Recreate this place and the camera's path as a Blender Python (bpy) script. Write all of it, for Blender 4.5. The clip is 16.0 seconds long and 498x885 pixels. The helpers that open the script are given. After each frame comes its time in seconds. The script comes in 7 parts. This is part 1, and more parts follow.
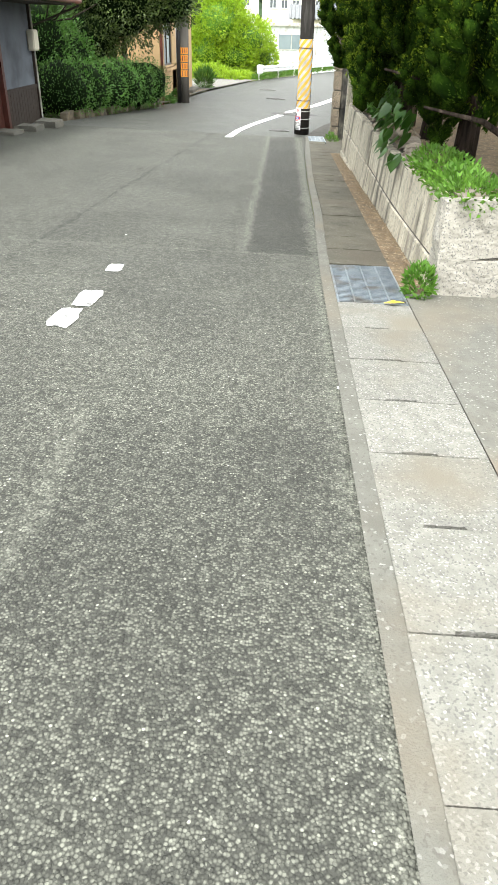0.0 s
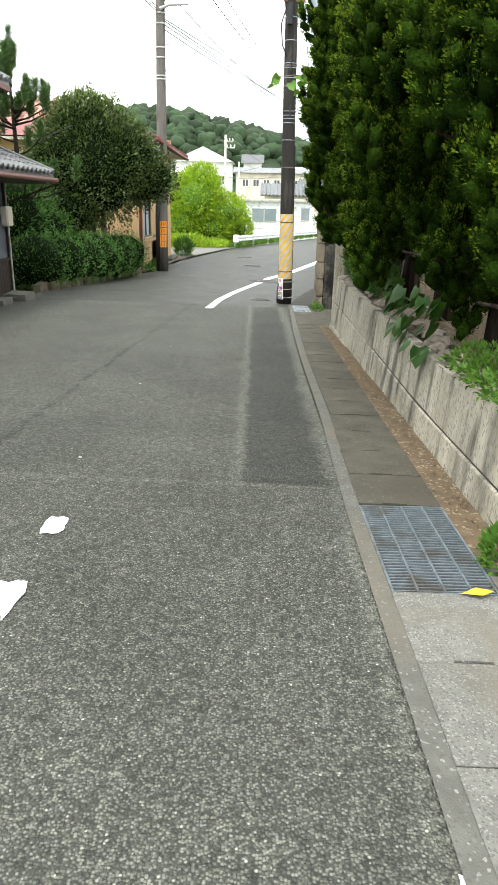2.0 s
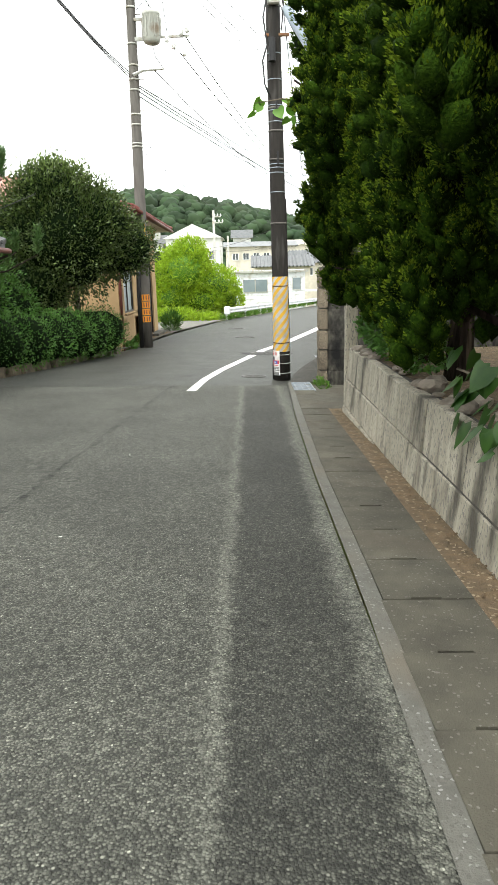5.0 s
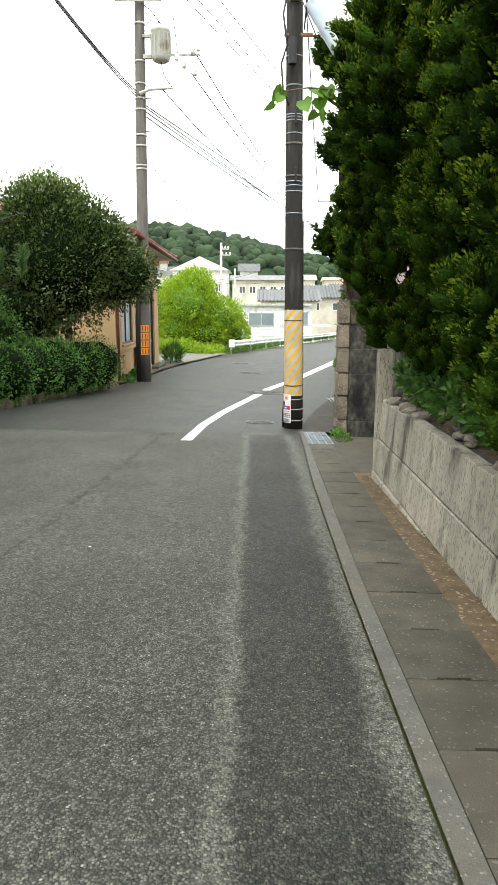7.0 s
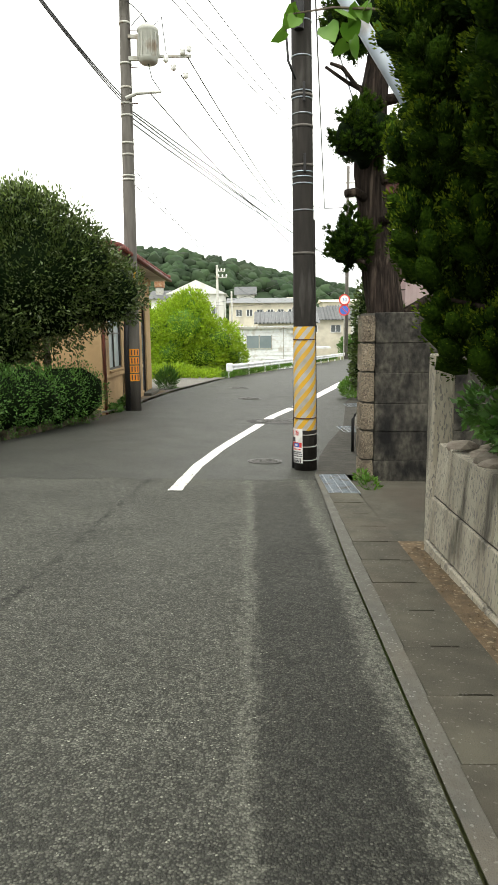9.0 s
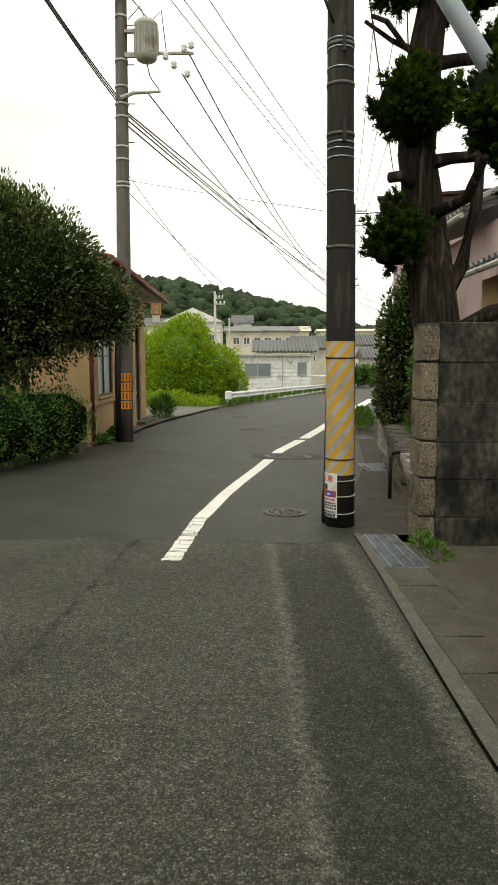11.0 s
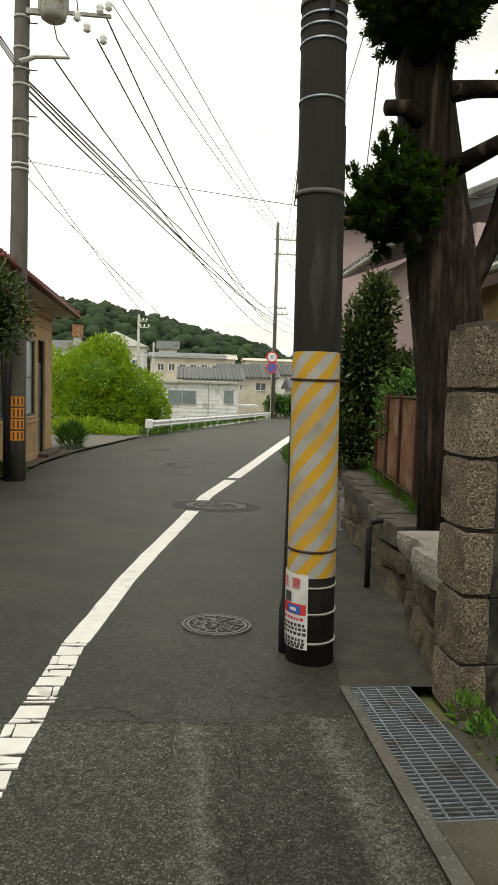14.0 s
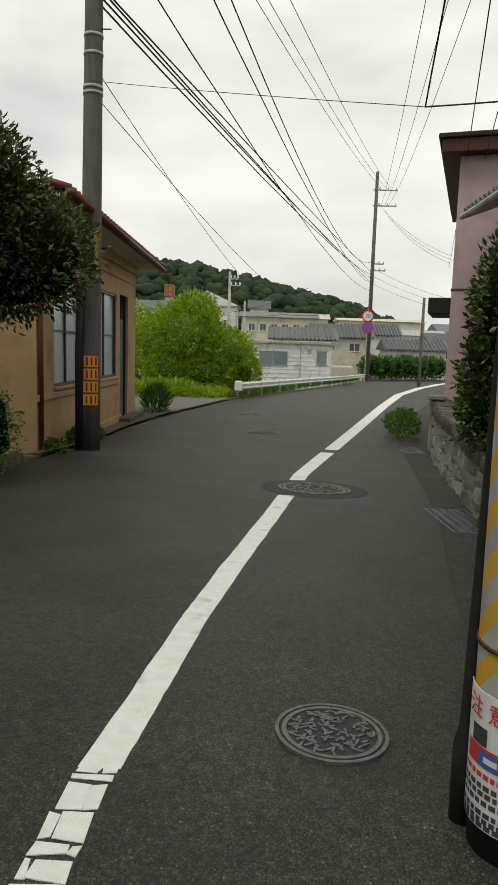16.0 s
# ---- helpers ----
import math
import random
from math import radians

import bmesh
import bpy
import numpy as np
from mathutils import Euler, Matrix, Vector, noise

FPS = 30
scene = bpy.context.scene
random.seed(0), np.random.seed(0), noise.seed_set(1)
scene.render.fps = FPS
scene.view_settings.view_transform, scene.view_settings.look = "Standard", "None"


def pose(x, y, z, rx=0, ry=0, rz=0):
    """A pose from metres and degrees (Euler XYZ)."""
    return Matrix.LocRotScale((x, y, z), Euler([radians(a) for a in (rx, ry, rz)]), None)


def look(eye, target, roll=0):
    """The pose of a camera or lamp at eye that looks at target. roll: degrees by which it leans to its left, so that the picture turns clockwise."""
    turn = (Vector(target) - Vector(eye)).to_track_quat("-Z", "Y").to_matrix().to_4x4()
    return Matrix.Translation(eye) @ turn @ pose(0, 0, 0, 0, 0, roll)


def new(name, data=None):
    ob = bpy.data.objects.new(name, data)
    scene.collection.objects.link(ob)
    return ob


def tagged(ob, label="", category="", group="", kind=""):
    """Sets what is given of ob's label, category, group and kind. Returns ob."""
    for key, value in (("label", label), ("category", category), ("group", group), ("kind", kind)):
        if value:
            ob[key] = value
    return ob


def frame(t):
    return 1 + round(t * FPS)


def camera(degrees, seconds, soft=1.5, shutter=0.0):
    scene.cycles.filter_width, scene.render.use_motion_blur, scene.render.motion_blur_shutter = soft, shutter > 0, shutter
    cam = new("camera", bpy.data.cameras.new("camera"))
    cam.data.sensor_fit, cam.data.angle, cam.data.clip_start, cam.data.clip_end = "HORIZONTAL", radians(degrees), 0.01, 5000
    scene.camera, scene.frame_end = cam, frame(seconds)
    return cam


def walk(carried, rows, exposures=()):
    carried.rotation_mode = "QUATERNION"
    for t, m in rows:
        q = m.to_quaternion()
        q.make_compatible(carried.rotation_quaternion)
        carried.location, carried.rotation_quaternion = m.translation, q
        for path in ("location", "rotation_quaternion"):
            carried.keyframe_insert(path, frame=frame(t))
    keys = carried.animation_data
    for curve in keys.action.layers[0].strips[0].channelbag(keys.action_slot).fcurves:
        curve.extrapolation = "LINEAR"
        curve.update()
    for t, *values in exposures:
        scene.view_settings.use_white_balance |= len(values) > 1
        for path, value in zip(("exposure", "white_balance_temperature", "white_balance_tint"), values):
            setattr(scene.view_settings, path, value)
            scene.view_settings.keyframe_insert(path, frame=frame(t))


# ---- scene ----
cam = camera(40.3, 16.0)
PATH = [
    (0, (0.709, -1.889, 2.064), (0.653, -0.185, 1.019), 1.6),
    (0.5, (0.7, -1.454, 2.086), (0.658, 0.303, 1.131), 0.8),
    (1, (0.658, -0.89, 2.042), (0.558, 0.924, 1.206), -0.8),
    (1.5, (0.605, -0.429, 2.034), (0.463, 1.432, 1.314), 0.1),
    (2, (0.514, -0.085, 2.088), (0.505, 1.8, 1.42), 1.2),
    (2.5, (0.56, 0.431, 2.045), (0.461, 2.341, 1.46), 0.2),
    (3, (0.53, 0.839, 2.05), (0.634, 2.777, 1.568), -0.6),
    (3.5, (0.579, 1.208, 2.039), (0.584, 3.172, 1.662), -2.6),
    (5.8, (0.581, 3.319, 1.84), (0.534, 5.251, 1.325), -0.2),
    (6, (0.559, 3.507, 1.864), (0.491, 5.442, 1.361), -0.0),
    (6.5, (0.552, 3.893, 1.847), (0.511, 5.844, 1.41), 1.0),
    (7, (0.527, 4.332, 1.863), (0.513, 6.295, 1.478), 0.2),
    (7.5, (0.505, 4.866, 1.865), (0.372, 6.825, 1.481), 1.2),
    (8, (0.451, 5.346, 1.839), (0.450, 7.32, 1.517), -0.3),
    (8.2, (0.474, 5.5, 1.841), (0.456, 7.466, 1.477), -0.5),
    (10.3, (0.247, 7.612, 1.678), (0.282, 9.599, 1.453), -0.1),
    (10.5, (0.206, 7.783, 1.7), (0.243, 9.766, 1.449), 0.6),
    (11, (0.202, 8.302, 1.658), (0.208, 10.288, 1.422), -0.1),
    (11.5, (0.193, 8.772, 1.614), (0.21, 10.754, 1.351), 1.3),
    (12, (0.232, 9.183, 1.624), (0.368, 11.168, 1.42), 0.2),
    (12.5, (0.255, 9.728, 1.593), (0.347, 11.711, 1.353), 0.6),
    (13, (0.245, 10.198, 1.591), (0.451, 12.175, 1.371), 1.2),
    (13.5, (0.281, 10.742, 1.615), (0.413, 12.727, 1.41), 0.8),
    (14, (0.283, 11.171, 1.619), (0.512, 13.152, 1.468), 1.6),
    (14.5, (0.28, 11.674, 1.604), (0.459, 13.66, 1.442), 2.0),
    (15, (0.3, 12.187, 1.578), (0.384, 14.176, 1.391), 1.6),
    (15.5, (0.268, 12.627, 1.617), (0.413, 14.611, 1.408), 0.8),
    (16, (0.278, 13.126, 1.583), (0.247, 15.107, 1.311), 1.8),
]
EXPOSURES = [(0.0, 2.15, 6200, 10.5), (1.0, 2.15, 6200, 10.5), (1.5, 1.8, 6150, 10), (3.5, 1.5, 6250, 10), (7.0, 1.5, 6250, 10), (8.2, 1.5, 6250, 10), (10.3, 0.38, 7000, 8.6), (12.5, 0.32, 6950, 8.6), (14.5, 0.17, 6750, 8.6), (16.0, -0.22, 6600, 9.3)]
walk(cam, [(t, look(eye, target, roll)) for t, eye, target, roll in PATH], EXPOSURES)


# ---- light: overcast sky and a weak, very wide sun ----
def build_world():
    w = bpy.data.worlds.new("overcast_sky")
    scene.world = w
    w.use_nodes = True
    nt = w.node_tree
    bg = nt.nodes["Background"]
    sky = nt.nodes.new("ShaderNodeTexSky")
    sky.sky_type, sky.sun_disc = "NISHITA", False
    sky.sun_elevation, sky.sun_rotation = radians(58), radians(200)
    tc = nt.nodes.new("ShaderNodeTexCoord")
    mp = nt.nodes.new("ShaderNodeMapping")
    mp.inputs["Scale"].default_value = (1.0, 1.0, 3.0)
    no = nt.nodes.new("ShaderNodeTexNoise")
    no.inputs["Scale"].default_value, no.inputs["Detail"].default_value = 2.2, 5
    ramp = nt.nodes.new("ShaderNodeValToRGB")
    ramp.color_ramp.elements[0].position, ramp.color_ramp.elements[0].color = 0.34, (0.76, 0.77, 0.74, 1)
    ramp.color_ramp.elements[1].position, ramp.color_ramp.elements[1].color = 0.62, (1.12, 1.12, 1.04, 1)
    sc = nt.nodes.new("ShaderNodeVectorMath")
    sc.operation = "SCALE"
    sc.inputs["Scale"].default_value = 0.10
    mix = nt.nodes.new("ShaderNodeMix")
    mix.data_type = "RGBA"
    mix.inputs[0].default_value = 0.94
    nt.links.new(tc.outputs["Generated"], mp.inputs["Vector"])
    nt.links.new(mp.outputs["Vector"], no.inputs["Vector"])
    nt.links.new(no.outputs["Fac"], ramp.inputs["Fac"])
    nt.links.new(sky.outputs["Color"], sc.inputs[0])
    nt.links.new(sc.outputs["Vector"], mix.inputs[6])
    nt.links.new(ramp.outputs["Color"], mix.inputs[7])
    nt.links.new(mix.outputs[2], bg.inputs["Color"])
    bg.inputs["Strength"].default_value = 1.05


build_world()
sun = new("sun", bpy.data.lights.new("sun", "SUN"))
sun.data.energy, sun.data.angle, sun.data.color = 1.3, radians(20), (1.0, 0.97, 0.92)
sun.matrix_world = look((-6, -14, 30), (0, 0, 0))


# ---- materials ----
def material(name, c1, c2, scale=8.0, rough=0.8, bump=0.2, bump_scale=60.0, metal=0.0, stain=None, stain_scale=0.8,
             stain_at=(0.52, 0.68), speck=None, island=0.0, obj=0.0, trans=0.0, spec=0.3, stretch=(1, 1, 1), sharp=(0.32, 0.68)):
    """Two-tone grain, a larger stain, specks and fine relief, in world metres."""
    m = bpy.data.materials.new(name)
    m.use_nodes = True
    nt = m.node_tree
    b = nt.nodes["Principled BSDF"]
    L = nt.links.new
    geo = nt.nodes.new("ShaderNodeNewGeometry")
    mp = nt.nodes.new("ShaderNodeMapping")
    mp.inputs["Scale"].default_value = stretch
    L(geo.outputs["Position"], mp.inputs["Vector"])

    def noise_of(s, detail=4):
        n = nt.nodes.new("ShaderNodeTexNoise")
        n.inputs["Scale"].default_value, n.inputs["Detail"].default_value = s, detail
        L(mp.outputs["Vector"], n.inputs["Vector"])
        return n.outputs["Fac"]

    def ramp_of(src, a, z):
        r = nt.nodes.new("ShaderNodeMapRange")
        r.inputs["From Min"].default_value, r.inputs["From Max"].default_value = a, z
        L(src, r.inputs["Value"])
        return r.outputs["Result"]

    def mix_of(f, a, c):
        x = nt.nodes.new("ShaderNodeMix")
        x.data_type = "RGBA"
        L(f, x.inputs[0])
        for v, k in ((a, 6), (c, 7)):
            if isinstance(v, tuple):
                x.inputs[k].default_value = (*v, 1)
            else:
                L(v, x.inputs[k])
        return x.outputs[2]

    col = mix_of(ramp_of(noise_of(scale), *sharp), c1, c2)
    if speck:
        vo = nt.nodes.new("ShaderNodeTexVoronoi")
        vo.inputs["Scale"].default_value = speck[1]
        L(mp.outputs["Vector"], vo.inputs["Vector"])
        sep = nt.nodes.new("ShaderNodeSeparateColor")
        L(vo.outputs["Color"], sep.inputs["Color"])
        col = mix_of(ramp_of(sep.outputs[0], speck[2], speck[2] + 0.06), col, speck[0])
        if len(speck) > 3:
            col = mix_of(ramp_of(sep.outputs[1], speck[4], speck[4] + 0.06), col, speck[3])
    if stain:
        col = mix_of(ramp_of(noise_of(stain_scale, 6), *stain_at), col, stain)
    for amount, out in ((island, geo.outputs["Random Per Island"]), (obj, None)):
        if amount:
            if out is None:
                out = nt.nodes.new("ShaderNodeObjectInfo").outputs["Random"]
            h = nt.nodes.new("ShaderNodeHueSaturation")
            v = nt.nodes.new("ShaderNodeMapRange")
            v.inputs["To Min"].default_value, v.inputs["To Max"].default_value = 1 - amount, 1 + amount
            L(out, v.inputs["Value"])
            L(v.outputs["Result"], h.inputs["Value"])
            L(col, h.inputs["Color"])
            col = h.outputs["Color"]
    L(col, b.inputs["Base Color"])
    b.inputs["Roughness"].default_value, b.inputs["Metallic"].default_value = rough, metal
    b.inputs["Specular IOR Level"].default_value = spec
    if bump:
        bn = nt.nodes.new("ShaderNodeBump")
        bn.inputs["Strength"].default_value, bn.inputs["Distance"].default_value = bump, 0.02
        L(noise_of(bump_scale, 3), bn.inputs["Height"])
        L(bn.outputs["Normal"], b.inputs["Normal"])
    if trans:
        t = nt.nodes.new("ShaderNodeBsdfTranslucent")
        L(col, t.inputs["Color"])
        x = nt.nodes.new("ShaderNodeMixShader")
        x.inputs["Fac"].default_value = trans
        L(b.outputs["BSDF"], x.inputs[1])
        L(t.outputs["BSDF"], x.inputs[2])
        L(x.outputs["Shader"], nt.nodes["Material Output"].inputs["Surface"])
    return m


def asphalt(name, dark, tones, rough, chips=95.0, fade=1.0, worn=False):
    """Stone chips in a dark binder, mottled; worn adds the trench patch and the crumbled joints of the old road."""
    m = bpy.data.materials.new(name)
    m.use_nodes = True
    nt = m.node_tree
    b = nt.nodes["Principled BSDF"]
    L = nt.links.new
    pos = nt.nodes.new("ShaderNodeNewGeometry").outputs["Position"]

    def put(v, socket):
        if isinstance(v, (int, float)):
            socket.default_value = v
        else:
            L(v, socket)

    def calc(op, a, c=0.0):
        n = nt.nodes.new("ShaderNodeMath")
        n.operation = op
        put(a, n.inputs[0])
        put(c, n.inputs[1])
        return n.outputs[0]

    def noise_of(scale, detail=3):
        n = nt.nodes.new("ShaderNodeTexNoise")
        n.inputs["Scale"].default_value, n.inputs["Detail"].default_value = scale, detail
        L(pos, n.inputs["Vector"])
        return n.outputs["Fac"]

    def ramp(v, a, z, lo=0.0, hi=1.0):
        r = nt.nodes.new("ShaderNodeMapRange")
        for k, q in (("From Min", a), ("From Max", z), ("To Min", lo), ("To Max", hi)):
            r.inputs[k].default_value = q
        put(v, r.inputs["Value"])
        return r.outputs["Result"]

    vo = nt.nodes.new("ShaderNodeTexVoronoi")
    vo.inputs["Scale"].default_value = chips
    L(pos, vo.inputs["Vector"])
    sep = nt.nodes.new("ShaderNodeSeparateColor")
    L(vo.outputs["Color"], sep.inputs["Color"])
    tone = calc("ADD", ramp(calc("POWER", sep.outputs[0], 1.7), 0, 1, *tones), ramp(sep.outputs[1], 0.985, 0.995, 0, 1.6 * tones[1]))
    chip = ramp(vo.outputs["Distance"], 0.38, 0.80, 1, 0)
    stone = calc("ADD", calc("MULTIPLY", chip, tone), dark)
    value = calc("MULTIPLY", stone, ramp(noise_of(24), 0.35, 0.65, 0.76, 1.24))
    value = calc("MULTIPLY", value, ramp(noise_of(1.1, 5), 0.35, 0.68, 0.86, 1.16))
    if worn:
        xyz = nt.nodes.new("ShaderNodeSeparateXYZ")
        L(pos, xyz.inputs[0])
        x = calc("ADD", xyz.outputs[0], calc("ADD", ramp(noise_of(2.2), 0.3, 0.7, -0.028, 0.028), ramp(noise_of(26), 0.3, 0.7, -0.03, 0.03)))
        y = calc("ADD", xyz.outputs[1], ramp(noise_of(9), 0.3, 0.7, -0.03, 0.03))
        along = calc("MULTIPLY", ramp(y, 3.72, 3.78), ramp(y, 13.2, 14.5, 1, 0.2))
        trench = calc("MULTIPLY", calc("MULTIPLY", ramp(x, 0.45, 0.50), ramp(x, 0.94, 1.01, 1, 0)), along)
        old = calc("MULTIPLY", calc("MULTIPLY", ramp(x, -0.12, -0.04), ramp(x, 0.86, 0.94, 1, 0)), ramp(y, 0.62, 0.68, 1, 0))
        value = calc("MULTIPLY", value, calc("SUBTRACT", 1.0, calc("ADD", calc("MULTIPLY", trench, 0.40), calc("MULTIPLY", old, 0.14))))

        def ridge(v, at, half):
            return calc("MAXIMUM", calc("SUBTRACT", 1.0, calc("DIVIDE", calc("ABSOLUTE", calc("SUBTRACT", v, at)), half)), 0.0)
        pale = calc("MULTIPLY", ridge(x, 0.42, 0.062), ramp(y, 3.4, 4.2, 0.0, 0.85))
        pale = calc("MAXIMUM", pale, calc("MULTIPLY", ridge(x, -0.10, 0.06), ramp(y, 0.5, 0.8, 0.6, 0)))
        pale = calc("MAXIMUM", pale, calc("MULTIPLY", ridge(x, 1.05, 0.10), 0.95))
        pale = calc("MAXIMUM", pale, calc("MULTIPLY", calc("MULTIPLY", ridge(y, 3.74, 0.05), 0.6), ramp(x, -3, -1, 0.3, 1)))
        pale = calc("MULTIPLY", pale, ramp(noise_of(38), 0.36, 0.58))
        seam = ridge(calc("SUBTRACT", x, calc("MULTIPLY", calc("SUBTRACT", y, 3.0), 0.0434)), -1.31, 0.035)
        value = calc("MULTIPLY", value, calc("SUBTRACT", 1.0, calc("MULTIPLY", seam, calc("MULTIPLY", ramp(y, 2.8, 3.6), ramp(noise_of(6), 0.4, 0.6, 0.0, 0.75)))))
        value = calc("ADD", value, calc("MULTIPLY", calc("MULTIPLY", pale, 0.085), ramp(sep.outputs[2], 0.0, 1.0, 0.35, 1.3)))
    tint = nt.nodes.new("ShaderNodeCombineColor")
    L(calc("MULTIPLY", value, 0.985), tint.inputs[0])
    L(value, tint.inputs[1])
    L(calc("MULTIPLY", value, 0.81), tint.inputs[2])
    L(tint.outputs[0], b.inputs["Base Color"])
    L(ramp(noise_of(1.7), 0.3, 0.7, rough - 0.02, rough + 0.03), b.inputs["Roughness"])
    b.inputs["Specular IOR Level"].default_value = 0.3
    bn = nt.nodes.new("ShaderNodeBump")
    bn.inputs["Strength"].default_value, bn.inputs["Distance"].default_value = fade, 0.006
    L(calc("MULTIPLY", chip, ramp(sep.outputs[2], 0, 1, 0.5, 1.0)), bn.inputs["Height"])
    L(bn.outputs["Normal"], b.inputs["Normal"])
    return m


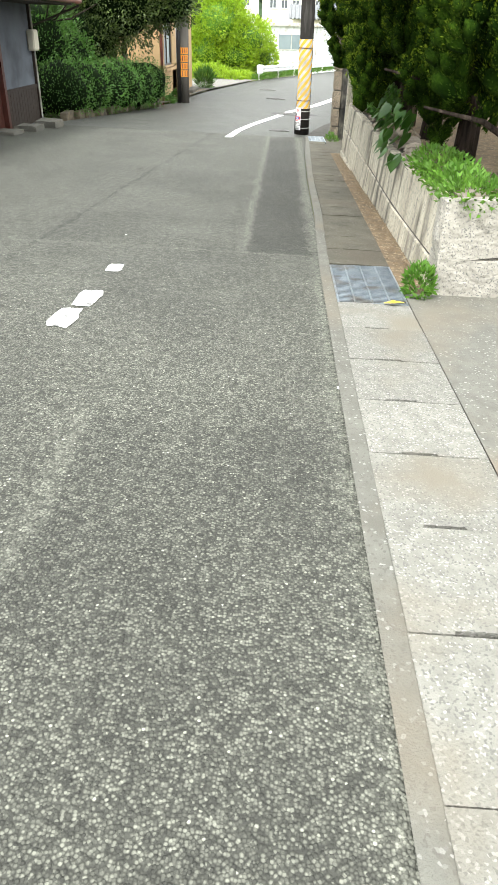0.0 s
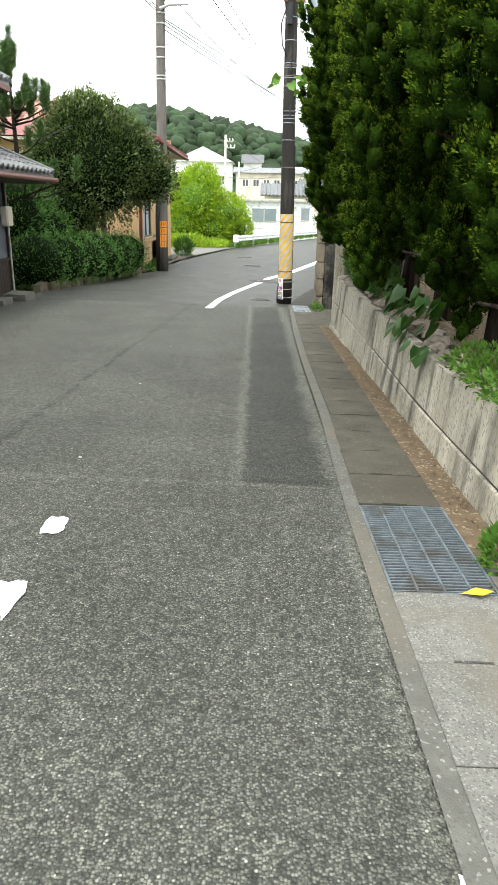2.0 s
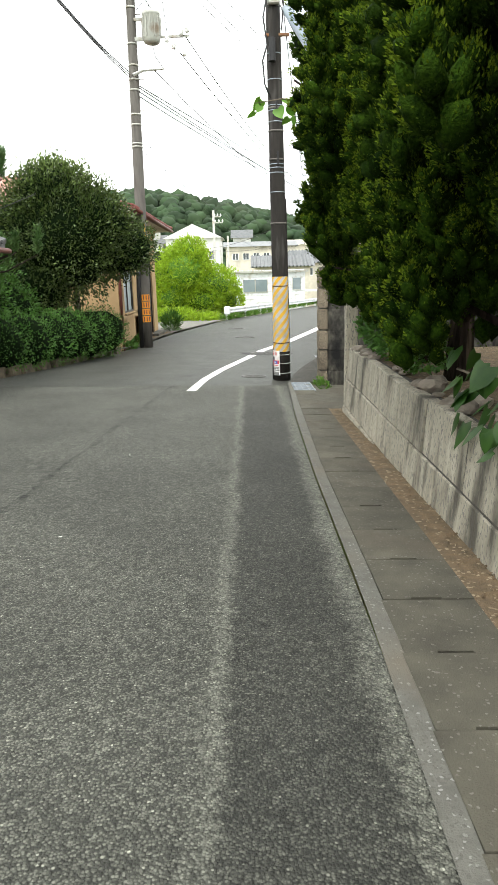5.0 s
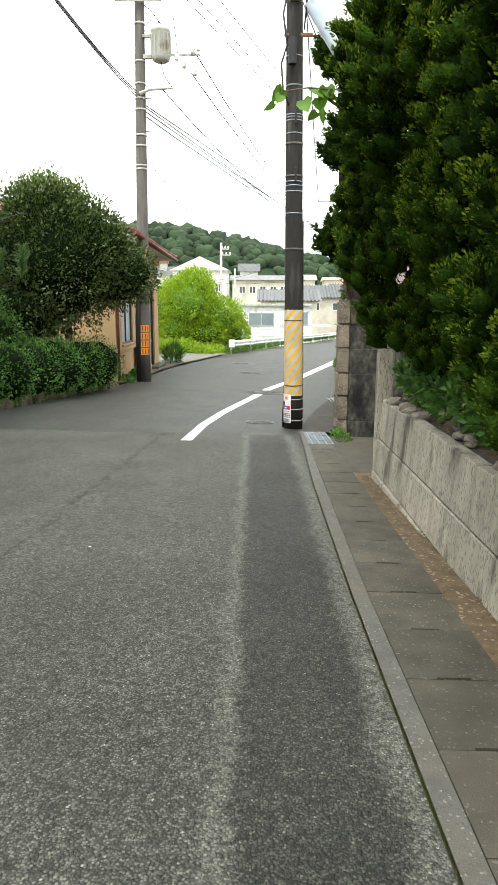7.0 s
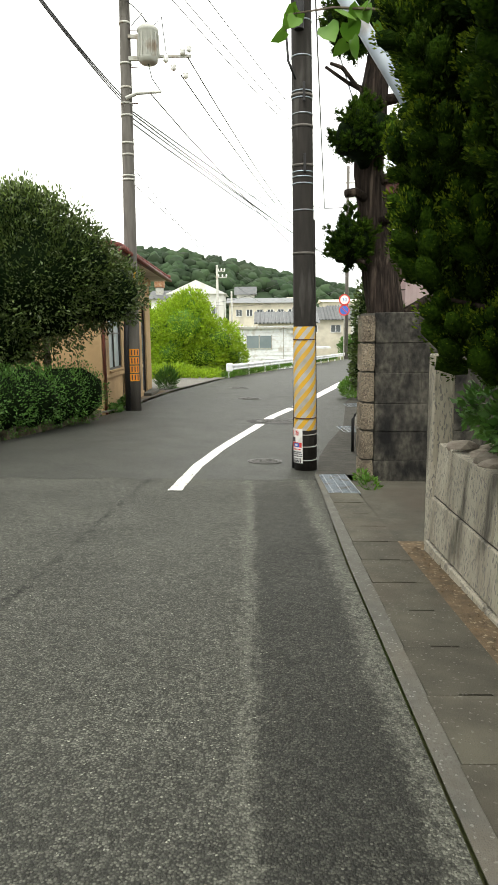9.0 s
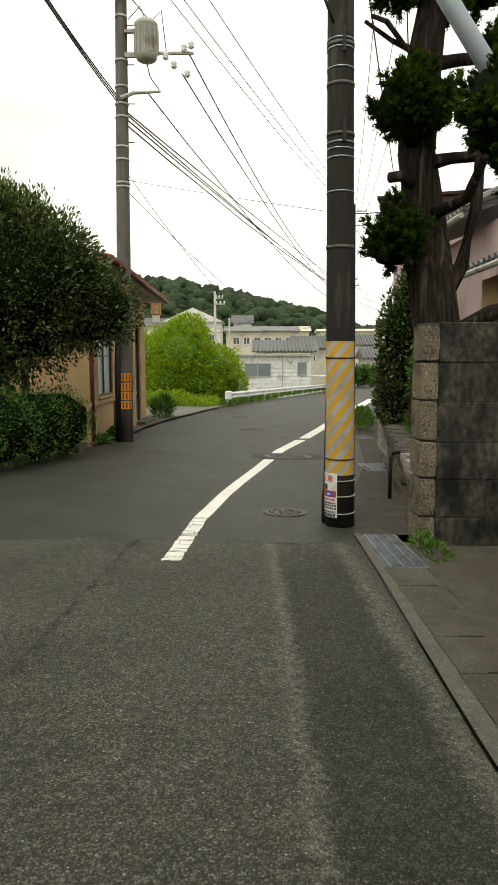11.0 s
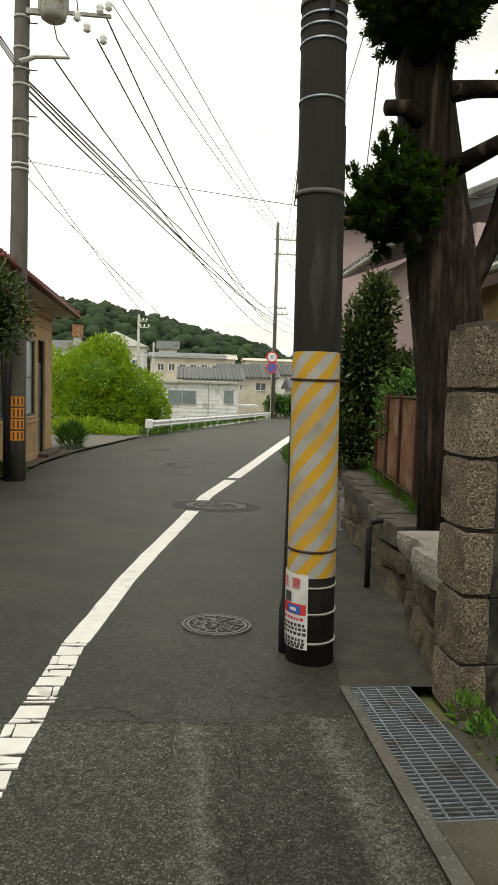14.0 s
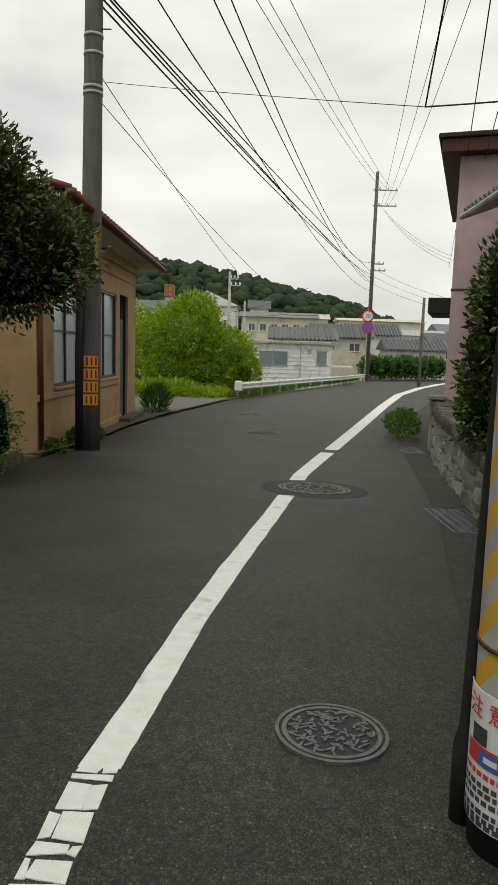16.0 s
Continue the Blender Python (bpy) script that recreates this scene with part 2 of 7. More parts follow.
M = {
    "asphalt": asphalt("worn_asphalt", 0.033, (0.0, 0.125), 0.75, 118, 0.9, True),
    "asphalt_new": asphalt("newer_asphalt", 0.022, (0.0, 0.068), 0.58, 130, 0.5),
    "asphalt_patch": material("dark_patch_asphalt", (0.016, 0.0165, 0.016), (0.06, 0.06, 0.055), 85, 0.7, 0.9, 85, sharp=(0.36, 0.64)),
    "crack": material("dark_crack", (0.008, 0.008, 0.008), (0.016, 0.016, 0.015), 40, 0.9, 0),
    "pave_dark": material("dark_edge_concrete", (0.057, 0.054, 0.0432), (0.033, 0.0312, 0.0252), 7, 0.85, 0.5, 90, stain=(0.072, 0.0672, 0.054), stain_scale=1.6, stain_at=(0.5, 0.75), speck=((0.12, 0.114, 0.096), 120, 0.95)),
    "concrete": material("gutter_concrete", (0.108, 0.106, 0.09), (0.08, 0.078, 0.066), 9, 0.9, 0.35, 140, stain=(0.115, 0.10, 0.075), stain_scale=1.4, stain_at=(0.48, 0.72), speck=((0.2, 0.195, 0.18), 110, 0.93, (0.08, 0.076, 0.066), 0.85), obj=0.12),
    "slab": material("slab_concrete", (0.1658, 0.1611, 0.1412), (0.1227, 0.1193, 0.1028), 14, 0.9, 0.45, 120, stain=(0.1326, 0.1193, 0.09282), stain_scale=1.6, speck=((0.2254, 0.2188, 0.1989), 150, 0.86, (0.09945, 0.09945, 0.08619), 0.82), obj=0.08),
    "slab_old": material("mossy_slab_concrete", (0.08085, 0.07583, 0.05576), (0.05018, 0.04628, 0.03457), 5, 0.9, 0.35, 120, stain=(0.062, 0.052, 0.038), stain_scale=1.1, stain_at=(0.5, 0.68), speck=((0.1561, 0.1506, 0.1282), 110, 0.95), obj=0.15),
    "dirt": material("brown_dirt", (0.15, 0.105, 0.06), (0.085, 0.065, 0.04), 12, 0.95, 0.7, 70, speck=((0.25, 0.2, 0.13), 60, 0.9)),
    "block": material("granite_block", (0.4368, 0.4032, 0.3192), (0.3136, 0.2856, 0.2184), 7, 0.9, 0.7, 45, stain=(0.0952, 0.08736, 0.06944), stain_scale=4.5, stain_at=(0.50, 0.66), speck=((0.2016, 0.1904, 0.168), 120, 0.8), obj=0.10, stretch=(1, 1, 0.3)),
    "stone": material("rough_granite", (0.36, 0.34, 0.29), (0.25, 0.235, 0.20), 9, 0.9, 0.8, 30, speck=((0.16, 0.155, 0.14), 130, 0.85), stain=(0.15, 0.14, 0.11), stain_scale=3, obj=0.15),
    "stone_dark": material("weathered_stone", (0.175, 0.142, 0.095), (0.08, 0.067, 0.048), 7, 0.9, 0.8, 30, stain=(0.05, 0.045, 0.038), stain_scale=2.5, obj=0.15),
    "coping": material("dark_coping_stone", (0.12, 0.105, 0.085), (0.06, 0.055, 0.048), 8, 0.9, 0.6, 50, stain=(0.2, 0.18, 0.14), stain_scale=3),
    "mortar": material("dark_joint", (0.09, 0.085, 0.07), (0.06, 0.055, 0.05), 20, 0.95, 0.4, 80),
    "stained": material("stained_concrete_wall", (0.105, 0.098, 0.078), (0.034, 0.032, 0.026), 19.0, 0.9, 1.0, 26, stain=(0.010, 0.0095, 0.009), stain_scale=4.5, stain_at=(0.40, 0.66), stretch=(1, 1, 0.6), obj=0.12),
    "pillar": material("tan_granite", (0.26, 0.215, 0.15), (0.15, 0.12, 0.085), 6, 0.9, 0.7, 60, stain=(0.06, 0.05, 0.038), stain_scale=3.5, stain_at=(0.52, 0.7), speck=((0.36, 0.31, 0.23), 140, 0.8, (0.07, 0.06, 0.045), 0.75), obj=0.12),
    "strut": material("blue_grey_steel", (0.30, 0.34, 0.37), (0.24, 0.28, 0.31), 5, 0.5, 0.05, stain=(0.17, 0.17, 0.16), stain_scale=3),
    "tile_far": material("dark_grey_roof_tile", (0.085, 0.09, 0.092), (0.13, 0.135, 0.135), 2, 0.55, 0.2, 10, obj=0.3, island=0.2),
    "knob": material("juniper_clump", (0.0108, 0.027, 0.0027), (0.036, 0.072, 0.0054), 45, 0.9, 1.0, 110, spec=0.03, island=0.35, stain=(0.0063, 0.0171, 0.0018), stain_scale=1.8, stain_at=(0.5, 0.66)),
    "steel": material("galvanised_steel", (0.33, 0.37, 0.40), (0.24, 0.28, 0.31), 20, 0.45, 0.15, 90, metal=0.75, stain=(0.2, 0.19, 0.17), stain_scale=5),
    "pit": material("dark_pit", (0.02, 0.022, 0.024), (0.03, 0.03, 0.03), 10, 0.8, 0),
    "paint": material("white_road_paint", (0.80, 0.79, 0.74), (0.70, 0.69, 0.64), 12, 0.7, 0.35, 120, stain=(0.42, 0.41, 0.38), stain_scale=5, stain_at=(0.6, 0.78)),
    "paint_worn": material("worn_road_paint", (0.72, 0.72, 0.68), (0.5, 0.5, 0.47), 30, 0.8, 0.5, 120, stain=(0.16, 0.16, 0.15), stain_scale=14, stain_at=(0.6, 0.66)),
    "pole_dark": material("dark_pole_concrete", (0.0155, 0.0132, 0.0108), (0.027, 0.0232, 0.019), 5, 0.8, 0.2, 60, stain=(0.091, 0.0875, 0.077), stain_scale=2.0, stain_at=(0.58, 0.8), stretch=(3, 3, 0.5)),
    "pole_grey": material("grey_pole_concrete", (0.1425, 0.1312, 0.1162), (0.0975, 0.09, 0.07875), 4, 0.8, 0.25, 60, stain=(0.0675, 0.06, 0.0525), stain_scale=1.4, stretch=(3, 3, 0.4)),
    "yellow": material("faded_yellow_sheet", (0.648, 0.378, 0.0315), (0.594, 0.333, 0.036), 6, 0.6, 0.1, 60, stain=(0.495, 0.36, 0.144), stain_scale=3, stain_at=(0.55, 0.75)),
    "grey_sheet": material("grey_white_sheet", (0.4675, 0.459, 0.425), (0.3995, 0.391, 0.357), 5, 0.6, 0.1, 60, stain=(0.323, 0.306, 0.255), stain_scale=3),
    "orange": material("orange_reflector", (0.85, 0.32, 0.03), (0.78, 0.28, 0.03), 9, 0.5, 0),
    "black": material("black_rubber", (0.016, 0.016, 0.017), (0.026, 0.026, 0.026), 12, 0.55, 0.1),
    "cable": material("cable_sheath", (0.018, 0.018, 0.019), (0.03, 0.03, 0.03), 12, 0.6, 0),
    "white": material("white_plate", (0.78, 0.78, 0.75), (0.70, 0.70, 0.67), 8, 0.6, 0, stain=(0.6, 0.59, 0.54), stain_scale=6),
    "red": material("red_print", (0.62, 0.05, 0.04), (0.55, 0.05, 0.04), 9, 0.6, 0),
    "blue": material("blue_print", (0.06, 0.14, 0.48), (0.05, 0.12, 0.42), 9, 0.6, 0),
    "ink": material("dark_print", (0.05, 0.05, 0.055), (0.07, 0.07, 0.07), 9, 0.6, 0),
    "trafo": material("transformer_grey", (0.42, 0.42, 0.38), (0.35, 0.35, 0.31), 4, 0.5, 0.05, stain=(0.24, 0.2, 0.15), stain_scale=3),
    "iron": material("cast_iron", (0.1702, 0.1658, 0.1523), (0.1075, 0.1057, 0.09856), 25, 0.55, 0.2, 90, metal=0.35),
    "iron_recess": material("cast_iron_recess", (0.03, 0.03, 0.028), (0.045, 0.044, 0.04), 25, 0.8, 0.2, 90),
    "ochre": material("ochre_render", (0.4838, 0.3326, 0.1728), (0.4147, 0.2851, 0.1469), 3, 0.9, 0.3, 90, stain=(0.2333, 0.1598, 0.0864), stain_scale=1.1, stain_at=(0.55, 0.8)),
    "brown_metal": material("brown_downpipe", (0.15, 0.045, 0.03), (0.10, 0.034, 0.024), 6, 0.5, 0),
    "red_tile": material("red_roof_tile", (0.17, 0.045, 0.036), (0.11, 0.034, 0.028), 5, 0.6, 0.2, 30, island=0.15, obj=0.2),
    "red_tile_pale": material("pale_red_roof_tile", (0.45, 0.24, 0.19), (0.36, 0.18, 0.14), 5, 0.6, 0.2, 30, obj=0.2, island=0.2),
    "tile": material("grey_roof_tile", (0.1054, 0.1085, 0.1085), (0.1612, 0.1643, 0.1612), 4, 0.5, 0.2, 40, stain=(0.062, 0.062, 0.062), stain_scale=2, obj=0.25, island=0.2),
    "plaster": material("white_plaster", (0.72, 0.71, 0.67), (0.62, 0.61, 0.57), 2.5, 0.9, 0.15, 80, stain=(0.5, 0.48, 0.43), stain_scale=0.8, stain_at=(0.55, 0.8)),
    "cream": material("cream_render", (0.62, 0.58, 0.48), (0.54, 0.50, 0.41), 1.5, 0.9, 0.1, 60, stain=(0.42, 0.39, 0.32), stain_scale=0.5),
    "plaster_grey": material("blue_grey_plaster", (0.119, 0.133, 0.154), (0.091, 0.1015, 0.119), 2, 0.9, 0.2, 80, stain=(0.063, 0.07, 0.0805), stain_scale=1.2),
    "pink": material("pink_render", (0.52, 0.40, 0.39), (0.47, 0.36, 0.35), 2.5, 0.9, 0.2, 90, stain=(0.38, 0.27, 0.25), stain_scale=0.7),
    "wood_dark": material("dark_timber", (0.0315, 0.021, 0.0154), (0.0196, 0.014, 0.0112), 8, 0.7, 0.3, 30, stretch=(4, 4, 0.6)),
    "wood_red": material("red_brown_timber", (0.08, 0.0225, 0.015), (0.05, 0.015, 0.01), 8, 0.55, 0.2, 30, stretch=(4, 4, 0.6)),
    "rust": material("rusty_sheet", (0.255, 0.1232, 0.0595), (0.1615, 0.07225, 0.03825), 4, 0.85, 0.4, 50, stain=(0.306, 0.2295, 0.1445), stain_scale=2.2, stain_at=(0.5, 0.66)),
    "rust_dark": material("rusty_steel", (0.10, 0.045, 0.03), (0.06, 0.03, 0.022), 12, 0.8, 0.3, 60),
    "glass": material("window_glass", (0.16, 0.20, 0.21), (0.22, 0.26, 0.27), 0.7, 0.08, 0, spec=0.7),
    "frosted": material("frosted_glass", (0.50, 0.58, 0.60), (0.40, 0.48, 0.50), 1.0, 0.22, 0, spec=0.6),
    "alu": material("bronze_aluminium", (0.06, 0.055, 0.05), (0.085, 0.08, 0.07), 9, 0.45, 0, metal=0.4),
    "rail": material("white_guard_rail", (0.74, 0.76, 0.77), (0.64, 0.66, 0.67), 3, 0.45, 0.05, stain=(0.48, 0.46, 0.42), stain_scale=2),
    "bark": material("shaggy_bark", (0.045, 0.03375, 0.027), (0.012, 0.009375, 0.007875), 9, 0.95, 1.0, 22, spec=0.1, stain=(0.1125, 0.08625, 0.066), stain_scale=4, stain_at=(0.56, 0.7), stretch=(3, 3, 0.35)),
    "bark_pale": material("pale_bark", (0.20, 0.165, 0.125), (0.12, 0.095, 0.07), 9, 0.95, 0.8, 30),
    # dark leaves, bright tips: tuft light and shade painted in, beside real young growth
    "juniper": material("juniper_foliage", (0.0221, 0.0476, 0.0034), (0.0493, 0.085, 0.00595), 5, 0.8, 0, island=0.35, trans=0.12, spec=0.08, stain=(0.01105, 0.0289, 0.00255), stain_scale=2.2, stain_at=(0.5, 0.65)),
    "juniper_tip": material("juniper_young_lit_tips", (0.08925, 0.1403, 0.0068), (0.1318, 0.187, 0.0102), 5, 0.8, 0, island=0.3, trans=0.2, spec=0.08),
    # near-black for cores: the shade between tufts and leaves, put into the colour
    "shade_core": material("foliage_gap_shade", (0.003, 0.007, 0.002), (0.006, 0.013, 0.003), 14, 0.95, 0.8, 22, spec=0.05),
    "privet": material("bush_leaf", (0.03224, 0.05964, 0.01209), (0.0806, 0.1128, 0.02257), 6, 0.45, 0, island=0.5, trans=0.1, spec=0.35),
    "privet_young": material("young_bush_leaf", (0.09, 0.1425, 0.02625), (0.12, 0.165, 0.0375), 6, 0.45, 0, island=0.35, trans=0.25),
    "hedge": material("hedge_leaf", (0.04752, 0.1253, 0.01901), (0.09072, 0.1901, 0.02938), 5, 0.5, 0, island=0.4, trans=0.15),
    "lime": material("lime_leaf", (0.2, 0.328, 0.016), (0.304, 0.432, 0.024), 2, 0.5, 0, island=0.3, trans=0.35),
    "weed": material("weed_leaf", (0.06502, 0.159, 0.01445), (0.1011, 0.2023, 0.02167), 5, 0.55, 0, island=0.35, trans=0.25),
    "vine": material("broad_vine_leaf", (0.0165, 0.05225, 0.0066), (0.033, 0.077, 0.0099), 9, 0.45, 0, island=0.3, trans=0.3),
    "pine": material("pine_needles", (0.05, 0.11, 0.025), (0.09, 0.15, 0.04), 6, 0.6, 0, island=0.35, trans=0.1),
    "wood_far": material("hillside_foliage", (0.01612, 0.03472, 0.01364), (0.02976, 0.05084, 0.01984), 0.12, 0.9, 0, island=0.4, stain=(0.0403, 0.0558, 0.0279), stain_scale=0.03),
    "earth": material("earth_and_grass", (0.10, 0.13, 0.04), (0.13, 0.11, 0.06), 1.2, 0.95, 0.5, 30, stain=(0.06, 0.12, 0.02), stain_scale=0.3),
    "pebble": material("garden_stone", (0.24, 0.21, 0.17), (0.15, 0.125, 0.10), 14, 0.9, 0.5, 40, obj=0.3, island=0.3),
    "far_concrete": material("pale_far_wall", (0.70, 0.70, 0.67), (0.60, 0.60, 0.57), 0.6, 0.9, 0, stain=(0.5, 0.49, 0.45), stain_scale=0.3),
    "dark_window": material("dark_window_pane", (0.05, 0.06, 0.065), (0.08, 0.09, 0.095), 0.5, 0.15, 0, spec=0.6),
    "yellow_leaf": material("yellow_fallen_leaf", (0.62, 0.42, 0.03), (0.5, 0.33, 0.03), 30, 0.6, 0),
}


# ---- shape helpers ----
def H(x, y):
    """Height of the ground: falls ahead and to the gutter, then levels out."""
    near = -0.042 * (min(y, 28.0) - 15.0) if y < 28 else -0.546 - 0.012 * (min(y, 160.0) - 28.0)
    return near - 0.021 * max(-8.0, min(8.0, x))


def link(name, me, mat, parent=None, label=""):
    ob = new(name, me)
    if mat is not None and not me.materials:
        for m in (mat if isinstance(mat, (list, tuple)) else [mat]):
            me.materials.append(m)
    if parent is not None:
        ob.parent = parent
    if label:
        ob["label"] = label
    return ob


def part(name, bm, mat, parent=None, label="", smooth=False):
    me = bpy.data.meshes.new(name)
    bm.normal_update()
    bm.to_mesh(me)
    bm.free()
    if smooth:
        me.polygons.foreach_set("use_smooth", [True] * len(me.polygons))
    return link(name, me, mat, parent, label)


def thing(name, label, category, group="", at=(0, 0, 0), kind=""):
    e = new(name)
    e.empty_display_size = 0.2
    e.location = at
    return tagged(e, label, category, group, kind)


def box(x0, x1, y0, y1, z0, z1, bevel=0.0, bm=None):
    bm = bm or bmesh.new()
    made = bmesh.ops.create_cube(bm, size=1)["verts"]
    for v in made:
        v.co = Vector((x0 if v.co.x < 0 else x1, y0 if v.co.y < 0 else y1, z0 if v.co.z < 0 else z1))
    if bevel:
        bmesh.ops.bevel(bm, geom=list({e for v in made for e in v.link_edges}), offset=bevel, segments=1, affect="EDGES")
    return bm


def lathe(profile, sides=20, at=(0, 0, 0), bm=None):
    """Turn (radius, z) round the z axis."""
    bm = bm or bmesh.new()
    rings = []
    for r, z in profile:
        rings.append([bm.verts.new((at[0] + r * math.cos(2 * math.pi * k / sides), at[1] + r * math.sin(2 * math.pi * k / sides), at[2] + z)) for k in range(sides)])
    for a, b in zip(rings, rings[1:]):
        for k in range(sides):
            bm.faces.new((a[k], a[(k + 1) % sides], b[(k + 1) % sides], b[k]))
    bm.faces.new(rings[0][::-1])
    bm.faces.new(rings[-1])
    return bm


def tube(points, radii, sides=8, bm=None, wobble=0.0):
    bm = bm or bmesh.new()
    pts = [Vector(p) for p in points]
    if not isinstance(radii, (list, tuple)):
        radii = [radii] * len(pts)
    rings = []
    for i, (p, r) in enumerate(zip(pts, radii)):
        d = (pts[min(i + 1, len(pts) - 1)] - pts[max(i - 1, 0)]).normalized()
        u = d.orthogonal().normalized() if abs(d.z) > 0.95 else d.cross(Vector((0, 0, 1))).normalized()
        v = d.cross(u)
        ring = []
        for k in range(sides):
            a = 2 * math.pi * k / sides
            rr = r * (1 + wobble * noise.noise(p * 3 + Vector((math.cos(a), math.sin(a), 0)) * 1.7))
            ring.append(bm.verts.new(p + (u * math.cos(a) + v * math.sin(a)) * rr))
        rings.append(ring)
    for a, b in zip(rings, rings[1:]):
        for k in range(sides):
            bm.faces.new((a[k], a[(k + 1) % sides], b[(k + 1) % sides], b[k]))
    bm.faces.new(rings[0][::-1])
    bm.faces.new(rings[-1])
    return bm


def np_mesh(name, V, F):
    me = bpy.data.meshes.new(name)
    V, F = np.asarray(V, np.float32), np.asarray(F, np.int32)
    me.vertices.add(len(V))
    me.vertices.foreach_set("co", V.ravel())
    me.loops.add(F.size)
    me.loops.foreach_set("vertex_index", F.ravel())
    me.polygons.add(len(F))
    me.polygons.foreach_set("loop_start", np.arange(0, F.size, F.shape[1], dtype=np.int32))
    me.update(calc_edges=True)
    return me


def leaves(name, P, D, length, width, rng, fold=0.25):
    """Many small folded leaves: at P, pointing along D."""
    n = len(P)
    D = D / np.maximum(np.linalg.norm(D, axis=1, keepdims=True), 1e-6)
    R = rng.normal(size=(n, 3))
    S = np.cross(D, R)
    S /= np.maximum(np.linalg.norm(S, axis=1, keepdims=True), 1e-6)
    N = np.cross(S, D)
    k = rng.uniform(0.7, 1.3, (n, 1))
    ln, wd = length * k, width * k
    V = np.empty((n, 4, 3))
    V[:, 0] = P
    V[:, 1] = P + D * ln * 0.45 + S * wd * 0.5 + N * wd * fold
    V[:, 2] = P + D * ln
    V[:, 3] = P + D * ln * 0.45 - S * wd * 0.5 + N * wd * fold
    base = (np.arange(n) * 4)[:, None]
    F = np.concatenate([base + np.array([[0, 1, 2]]), base + np.array([[0, 2, 3]])])
    return np_mesh(name, V.reshape(-1, 3), F)


def on_sphere(rng, n):
    d = rng.normal(size=(n, 3))
    return d / np.linalg.norm(d, axis=1, keepdims=True)


def blob(c, r, seed=0, rough=0.25, sub=3, bm=None):
    """A lumpy closed core."""
    bm = bm or bmesh.new()
    vs = bmesh.ops.create_icosphere(bm, subdivisions=sub, radius=1)["verts"]
    for v in vs:
        k = 1 + rough * noise.noise(v.co * 2.1 + Vector((seed * 3.7, seed, 0)))
        v.co = Vector((c[0] + v.co.x * r[0] * k, c[1] + v.co.y * r[1] * k, c[2] + v.co.z * r[2] * k))
    return bm


def strip(name, left, right, mat, lift=0.0, label="", kind="structure", category="", step=0.5, across=6, parent=None, rag=0.0):
    """A sheet on the ground between two lines given as (x, y), by y."""
    ly, lx = [p[1] for p in left], [p[0] for p in left]
    ry, rx = [p[1] for p in right], [p[0] for p in right]
    y0, y1 = max(ly[0], ry[0]), min(ly[-1], ry[-1])
    n = max(2, int((y1 - y0) / step) + 1)
    V, F = [], []
    for i in range(n + 1):
        y = y0 + (y1 - y0) * i / n
        a, b = np.interp(y, ly, lx), np.interp(y, ry, rx)
        if rag:
            a += rag * (noise.noise(Vector((y * 3.1, lx[0] * 9, 0))) + 0.6 * noise.noise(Vector((y * 11.0, 3, 0))))
            b += rag * (noise.noise(Vector((y * 2.7, rx[0] * 5, 4))) + 0.6 * noise.noise(Vector((y * 12.0, 8, 0))))
        for k in range(across + 1):
            x = a + (b - a) * k / across
            V.append((x, y, H(x, y) + lift))
    for i in range(n):
        for k in range(across):
            q = i * (across + 1) + k
            F.append((q, q + 1, q + across + 2, q + across + 1))
    ob = link(name, np_mesh(name, V, F), mat, parent)
    return tagged(ob, label, category, kind=kind)


# ---- ground, road, paint ----
ROAD_L = [(-7.2, -12), (-6.2, 0), (-5.0, 9), (-4.75, 11.3), (-4.35, 15.4), (-3.85, 18.5), (-3.5, 22), (-3.3, 25), (-3.2, 30), (-2.75, 34), (-0.95, 45), (3.0, 59), (10.7, 85), (21, 123), (36, 160)]
ROAD_R = [(1.08, -12), (1.08, 8), (1.12, 11), (1.2, 13.2), (1.25, 14.7), (1.47, 16.4), (1.6, 17.1), (1.8, 18.2), (2.2, 20.0), (2.52, 21.55), (3.76, 30.1), (6.9, 42), (10.0, 52), (15.5, 66), (22, 82), (36, 112), (60, 160)]
WALL_R = [(1.62, -12), (1.62, 14.2), (1.9, 14.6), (2.0, 15.6), (2.2, 16.3), (2.5, 18.6), (3.0, 21.6), (3.66, 25.5), (4.6, 30.0), (7.6, 42), (10.8, 52), (16.3, 66), (23, 82), (37, 112), (62, 160)]


def build_ground():
    xs = [-2500, -700, -200, -80, -40, -20, -12, -8, -6, -4, -2, 0, 2, 4, 6, 8, 12, 20, 40, 80, 200, 700, 2500]
    ys = [-800, -100, -30, -12] + list(range(-8, 29, 2)) + [32, 40, 50, 60, 80, 100, 130, 160, 220, 400, 900, 4000]
    V, F = [], []
    for y in ys:
        for x in xs:
            drop = 0.07 + (2.2 if y > 60 and x < np.interp(y, [p[1] for p in ROAD_L], [p[0] for p in ROAD_L]) - 3 else 0)
            V.append((x, y, H(x, max(y, -40)) - drop))
    w = len(xs)
    for i in range(len(ys) - 1):
        for k in range(w - 1):
            q = i * w + k
            F.append((q, q + 1, q + w + 1, q + w))
    tagged(link("ground", np_mesh("ground", V, F), M["earth"]), "earth and rough grass beside the road", "ground", kind="structure")


build_ground()


def cut(line, y0, y1):
    ys, xs = [p[1] for p in line], [p[0] for p in line]
    return [(float(np.interp(y0, ys, xs)), y0)] + [p for p in line if y0 < p[1] < y1] + [(float(np.interp(y1, ys, xs)), y1)]


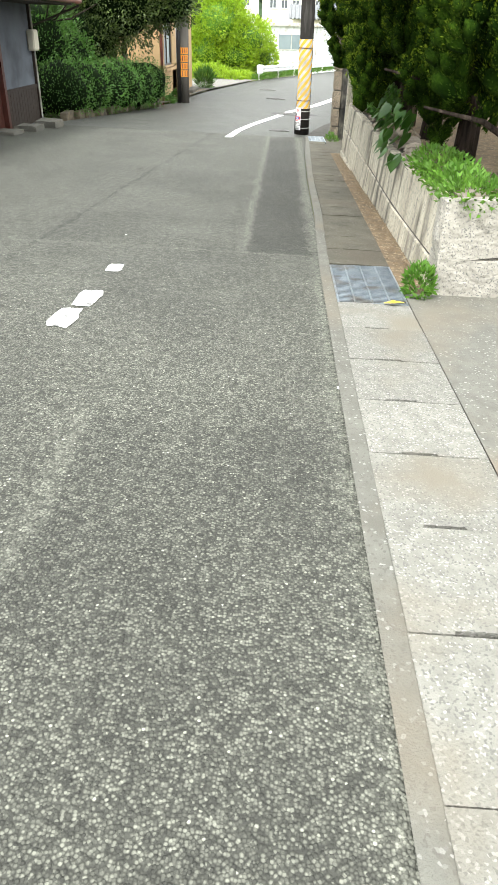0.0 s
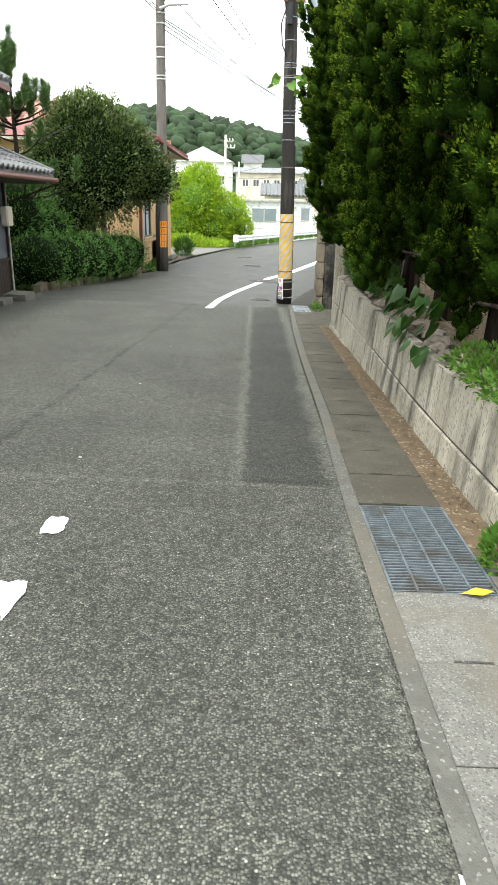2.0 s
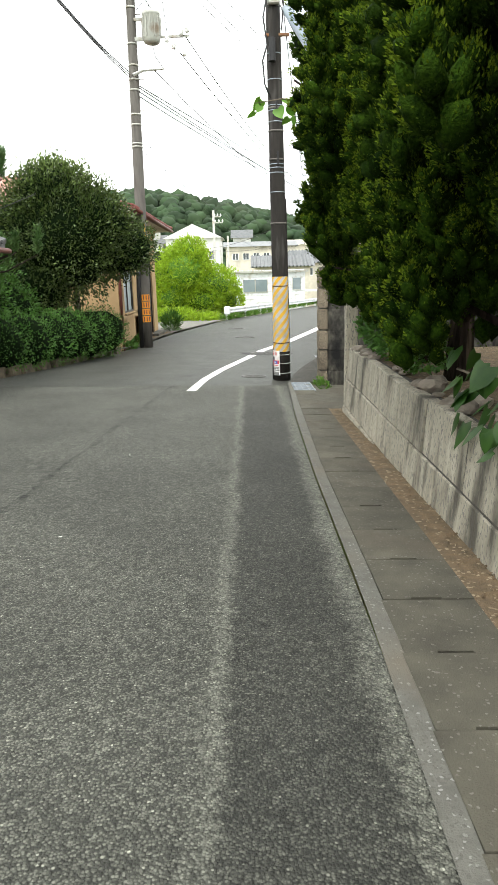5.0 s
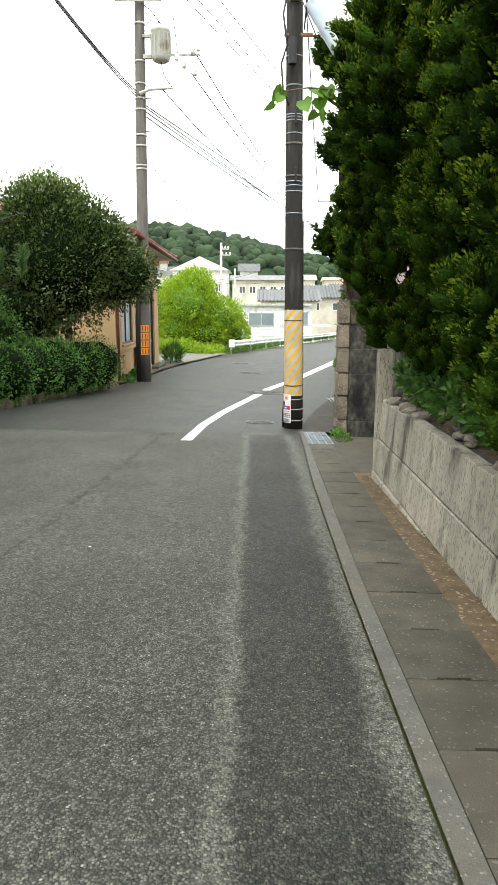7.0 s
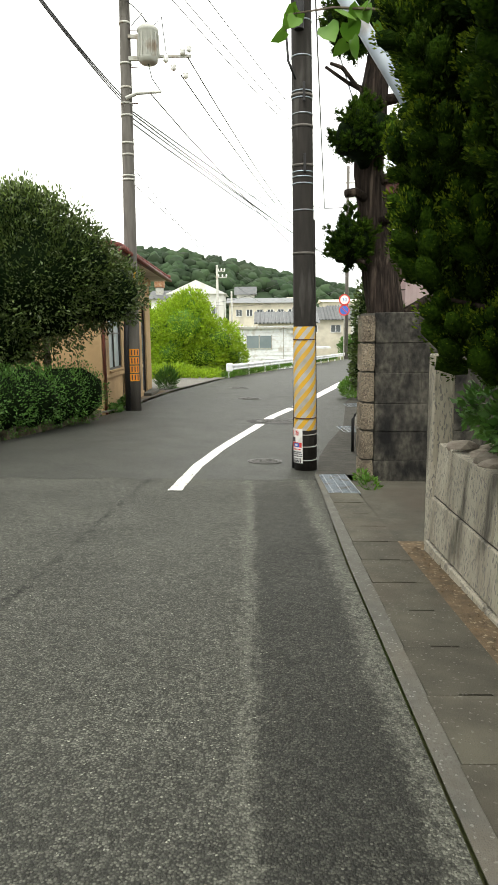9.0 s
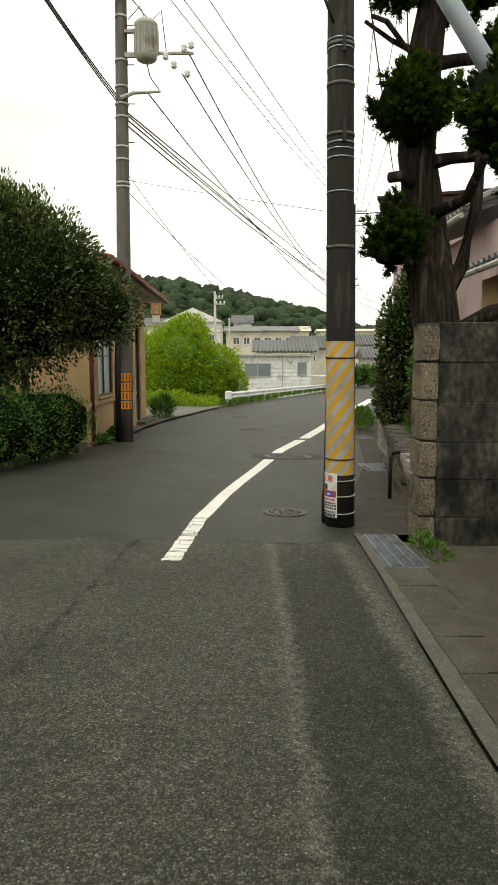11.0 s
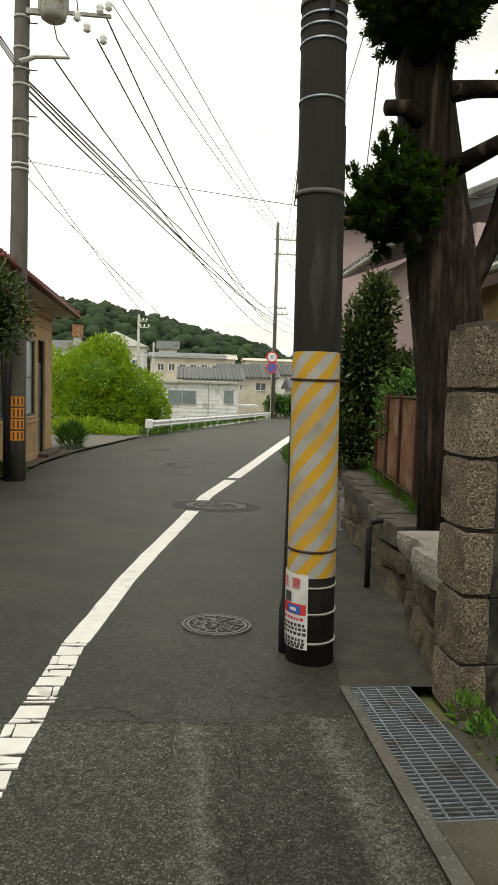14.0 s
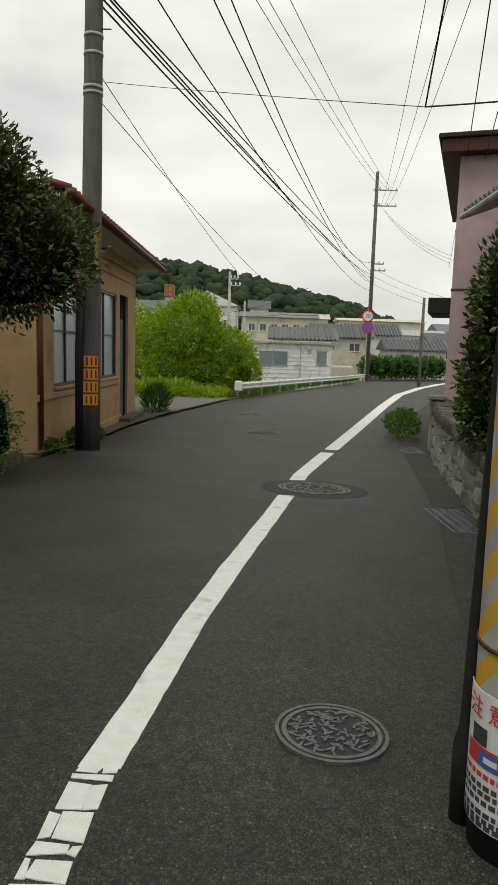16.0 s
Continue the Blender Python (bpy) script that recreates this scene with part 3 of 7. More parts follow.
strip("road", cut(ROAD_L, -12, 14.9), cut(ROAD_R, -12, 14.9), M["asphalt"], 0, "worn grey asphalt road with exposed stone chips", category="road")
road_2 = strip("road_2", cut(ROAD_L, 14.35, 160), cut(ROAD_R, 14.35, 160), M["asphalt_new"], 0.004, "darker newer asphalt road curving away", category="road", step=1.0, across=64)
for v in road_2.data.vertices:
    if v.co.y < 14.4:
        # ragged start of the newer layer
        v.co.y += 0.22 * noise.noise(Vector((v.co.x * 1.3, 2, 0))) + 0.12 * noise.noise(Vector((v.co.x * 5.0, 7, 0)))
        v.co.z = H(v.co.x, v.co.y) + 0.002
strip("road_patch", [(0.50, 3.8), (0.52, 8), (0.54, 14.2)], [(0.98, 3.8), (0.98, 7), (1.02, 9), (1.10, 14.2)], M["asphalt"], 0.002, "dark asphalt trench patch along the gutter", category="road patch", step=0.05, across=2, rag=0.03)


def road_crack(points, width, seed):
    """A thin jagged crack along a line of (x, y)."""
    rng = random.Random(seed)
    bm = bmesh.new()
    prev = None
    for (xa, ya), (xb, yb) in zip(points, points[1:]):
        n = max(2, int(math.hypot(xb - xa, yb - ya) / 0.03))
        nx, ny = -(yb - ya), xb - xa
        d = math.hypot(nx, ny)
        for k in range(n + 1):
            u = k / n
            off = rng.uniform(-0.02, 0.02)
            x, y = xa + (xb - xa) * u + nx / d * off, ya + (yb - ya) * u + ny / d * off
            w = width * rng.uniform(0.1, 0.65)
            row = [bm.verts.new((x + nx / d * q, y + ny / d * q, H(x, y) + 0.0065)) for q in (-w, w)]
            if prev:
                bm.faces.new((prev[0], row[0], row[1], prev[1]))
            prev = row
    tagged(part("road_crack", bm, M["crack"]), "thin jagged crack in the asphalt", "crack", "road cracks", "structure")


for q, (points, width) in enumerate((
        ([(-0.30, 14.42), (0.02, 14.50), (0.18, 14.36)], 0.005),
        ([(0.30, 14.58), (0.34, 14.30), (0.28, 13.9)], 0.004),
        ([(0.62, 14.72), (0.80, 14.60), (1.04, 14.66)], 0.005),
        ([(0.62, 14.72), (0.60, 14.30), (0.55, 13.2), (0.52, 12.2)], 0.003),
        ([(-1.6, 14.60), (-1.1, 14.50), (-0.62, 14.56)], 0.004),
        ([(-1.9, 8.2), (-1.5, 8.9), (-1.45, 9.8)], 0.003),
        ([(-1.32, 3.0), (-1.10, 7.9), (-0.83, 14.2)], 0.0035),
        ([(-2.6, 5.2), (-2.2, 6.4), (-2.3, 7.6)], 0.003),
        ([(1.28, 18.6), (1.62, 18.9), (1.9, 19.2)], 0.006))):
    road_crack(points, width, q)

LINE_L = [(-0.49, 13.62), (-0.40, 15.0), (-0.37, 15.5), (-0.27, 16.31), (-0.18, 17.1), (0.01, 18.4), (0.41, 20.93), (0.85, 23.94), (1.64, 27.76), (2.95, 33.2), (5.9, 45.5), (8.9, 57.4), (13.2, 70.5), (18.0, 83.0), (28, 105)]
LINE_R = [(x + float(np.interp(y, [13, 17, 21, 30, 60, 105], [0.155, 0.165, 0.20, 0.33, 0.6, 1.0])), y) for x, y in LINE_L]
strip("road_line", cut(LINE_L, 15.5, 21.85), cut(LINE_R, 15.5, 21.85), M["paint"], 0.006, "white painted edge line with worn edges", category="road line", across=1, step=0.04, rag=0.008)
strip("road_line_2", cut(LINE_L, 22.9, 105), cut(LINE_R, 22.9, 105), M["paint"], 0.006, "white painted edge line curving away", category="road line", across=1)


def cracked_paint():
    """The broken end of the edge line: single flakes of paint."""
    rng = random.Random(4)
    t = thing("broken_line_end", "cracked end of a white painted road line", "road line", kind="structure")
    y = 13.62
    while y < 15.5:
        h = min(rng.uniform(0.04, 0.17), 15.5 - y + 0.001)
        xl = float(np.interp(y, [p[1] for p in LINE_L], [p[0] for p in LINE_L]))
        cuts = [0, rng.uniform(0.03, 0.125), 0.158] if rng.random() < 0.7 else [0, 0.158]
        for a, b in zip(cuts, cuts[1:]):
            bm = bmesh.new()
            g = 0.0022
            co = [(xl + a + g + rng.uniform(-.006, .008), y + g + rng.uniform(-.004, .02)), (xl + b - g + rng.uniform(-.008, .006), y + g + rng.uniform(-.004, .02)), (xl + b - g + rng.uniform(-.008, .006), y + h - g + rng.uniform(-.02, .004)), (xl + a + g + rng.uniform(-.006, .008), y + h - g + rng.uniform(-.02, .004))]
            lo = [bm.verts.new((px, py, H(px, py) + 0.001)) for px, py in co]
            hi = [bm.verts.new((px, py, H(px, py) + 0.007)) for px, py in co]
            bm.faces.new(hi)
            for k in range(4):
                bm.faces.new((lo[k], lo[(k + 1) % 4], hi[(k + 1) % 4], hi[k]))
            part("paint_flake", bm, M["paint"], t)
        y += h
    return t


cracked_paint()


def paint_mark(x, y, w, d, seed, mat="paint_worn"):
    rng = random.Random(seed)
    bm = bmesh.new()
    ring = []
    for k in range(14):
        a = 2 * math.pi * k / 14
        cx, cy = math.cos(a), math.sin(a)
        sq = max(abs(cx), abs(cy))
        px, py = x + cx / sq * w / 2 * rng.uniform(0.8, 1.05), y + cy / sq * d / 2 * rng.uniform(0.85, 1.05)
        ring.append((px, py))
    bm.faces.new([bm.verts.new((px, py, H(px, py) + 0.006)) for px, py in ring])
    tagged(part("road_mark", bm, M[mat]), "worn white paint remnant on asphalt", "road mark", "paint remnants", "structure")


paint_mark(-0.49, 2.27, 0.16, 0.36, 1)
paint_mark(-0.53, 1.88, 0.16, 0.36, 2)
paint_mark(-0.48, 3.02, 0.12, 0.22, 3)
for q in range(3):
    paint_mark(-0.62 + 0.02 * q, 4.1 + 2.3 * q, 0.022, 0.018, 10 + q)
paint_mark(1.05, 1.1, 0.035, 0.035, 30, "paint")


def manhole(x, y, r, ring=0.0):
    t = thing("manhole_cover", "round cast-iron manhole cover set in asphalt", "manhole cover", "manhole covers")
    z = H(x, y)
    tilt = Matrix.Translation((x, y, z)) @ Matrix(((1, 0, 0, 0), (0, 1, 0, 0), (-0.021, -0.042 if y < 28 else -0.012, 1, 0), (0, 0, 0, 1)))

    def put(name, bm, mat):
        bmesh.ops.transform(bm, matrix=tilt, verts=bm.verts)
        return part(name, bm, mat, t)
    if ring:
        put("collar", lathe([(ring, 0.001), (ring - 0.01, 0.008)], 40), M["asphalt_patch"])
    put("plate", lathe([(r * 0.93, 0.004), (r * 0.93, 0.010)], 40), M["iron_recess"])
    bm = bmesh.new()
    for ra, rb in ((r, r * 0.93), (r * 0.88, r * 0.80)):
        n = 40
        v = [[bm.verts.new((q * math.cos(2 * math.pi * k / n), q * math.sin(2 * math.pi * k / n), 0.018)) for k in range(n)] for q in (ra, rb)]
        lo = [[bm.verts.new((q * math.cos(2 * math.pi * k / n), q * math.sin(2 * math.pi * k / n), 0.002)) for k in range(n)] for q in (ra, rb)]
        for k in range(n):
            j = (k + 1) % n
            bm.faces.new((v[0][k], v[0][j], v[1][j], v[1][k]))
            bm.faces.new((lo[0][k], lo[0][j], v[0][j], v[0][k]))
            bm.faces.new((v[1][k], v[1][j], lo[1][j], lo[1][k]))
    put("rim", bm, M["iron"])
    rng = random.Random(int(x * 100))
    bm = bmesh.new()
    for k in range(120):
        a, q = rng.uniform(0, 6.28), r * 0.76 * math.sqrt(rng.random())
        cx, cy = q * math.cos(a), q * math.sin(a)
        b = rng.uniform(0, 3.14)
        ln, wd = r * rng.uniform(0.04, 0.12), r * 0.022
        pts = [(-ln, -wd), (ln, -wd), (ln * 0.8, wd), (-ln * 0.9, wd * 1.4)]
        hi = [bm.verts.new((cx + u * math.cos(b) - w * math.sin(b), cy + u * math.sin(b) + w * math.cos(b), 0.0165 + 0.00004 * k)) for u, w in pts]
        lo = [bm.verts.new((w.co.x, w.co.y, 0.008)) for w in hi]
        bm.faces.new(hi)
        for i in range(4):
            bm.faces.new((lo[i], lo[(i + 1) % 4], hi[(i + 1) % 4], hi[i]))
    put("relief", bm, M["iron"])["kind"] = "stuff"


manhole(0.63, 15.86, 0.245)
manhole(1.07, 22.52, 0.51, 0.76)
manhole(0.37, 31.0, 0.42)
manhole(-0.1, 36.6, 0.43)
manhole(4.5, 33.5, 0.38)


# ---- right: kerb, gutter slabs, gratings ----
strip("kerb", [(1.02, -12), (1.045, 3.5), (1.085, 5.5), (1.085, 8), (1.125, 11), (1.20, 13.2), (1.235, 14.74)], [(1.10, -12), (1.127, 3.5), (1.172, 5.5), (1.172, 8), (1.228, 11), (1.28, 13.2), (1.29, 14.74)], M["concrete"], 0.021, "pale concrete gutter edge", category="kerb", across=2)
strip("pavement", cut(ROAD_R, 14.74, 160), cut(WALL_R, 14.74, 160), M["pave_dark"], 0.012, "weathered concrete edge strip beside the road", category="pavement", step=0.5)
strip("gutter_bed", [(1.08, -12), (1.12, 8), (1.2, 14.85)], [(1.66, -12), (1.66, 14.85)], M["mortar"], -0.008, "dark bed under gutter slabs", category="gutter")
strip("dirt_strip", [(1.60, 2.75), (1.60, 11.5)], [(1.80, 2.75), (1.84, 11.5)], M["dirt"], 0.018, "brown dirt along the wall foot", category="dirt", kind="stuff")
strip("driveway", [(1.61, -12), (1.61, 2.95)], [(9, -12), (9, 2.95)], M["concrete"], 0.016, "pale concrete driveway", category="driveway")
strip("driveway_2", [(1.61, 11.4), (1.62, 14.3)], [(7, 11.4), (7, 14.6)], M["slab_old"], 0.014, "weathered concrete driveway by the gate pillar", category="driveway")
strip("yard_bed", [(1.95, 2.9), (1.95, 11.3)], [(9, 2.9), (9, 11.3)], M["dirt"], 0.15, "garden soil", category="soil")


def slab_row():
    """Gutter lids, half a metre each, with a lifting slot in the joint."""
    t = thing("gutter", "row of concrete gutter lids with lifting slots", "gutter", kind="structure")
    y = -3.55
    while y < 13.4:
        if not 2.3 < y < 3.4:
            mat = M["slab"] if y < 2 else M["slab_old"]
            xl = float(np.interp(y, [-4, 3.5, 5.5, 8, 13], [1.105, 1.13, 1.175, 1.175, 1.275]))
            bm = bmesh.new()
            g = 0.0025
            cols = [xl, xl + 0.13, xl + 0.28, 1.60]
            if xl + 0.28 > 1.58:
                cols[2] = 1.5
            path = [(xl, y + g), (cols[1], y + g), (cols[1] + 0.004, y + g + 0.016), (cols[2] - 0.004, y + g + 0.016), (cols[2], y + g), (1.60, y + g), (1.60, y + 0.5 - g), (xl, y + 0.5 - g)]
            dz = random.uniform(-0.003, 0.003)
            hi = [bm.verts.new((a, b, H(a, b) + 0.024 + dz)) for a, b in path]
            lo = [bm.verts.new((a, b, H(a, b) - 0.025)) for a, b in path]
            bm.faces.new(hi)
            for k in range(8):
                bm.faces.new((lo[k], lo[(k + 1) % 8], hi[(k + 1) % 8], hi[k]))
            part("slab", bm, mat, t)
        y += 0.5


slab_row()


def grating(x0, x1, y0, y1, bars, crosses):
    t = thing("drain_grating", "galvanised steel drain grating set in the gutter", "drain grating", "drain gratings")
    z = lambda y: H((x0 + x1) / 2, y)
    def slanted(a, b, c, d, lo, hi):
        bm = box(a, b, c, d, lo, hi)
        for v in bm.verts:
            v.co.z += z(v.co.y)
        return bm
    part("pit", slanted(x0, x1, y0, y1, -0.02, 0.0085), M["pit"], t)
    for a, b, c, d in ((x0, x0 + 0.012, y0, y1), (x1 - 0.012, x1, y0, y1), (x0 + 0.013, x1 - 0.013, y0, y0 + 0.01), (x0 + 0.013, x1 - 0.013, y1 - 0.01, y1)):
        part("frame_bar", slanted(a, b, c, d, -0.02, 0.02), M["steel"], t)
    for k in range(1, crosses):
        x = x0 + (x1 - x0) * k / crosses
        part("long_bar", slanted(x - 0.005, x + 0.005, y0 + 0.012, y1 - 0.012, -0.015, 0.022), M["steel"], t)
    n = bars
    me = None
    for k in range(1, n):
        y = y0 + (y1 - y0) * k / n
        if me is None:
            ob = part("cross_bar", box(x0 + 0.013, x1 - 0.013, -0.0045, 0.0045, -0.018, 0.016), M["steel"], t)
            me = ob.data
        else:
            ob = link("cross_bar", me, None, t)
        ob.location = (0, y, z(y))


grating(1.13, 1.60, 2.455, 3.44, 34, 4)
grating(1.24, 1.63, 13.46, 14.72, 40, 4)
grating(2.35, 2.85, 20.1, 21.4, 24, 5)
grating(3.55, 4.0, 28.2, 29.3, 14, 4)


# ---- right: garden wall of blocks, stone end, gate pillar, stone terraces ----
def wall_top(y):
    return float(np.interp(y, [2.8, 5, 11.3], [1.09, 1.0, 0.955]))


def garden_wall():
    t = thing("wall_garden", "stained granite block retaining wall with uneven top", "wall", kind="structure")
    bm = bmesh.new()
    for y0, y1 in ((2.83, 6.0), (6.0, 11.28)):
        co = []
        for y in (y0, y1):
            co += [(1.80, y, H(1.8, y) - 0.1), (2.02, y, H(1.8, y) - 0.1), (2.02, y, wall_top(y) - 0.03), (1.85, y, wall_top(y) - 0.03)]
        v = [bm.verts.new(c) for c in co]
        for f in ((0, 1, 2, 3), (7, 6, 5, 4), (0, 4, 5, 1), (1, 5, 6, 2), (2, 6, 7, 3), (3, 7, 4, 0)):
            bm.faces.new([v[i] for i in f])
    part("core", bm, M["mortar"], t)
    rng = random.Random(11)
    for course in range(3):
        y = 2.80 - (0.45 if course == 1 else 0)
        while y < 11.28:
            ln = rng.uniform(0.85, 0.97)
            a, b = max(2.80, y) + 0.006, min(11.28, y + ln) - 0.006
            y += ln
            if b - a < 0.05:
                continue
            bm = bmesh.new()
            push = rng.uniform(-0.006, 0.006)
            v = []
            for yy in (a, b):
                top, low = wall_top(yy), wall_top(yy) - 0.40
                if course == 0:
                    z0, z1, x0, x1 = low + 0.006, top + rng.uniform(-0.012, 0.012), 1.815, 1.845
                elif course == 1:
                    z0, z1, x0, x1 = low - 0.33, low - 0.006, 1.785, 1.81
                else:
                    z0, z1, x0, x1 = H(1.75, yy) - 0.05, min(low - 0.342, H(1.75, yy) + 0.14), 1.755, 1.77
                z1 = max(z1, z0 + 0.02)
                v += [(x0 + push, yy, z0), (1.95, yy, z0), (1.95, yy, z1), (x1 + push, yy, z1)]
            if course == 2 and v[6][2] < H(1.75, b):
                bm.free()
                continue
            v = [bm.verts.new(c) for c in v]
            for f in ((0, 1, 2, 3), (7, 6, 5, 4), (0, 4, 5, 1), (1, 5, 6, 2), (2, 6, 7, 3), (3, 7, 4, 0)):
                bm.faces.new([v[i] for i in f])
            bmesh.ops.bevel(bm, geom=list(bm.edges), offset=0.008, segments=1, affect="EDGES")
            part("block", bm, M["block"], t)
    part("end_post", box(1.80, 1.96, 11.29, 11.44, H(1.8, 11.3) - 0.05, 1.62, 0.012), M["block"], t, "taller concrete end post")


garden_wall()


def rough_stone(x0, x1, y0, y1, z0, z1, seed, mat, parent, name="stone", push=0.02):
    """A squared stone with an uneven split face on every side."""
    bm = bmesh.new()
    bmesh.ops.create_cube(bm, size=1)
    bmesh.ops.subdivide_edges(bm, edges=list(bm.edges), cuts=2, use_grid_fill=True)
    c = Vector(((x0 + x1) / 2, (y0 + y1) / 2, (z0 + z1) / 2))
    s = Vector((x1 - x0, y1 - y0, z1 - z0))
    for v in bm.verts:
        edge = sum(abs(abs(q) - 0.5) < 1e-3 for q in v.co)
        k = 1 - 0.035 * max(0, edge - 1)
        p = Vector((v.co.x * s.x * k, v.co.y * s.y * k, v.co.z * s.z * k))
        p += Vector([noise.noise(p * 4 + Vector((seed, i * 7.1, seed * 2))) for i in range(3)]) * push
        v.co = c + p
    return part(name, bm, mat, parent)


def stone_end_wall():
    """The end of the garden wall that faces the driveway."""
    t = thing("wall_stone_end", "rough split-granite wall facing the driveway", "wall", kind="structure")
    part("core", box(1.9, 5.9, 2.86, 3.05, 0.2, 1.02), M["mortar"], t)
    rng = random.Random(5)
    for row, (z0, z1) in enumerate(((0.38, 0.74), (0.745, 1.12))):
        x = 1.79
        while x < 5.9:
            ln = rng.uniform(0.40, 0.62) if row else rng.uniform(0.5, 0.75)
            rough_stone(x + 0.006, x + ln - 0.006, 2.76, 3.05, z0, z1 + rng.uniform(-0.03, 0.03), x * 3 + row, M["stone"], t, "stone", 0.035)
            x += ln


stone_end_wall()


def gate_pillar():
    t = thing("gate_pillar", "stacked split-stone gate pillar with dark joints", "pillar")
    z = H(1.85, 14.5) - 0.04
    part("core", box(1.79, 1.92, 14.43, 14.70, z, 2.0), M["mortar"], t)
    hs = [0.30, 0.36, 0.34, 0.37, 0.345, 0.33]
    for k, h in enumerate(hs):
        z1 = min(z + h, 2.03)
        rough_stone(1.765, 1.925, 14.40, 14.74, z + 0.006, z1 - 0.006, k * 2.3, M["pillar"], t, "stone", 0.006)
        z = z1
    return t


gate_pillar()


def gate_wall():
    """Old block wall beside the pillar: courses of rough blocks with thin joints and a worn top."""
    t = thing("wall_gate", "black-stained old concrete block wall by the gate", "wall", kind="structure")
    part("core", box(1.94, 6.5, 14.49, 14.63, -0.25, 1.97), M["mortar"], t)
    rng = random.Random(31)
    z = -0.12
    for row, h in enumerate((0.34, 0.36, 0.34, 0.37, 0.36, 0.36)):
        x = 1.932
        while x < 6.5:
            ln = min(rng.uniform(0.75, 1.0) - (0.4 if x < 1.95 and row % 2 else 0), 6.5 - x)
            if ln < 0.08:
                break
            d = rng.uniform(-0.004, 0.004)
            part("block", box(x + 0.001, x + ln - 0.001, 14.46 + d, 14.66 + d, z + 0.001, z + h - 0.001, 0.006), M["stained"], t)
            x += ln
        z += h


gate_wall()


def terrace_line(y):
    return float(np.interp(y, [16.6, 18.6, 21.6, 25.5, 30], [2.2, 2.5, 3.0, 3.66, 4.6]))


def stone_terraces():
    t = thing("wall_low_stone", "low mossy stone wall with rounded coping beside the pillar", "wall", kind="structure")
    for k, y in enumerate((14.78, 15.15, 15.5)):
        x = 1.86 + 0.07 * k
        rough_stone(x, x + 0.3, y, y + 0.37, -0.12, 0.22, k, M["stone_dark"], t, "stone", 0.05)
        rough_stone(x + 0.01, x + 0.3, y, y + 0.36, 0.225, 0.48, k + 9, M["stone_dark"], t, "stone", 0.05)
    for k in range(2):
        rough_stone(1.83 + 0.1 * k, 2.25 + 0.1 * k, 14.76 + 0.58 * k, 15.33 + 0.58 * k, 0.49, 0.65, 20 + k, M["stone"], t, "coping_stone", 0.03)
    t = thing("wall_terrace", "rubble stone terrace wall with dark coping", "wall", kind="structure")
    rng = random.Random(8)
    y = 16.62
    k = 0
    while y < 29.5:
        x = terrace_line(y)
        ln = rng.uniform(0.55, 0.8)
        g = H(x, y) - 0.08
        top = 0.32 if y < 23 else 0.30
        z = g
        while z < top - 0.08:
            h = min(rng.uniform(0.2, 0.3), top - z)
            rough_stone(x + rng.uniform(0, 0.03), x + 0.35, y, y + ln - 0.01, z, z + h - 0.008, k, M["stone_dark"] if y < 20 else M["stone"], t, "stone", 0.06)
            z += h
            k += 1
        rough_stone(x - 0.03, x + 0.42, y, y + ln - 0.006, 0.325, 0.52, k + 100, M["coping"], t, "coping_stone", 0.02)
        y += ln
    rough_stone(2.65, 3.4, 16.6, 16.95, 0.325, 0.52, 300, M["coping"], t, "coping_stone", 0.02)
    rough_stone(2.58, 3.4, 16.64, 16.95, -0.15, 0.31, 301, M["stone_dark"], t, "stone", 0.05)
    bm = bmesh.new()
    V = [(terrace_line(y) + 0.35, y) for y in (16.9, 20, 24, 28, 30)]
    prev = None
    for x, y in V:
        a, b = bm.verts.new((x, y, 0.47)), bm.verts.new((12, y, 0.6))
        if prev:
            bm.faces.new((prev[0], prev[1], b, a))
        prev = (a, b)
    tagged(part("garden_soil", bm, M["earth"]), "grassy garden soil above the terrace wall", "soil", kind="structure")
    bp = tube([(2.06, 17.0, H(2.1, 17) + 0.02), (2.06, 17.0, 0.42), (2.09, 17.0, 0.48), (2.16, 17.0, 0.50), (2.3, 17.0, 0.50)], 0.026, 10)
    tagged(part("drain_pipe", bp, M["black"], smooth=True), "black bent drain pipe in front of the stone wall", "pipe")


stone_terraces()


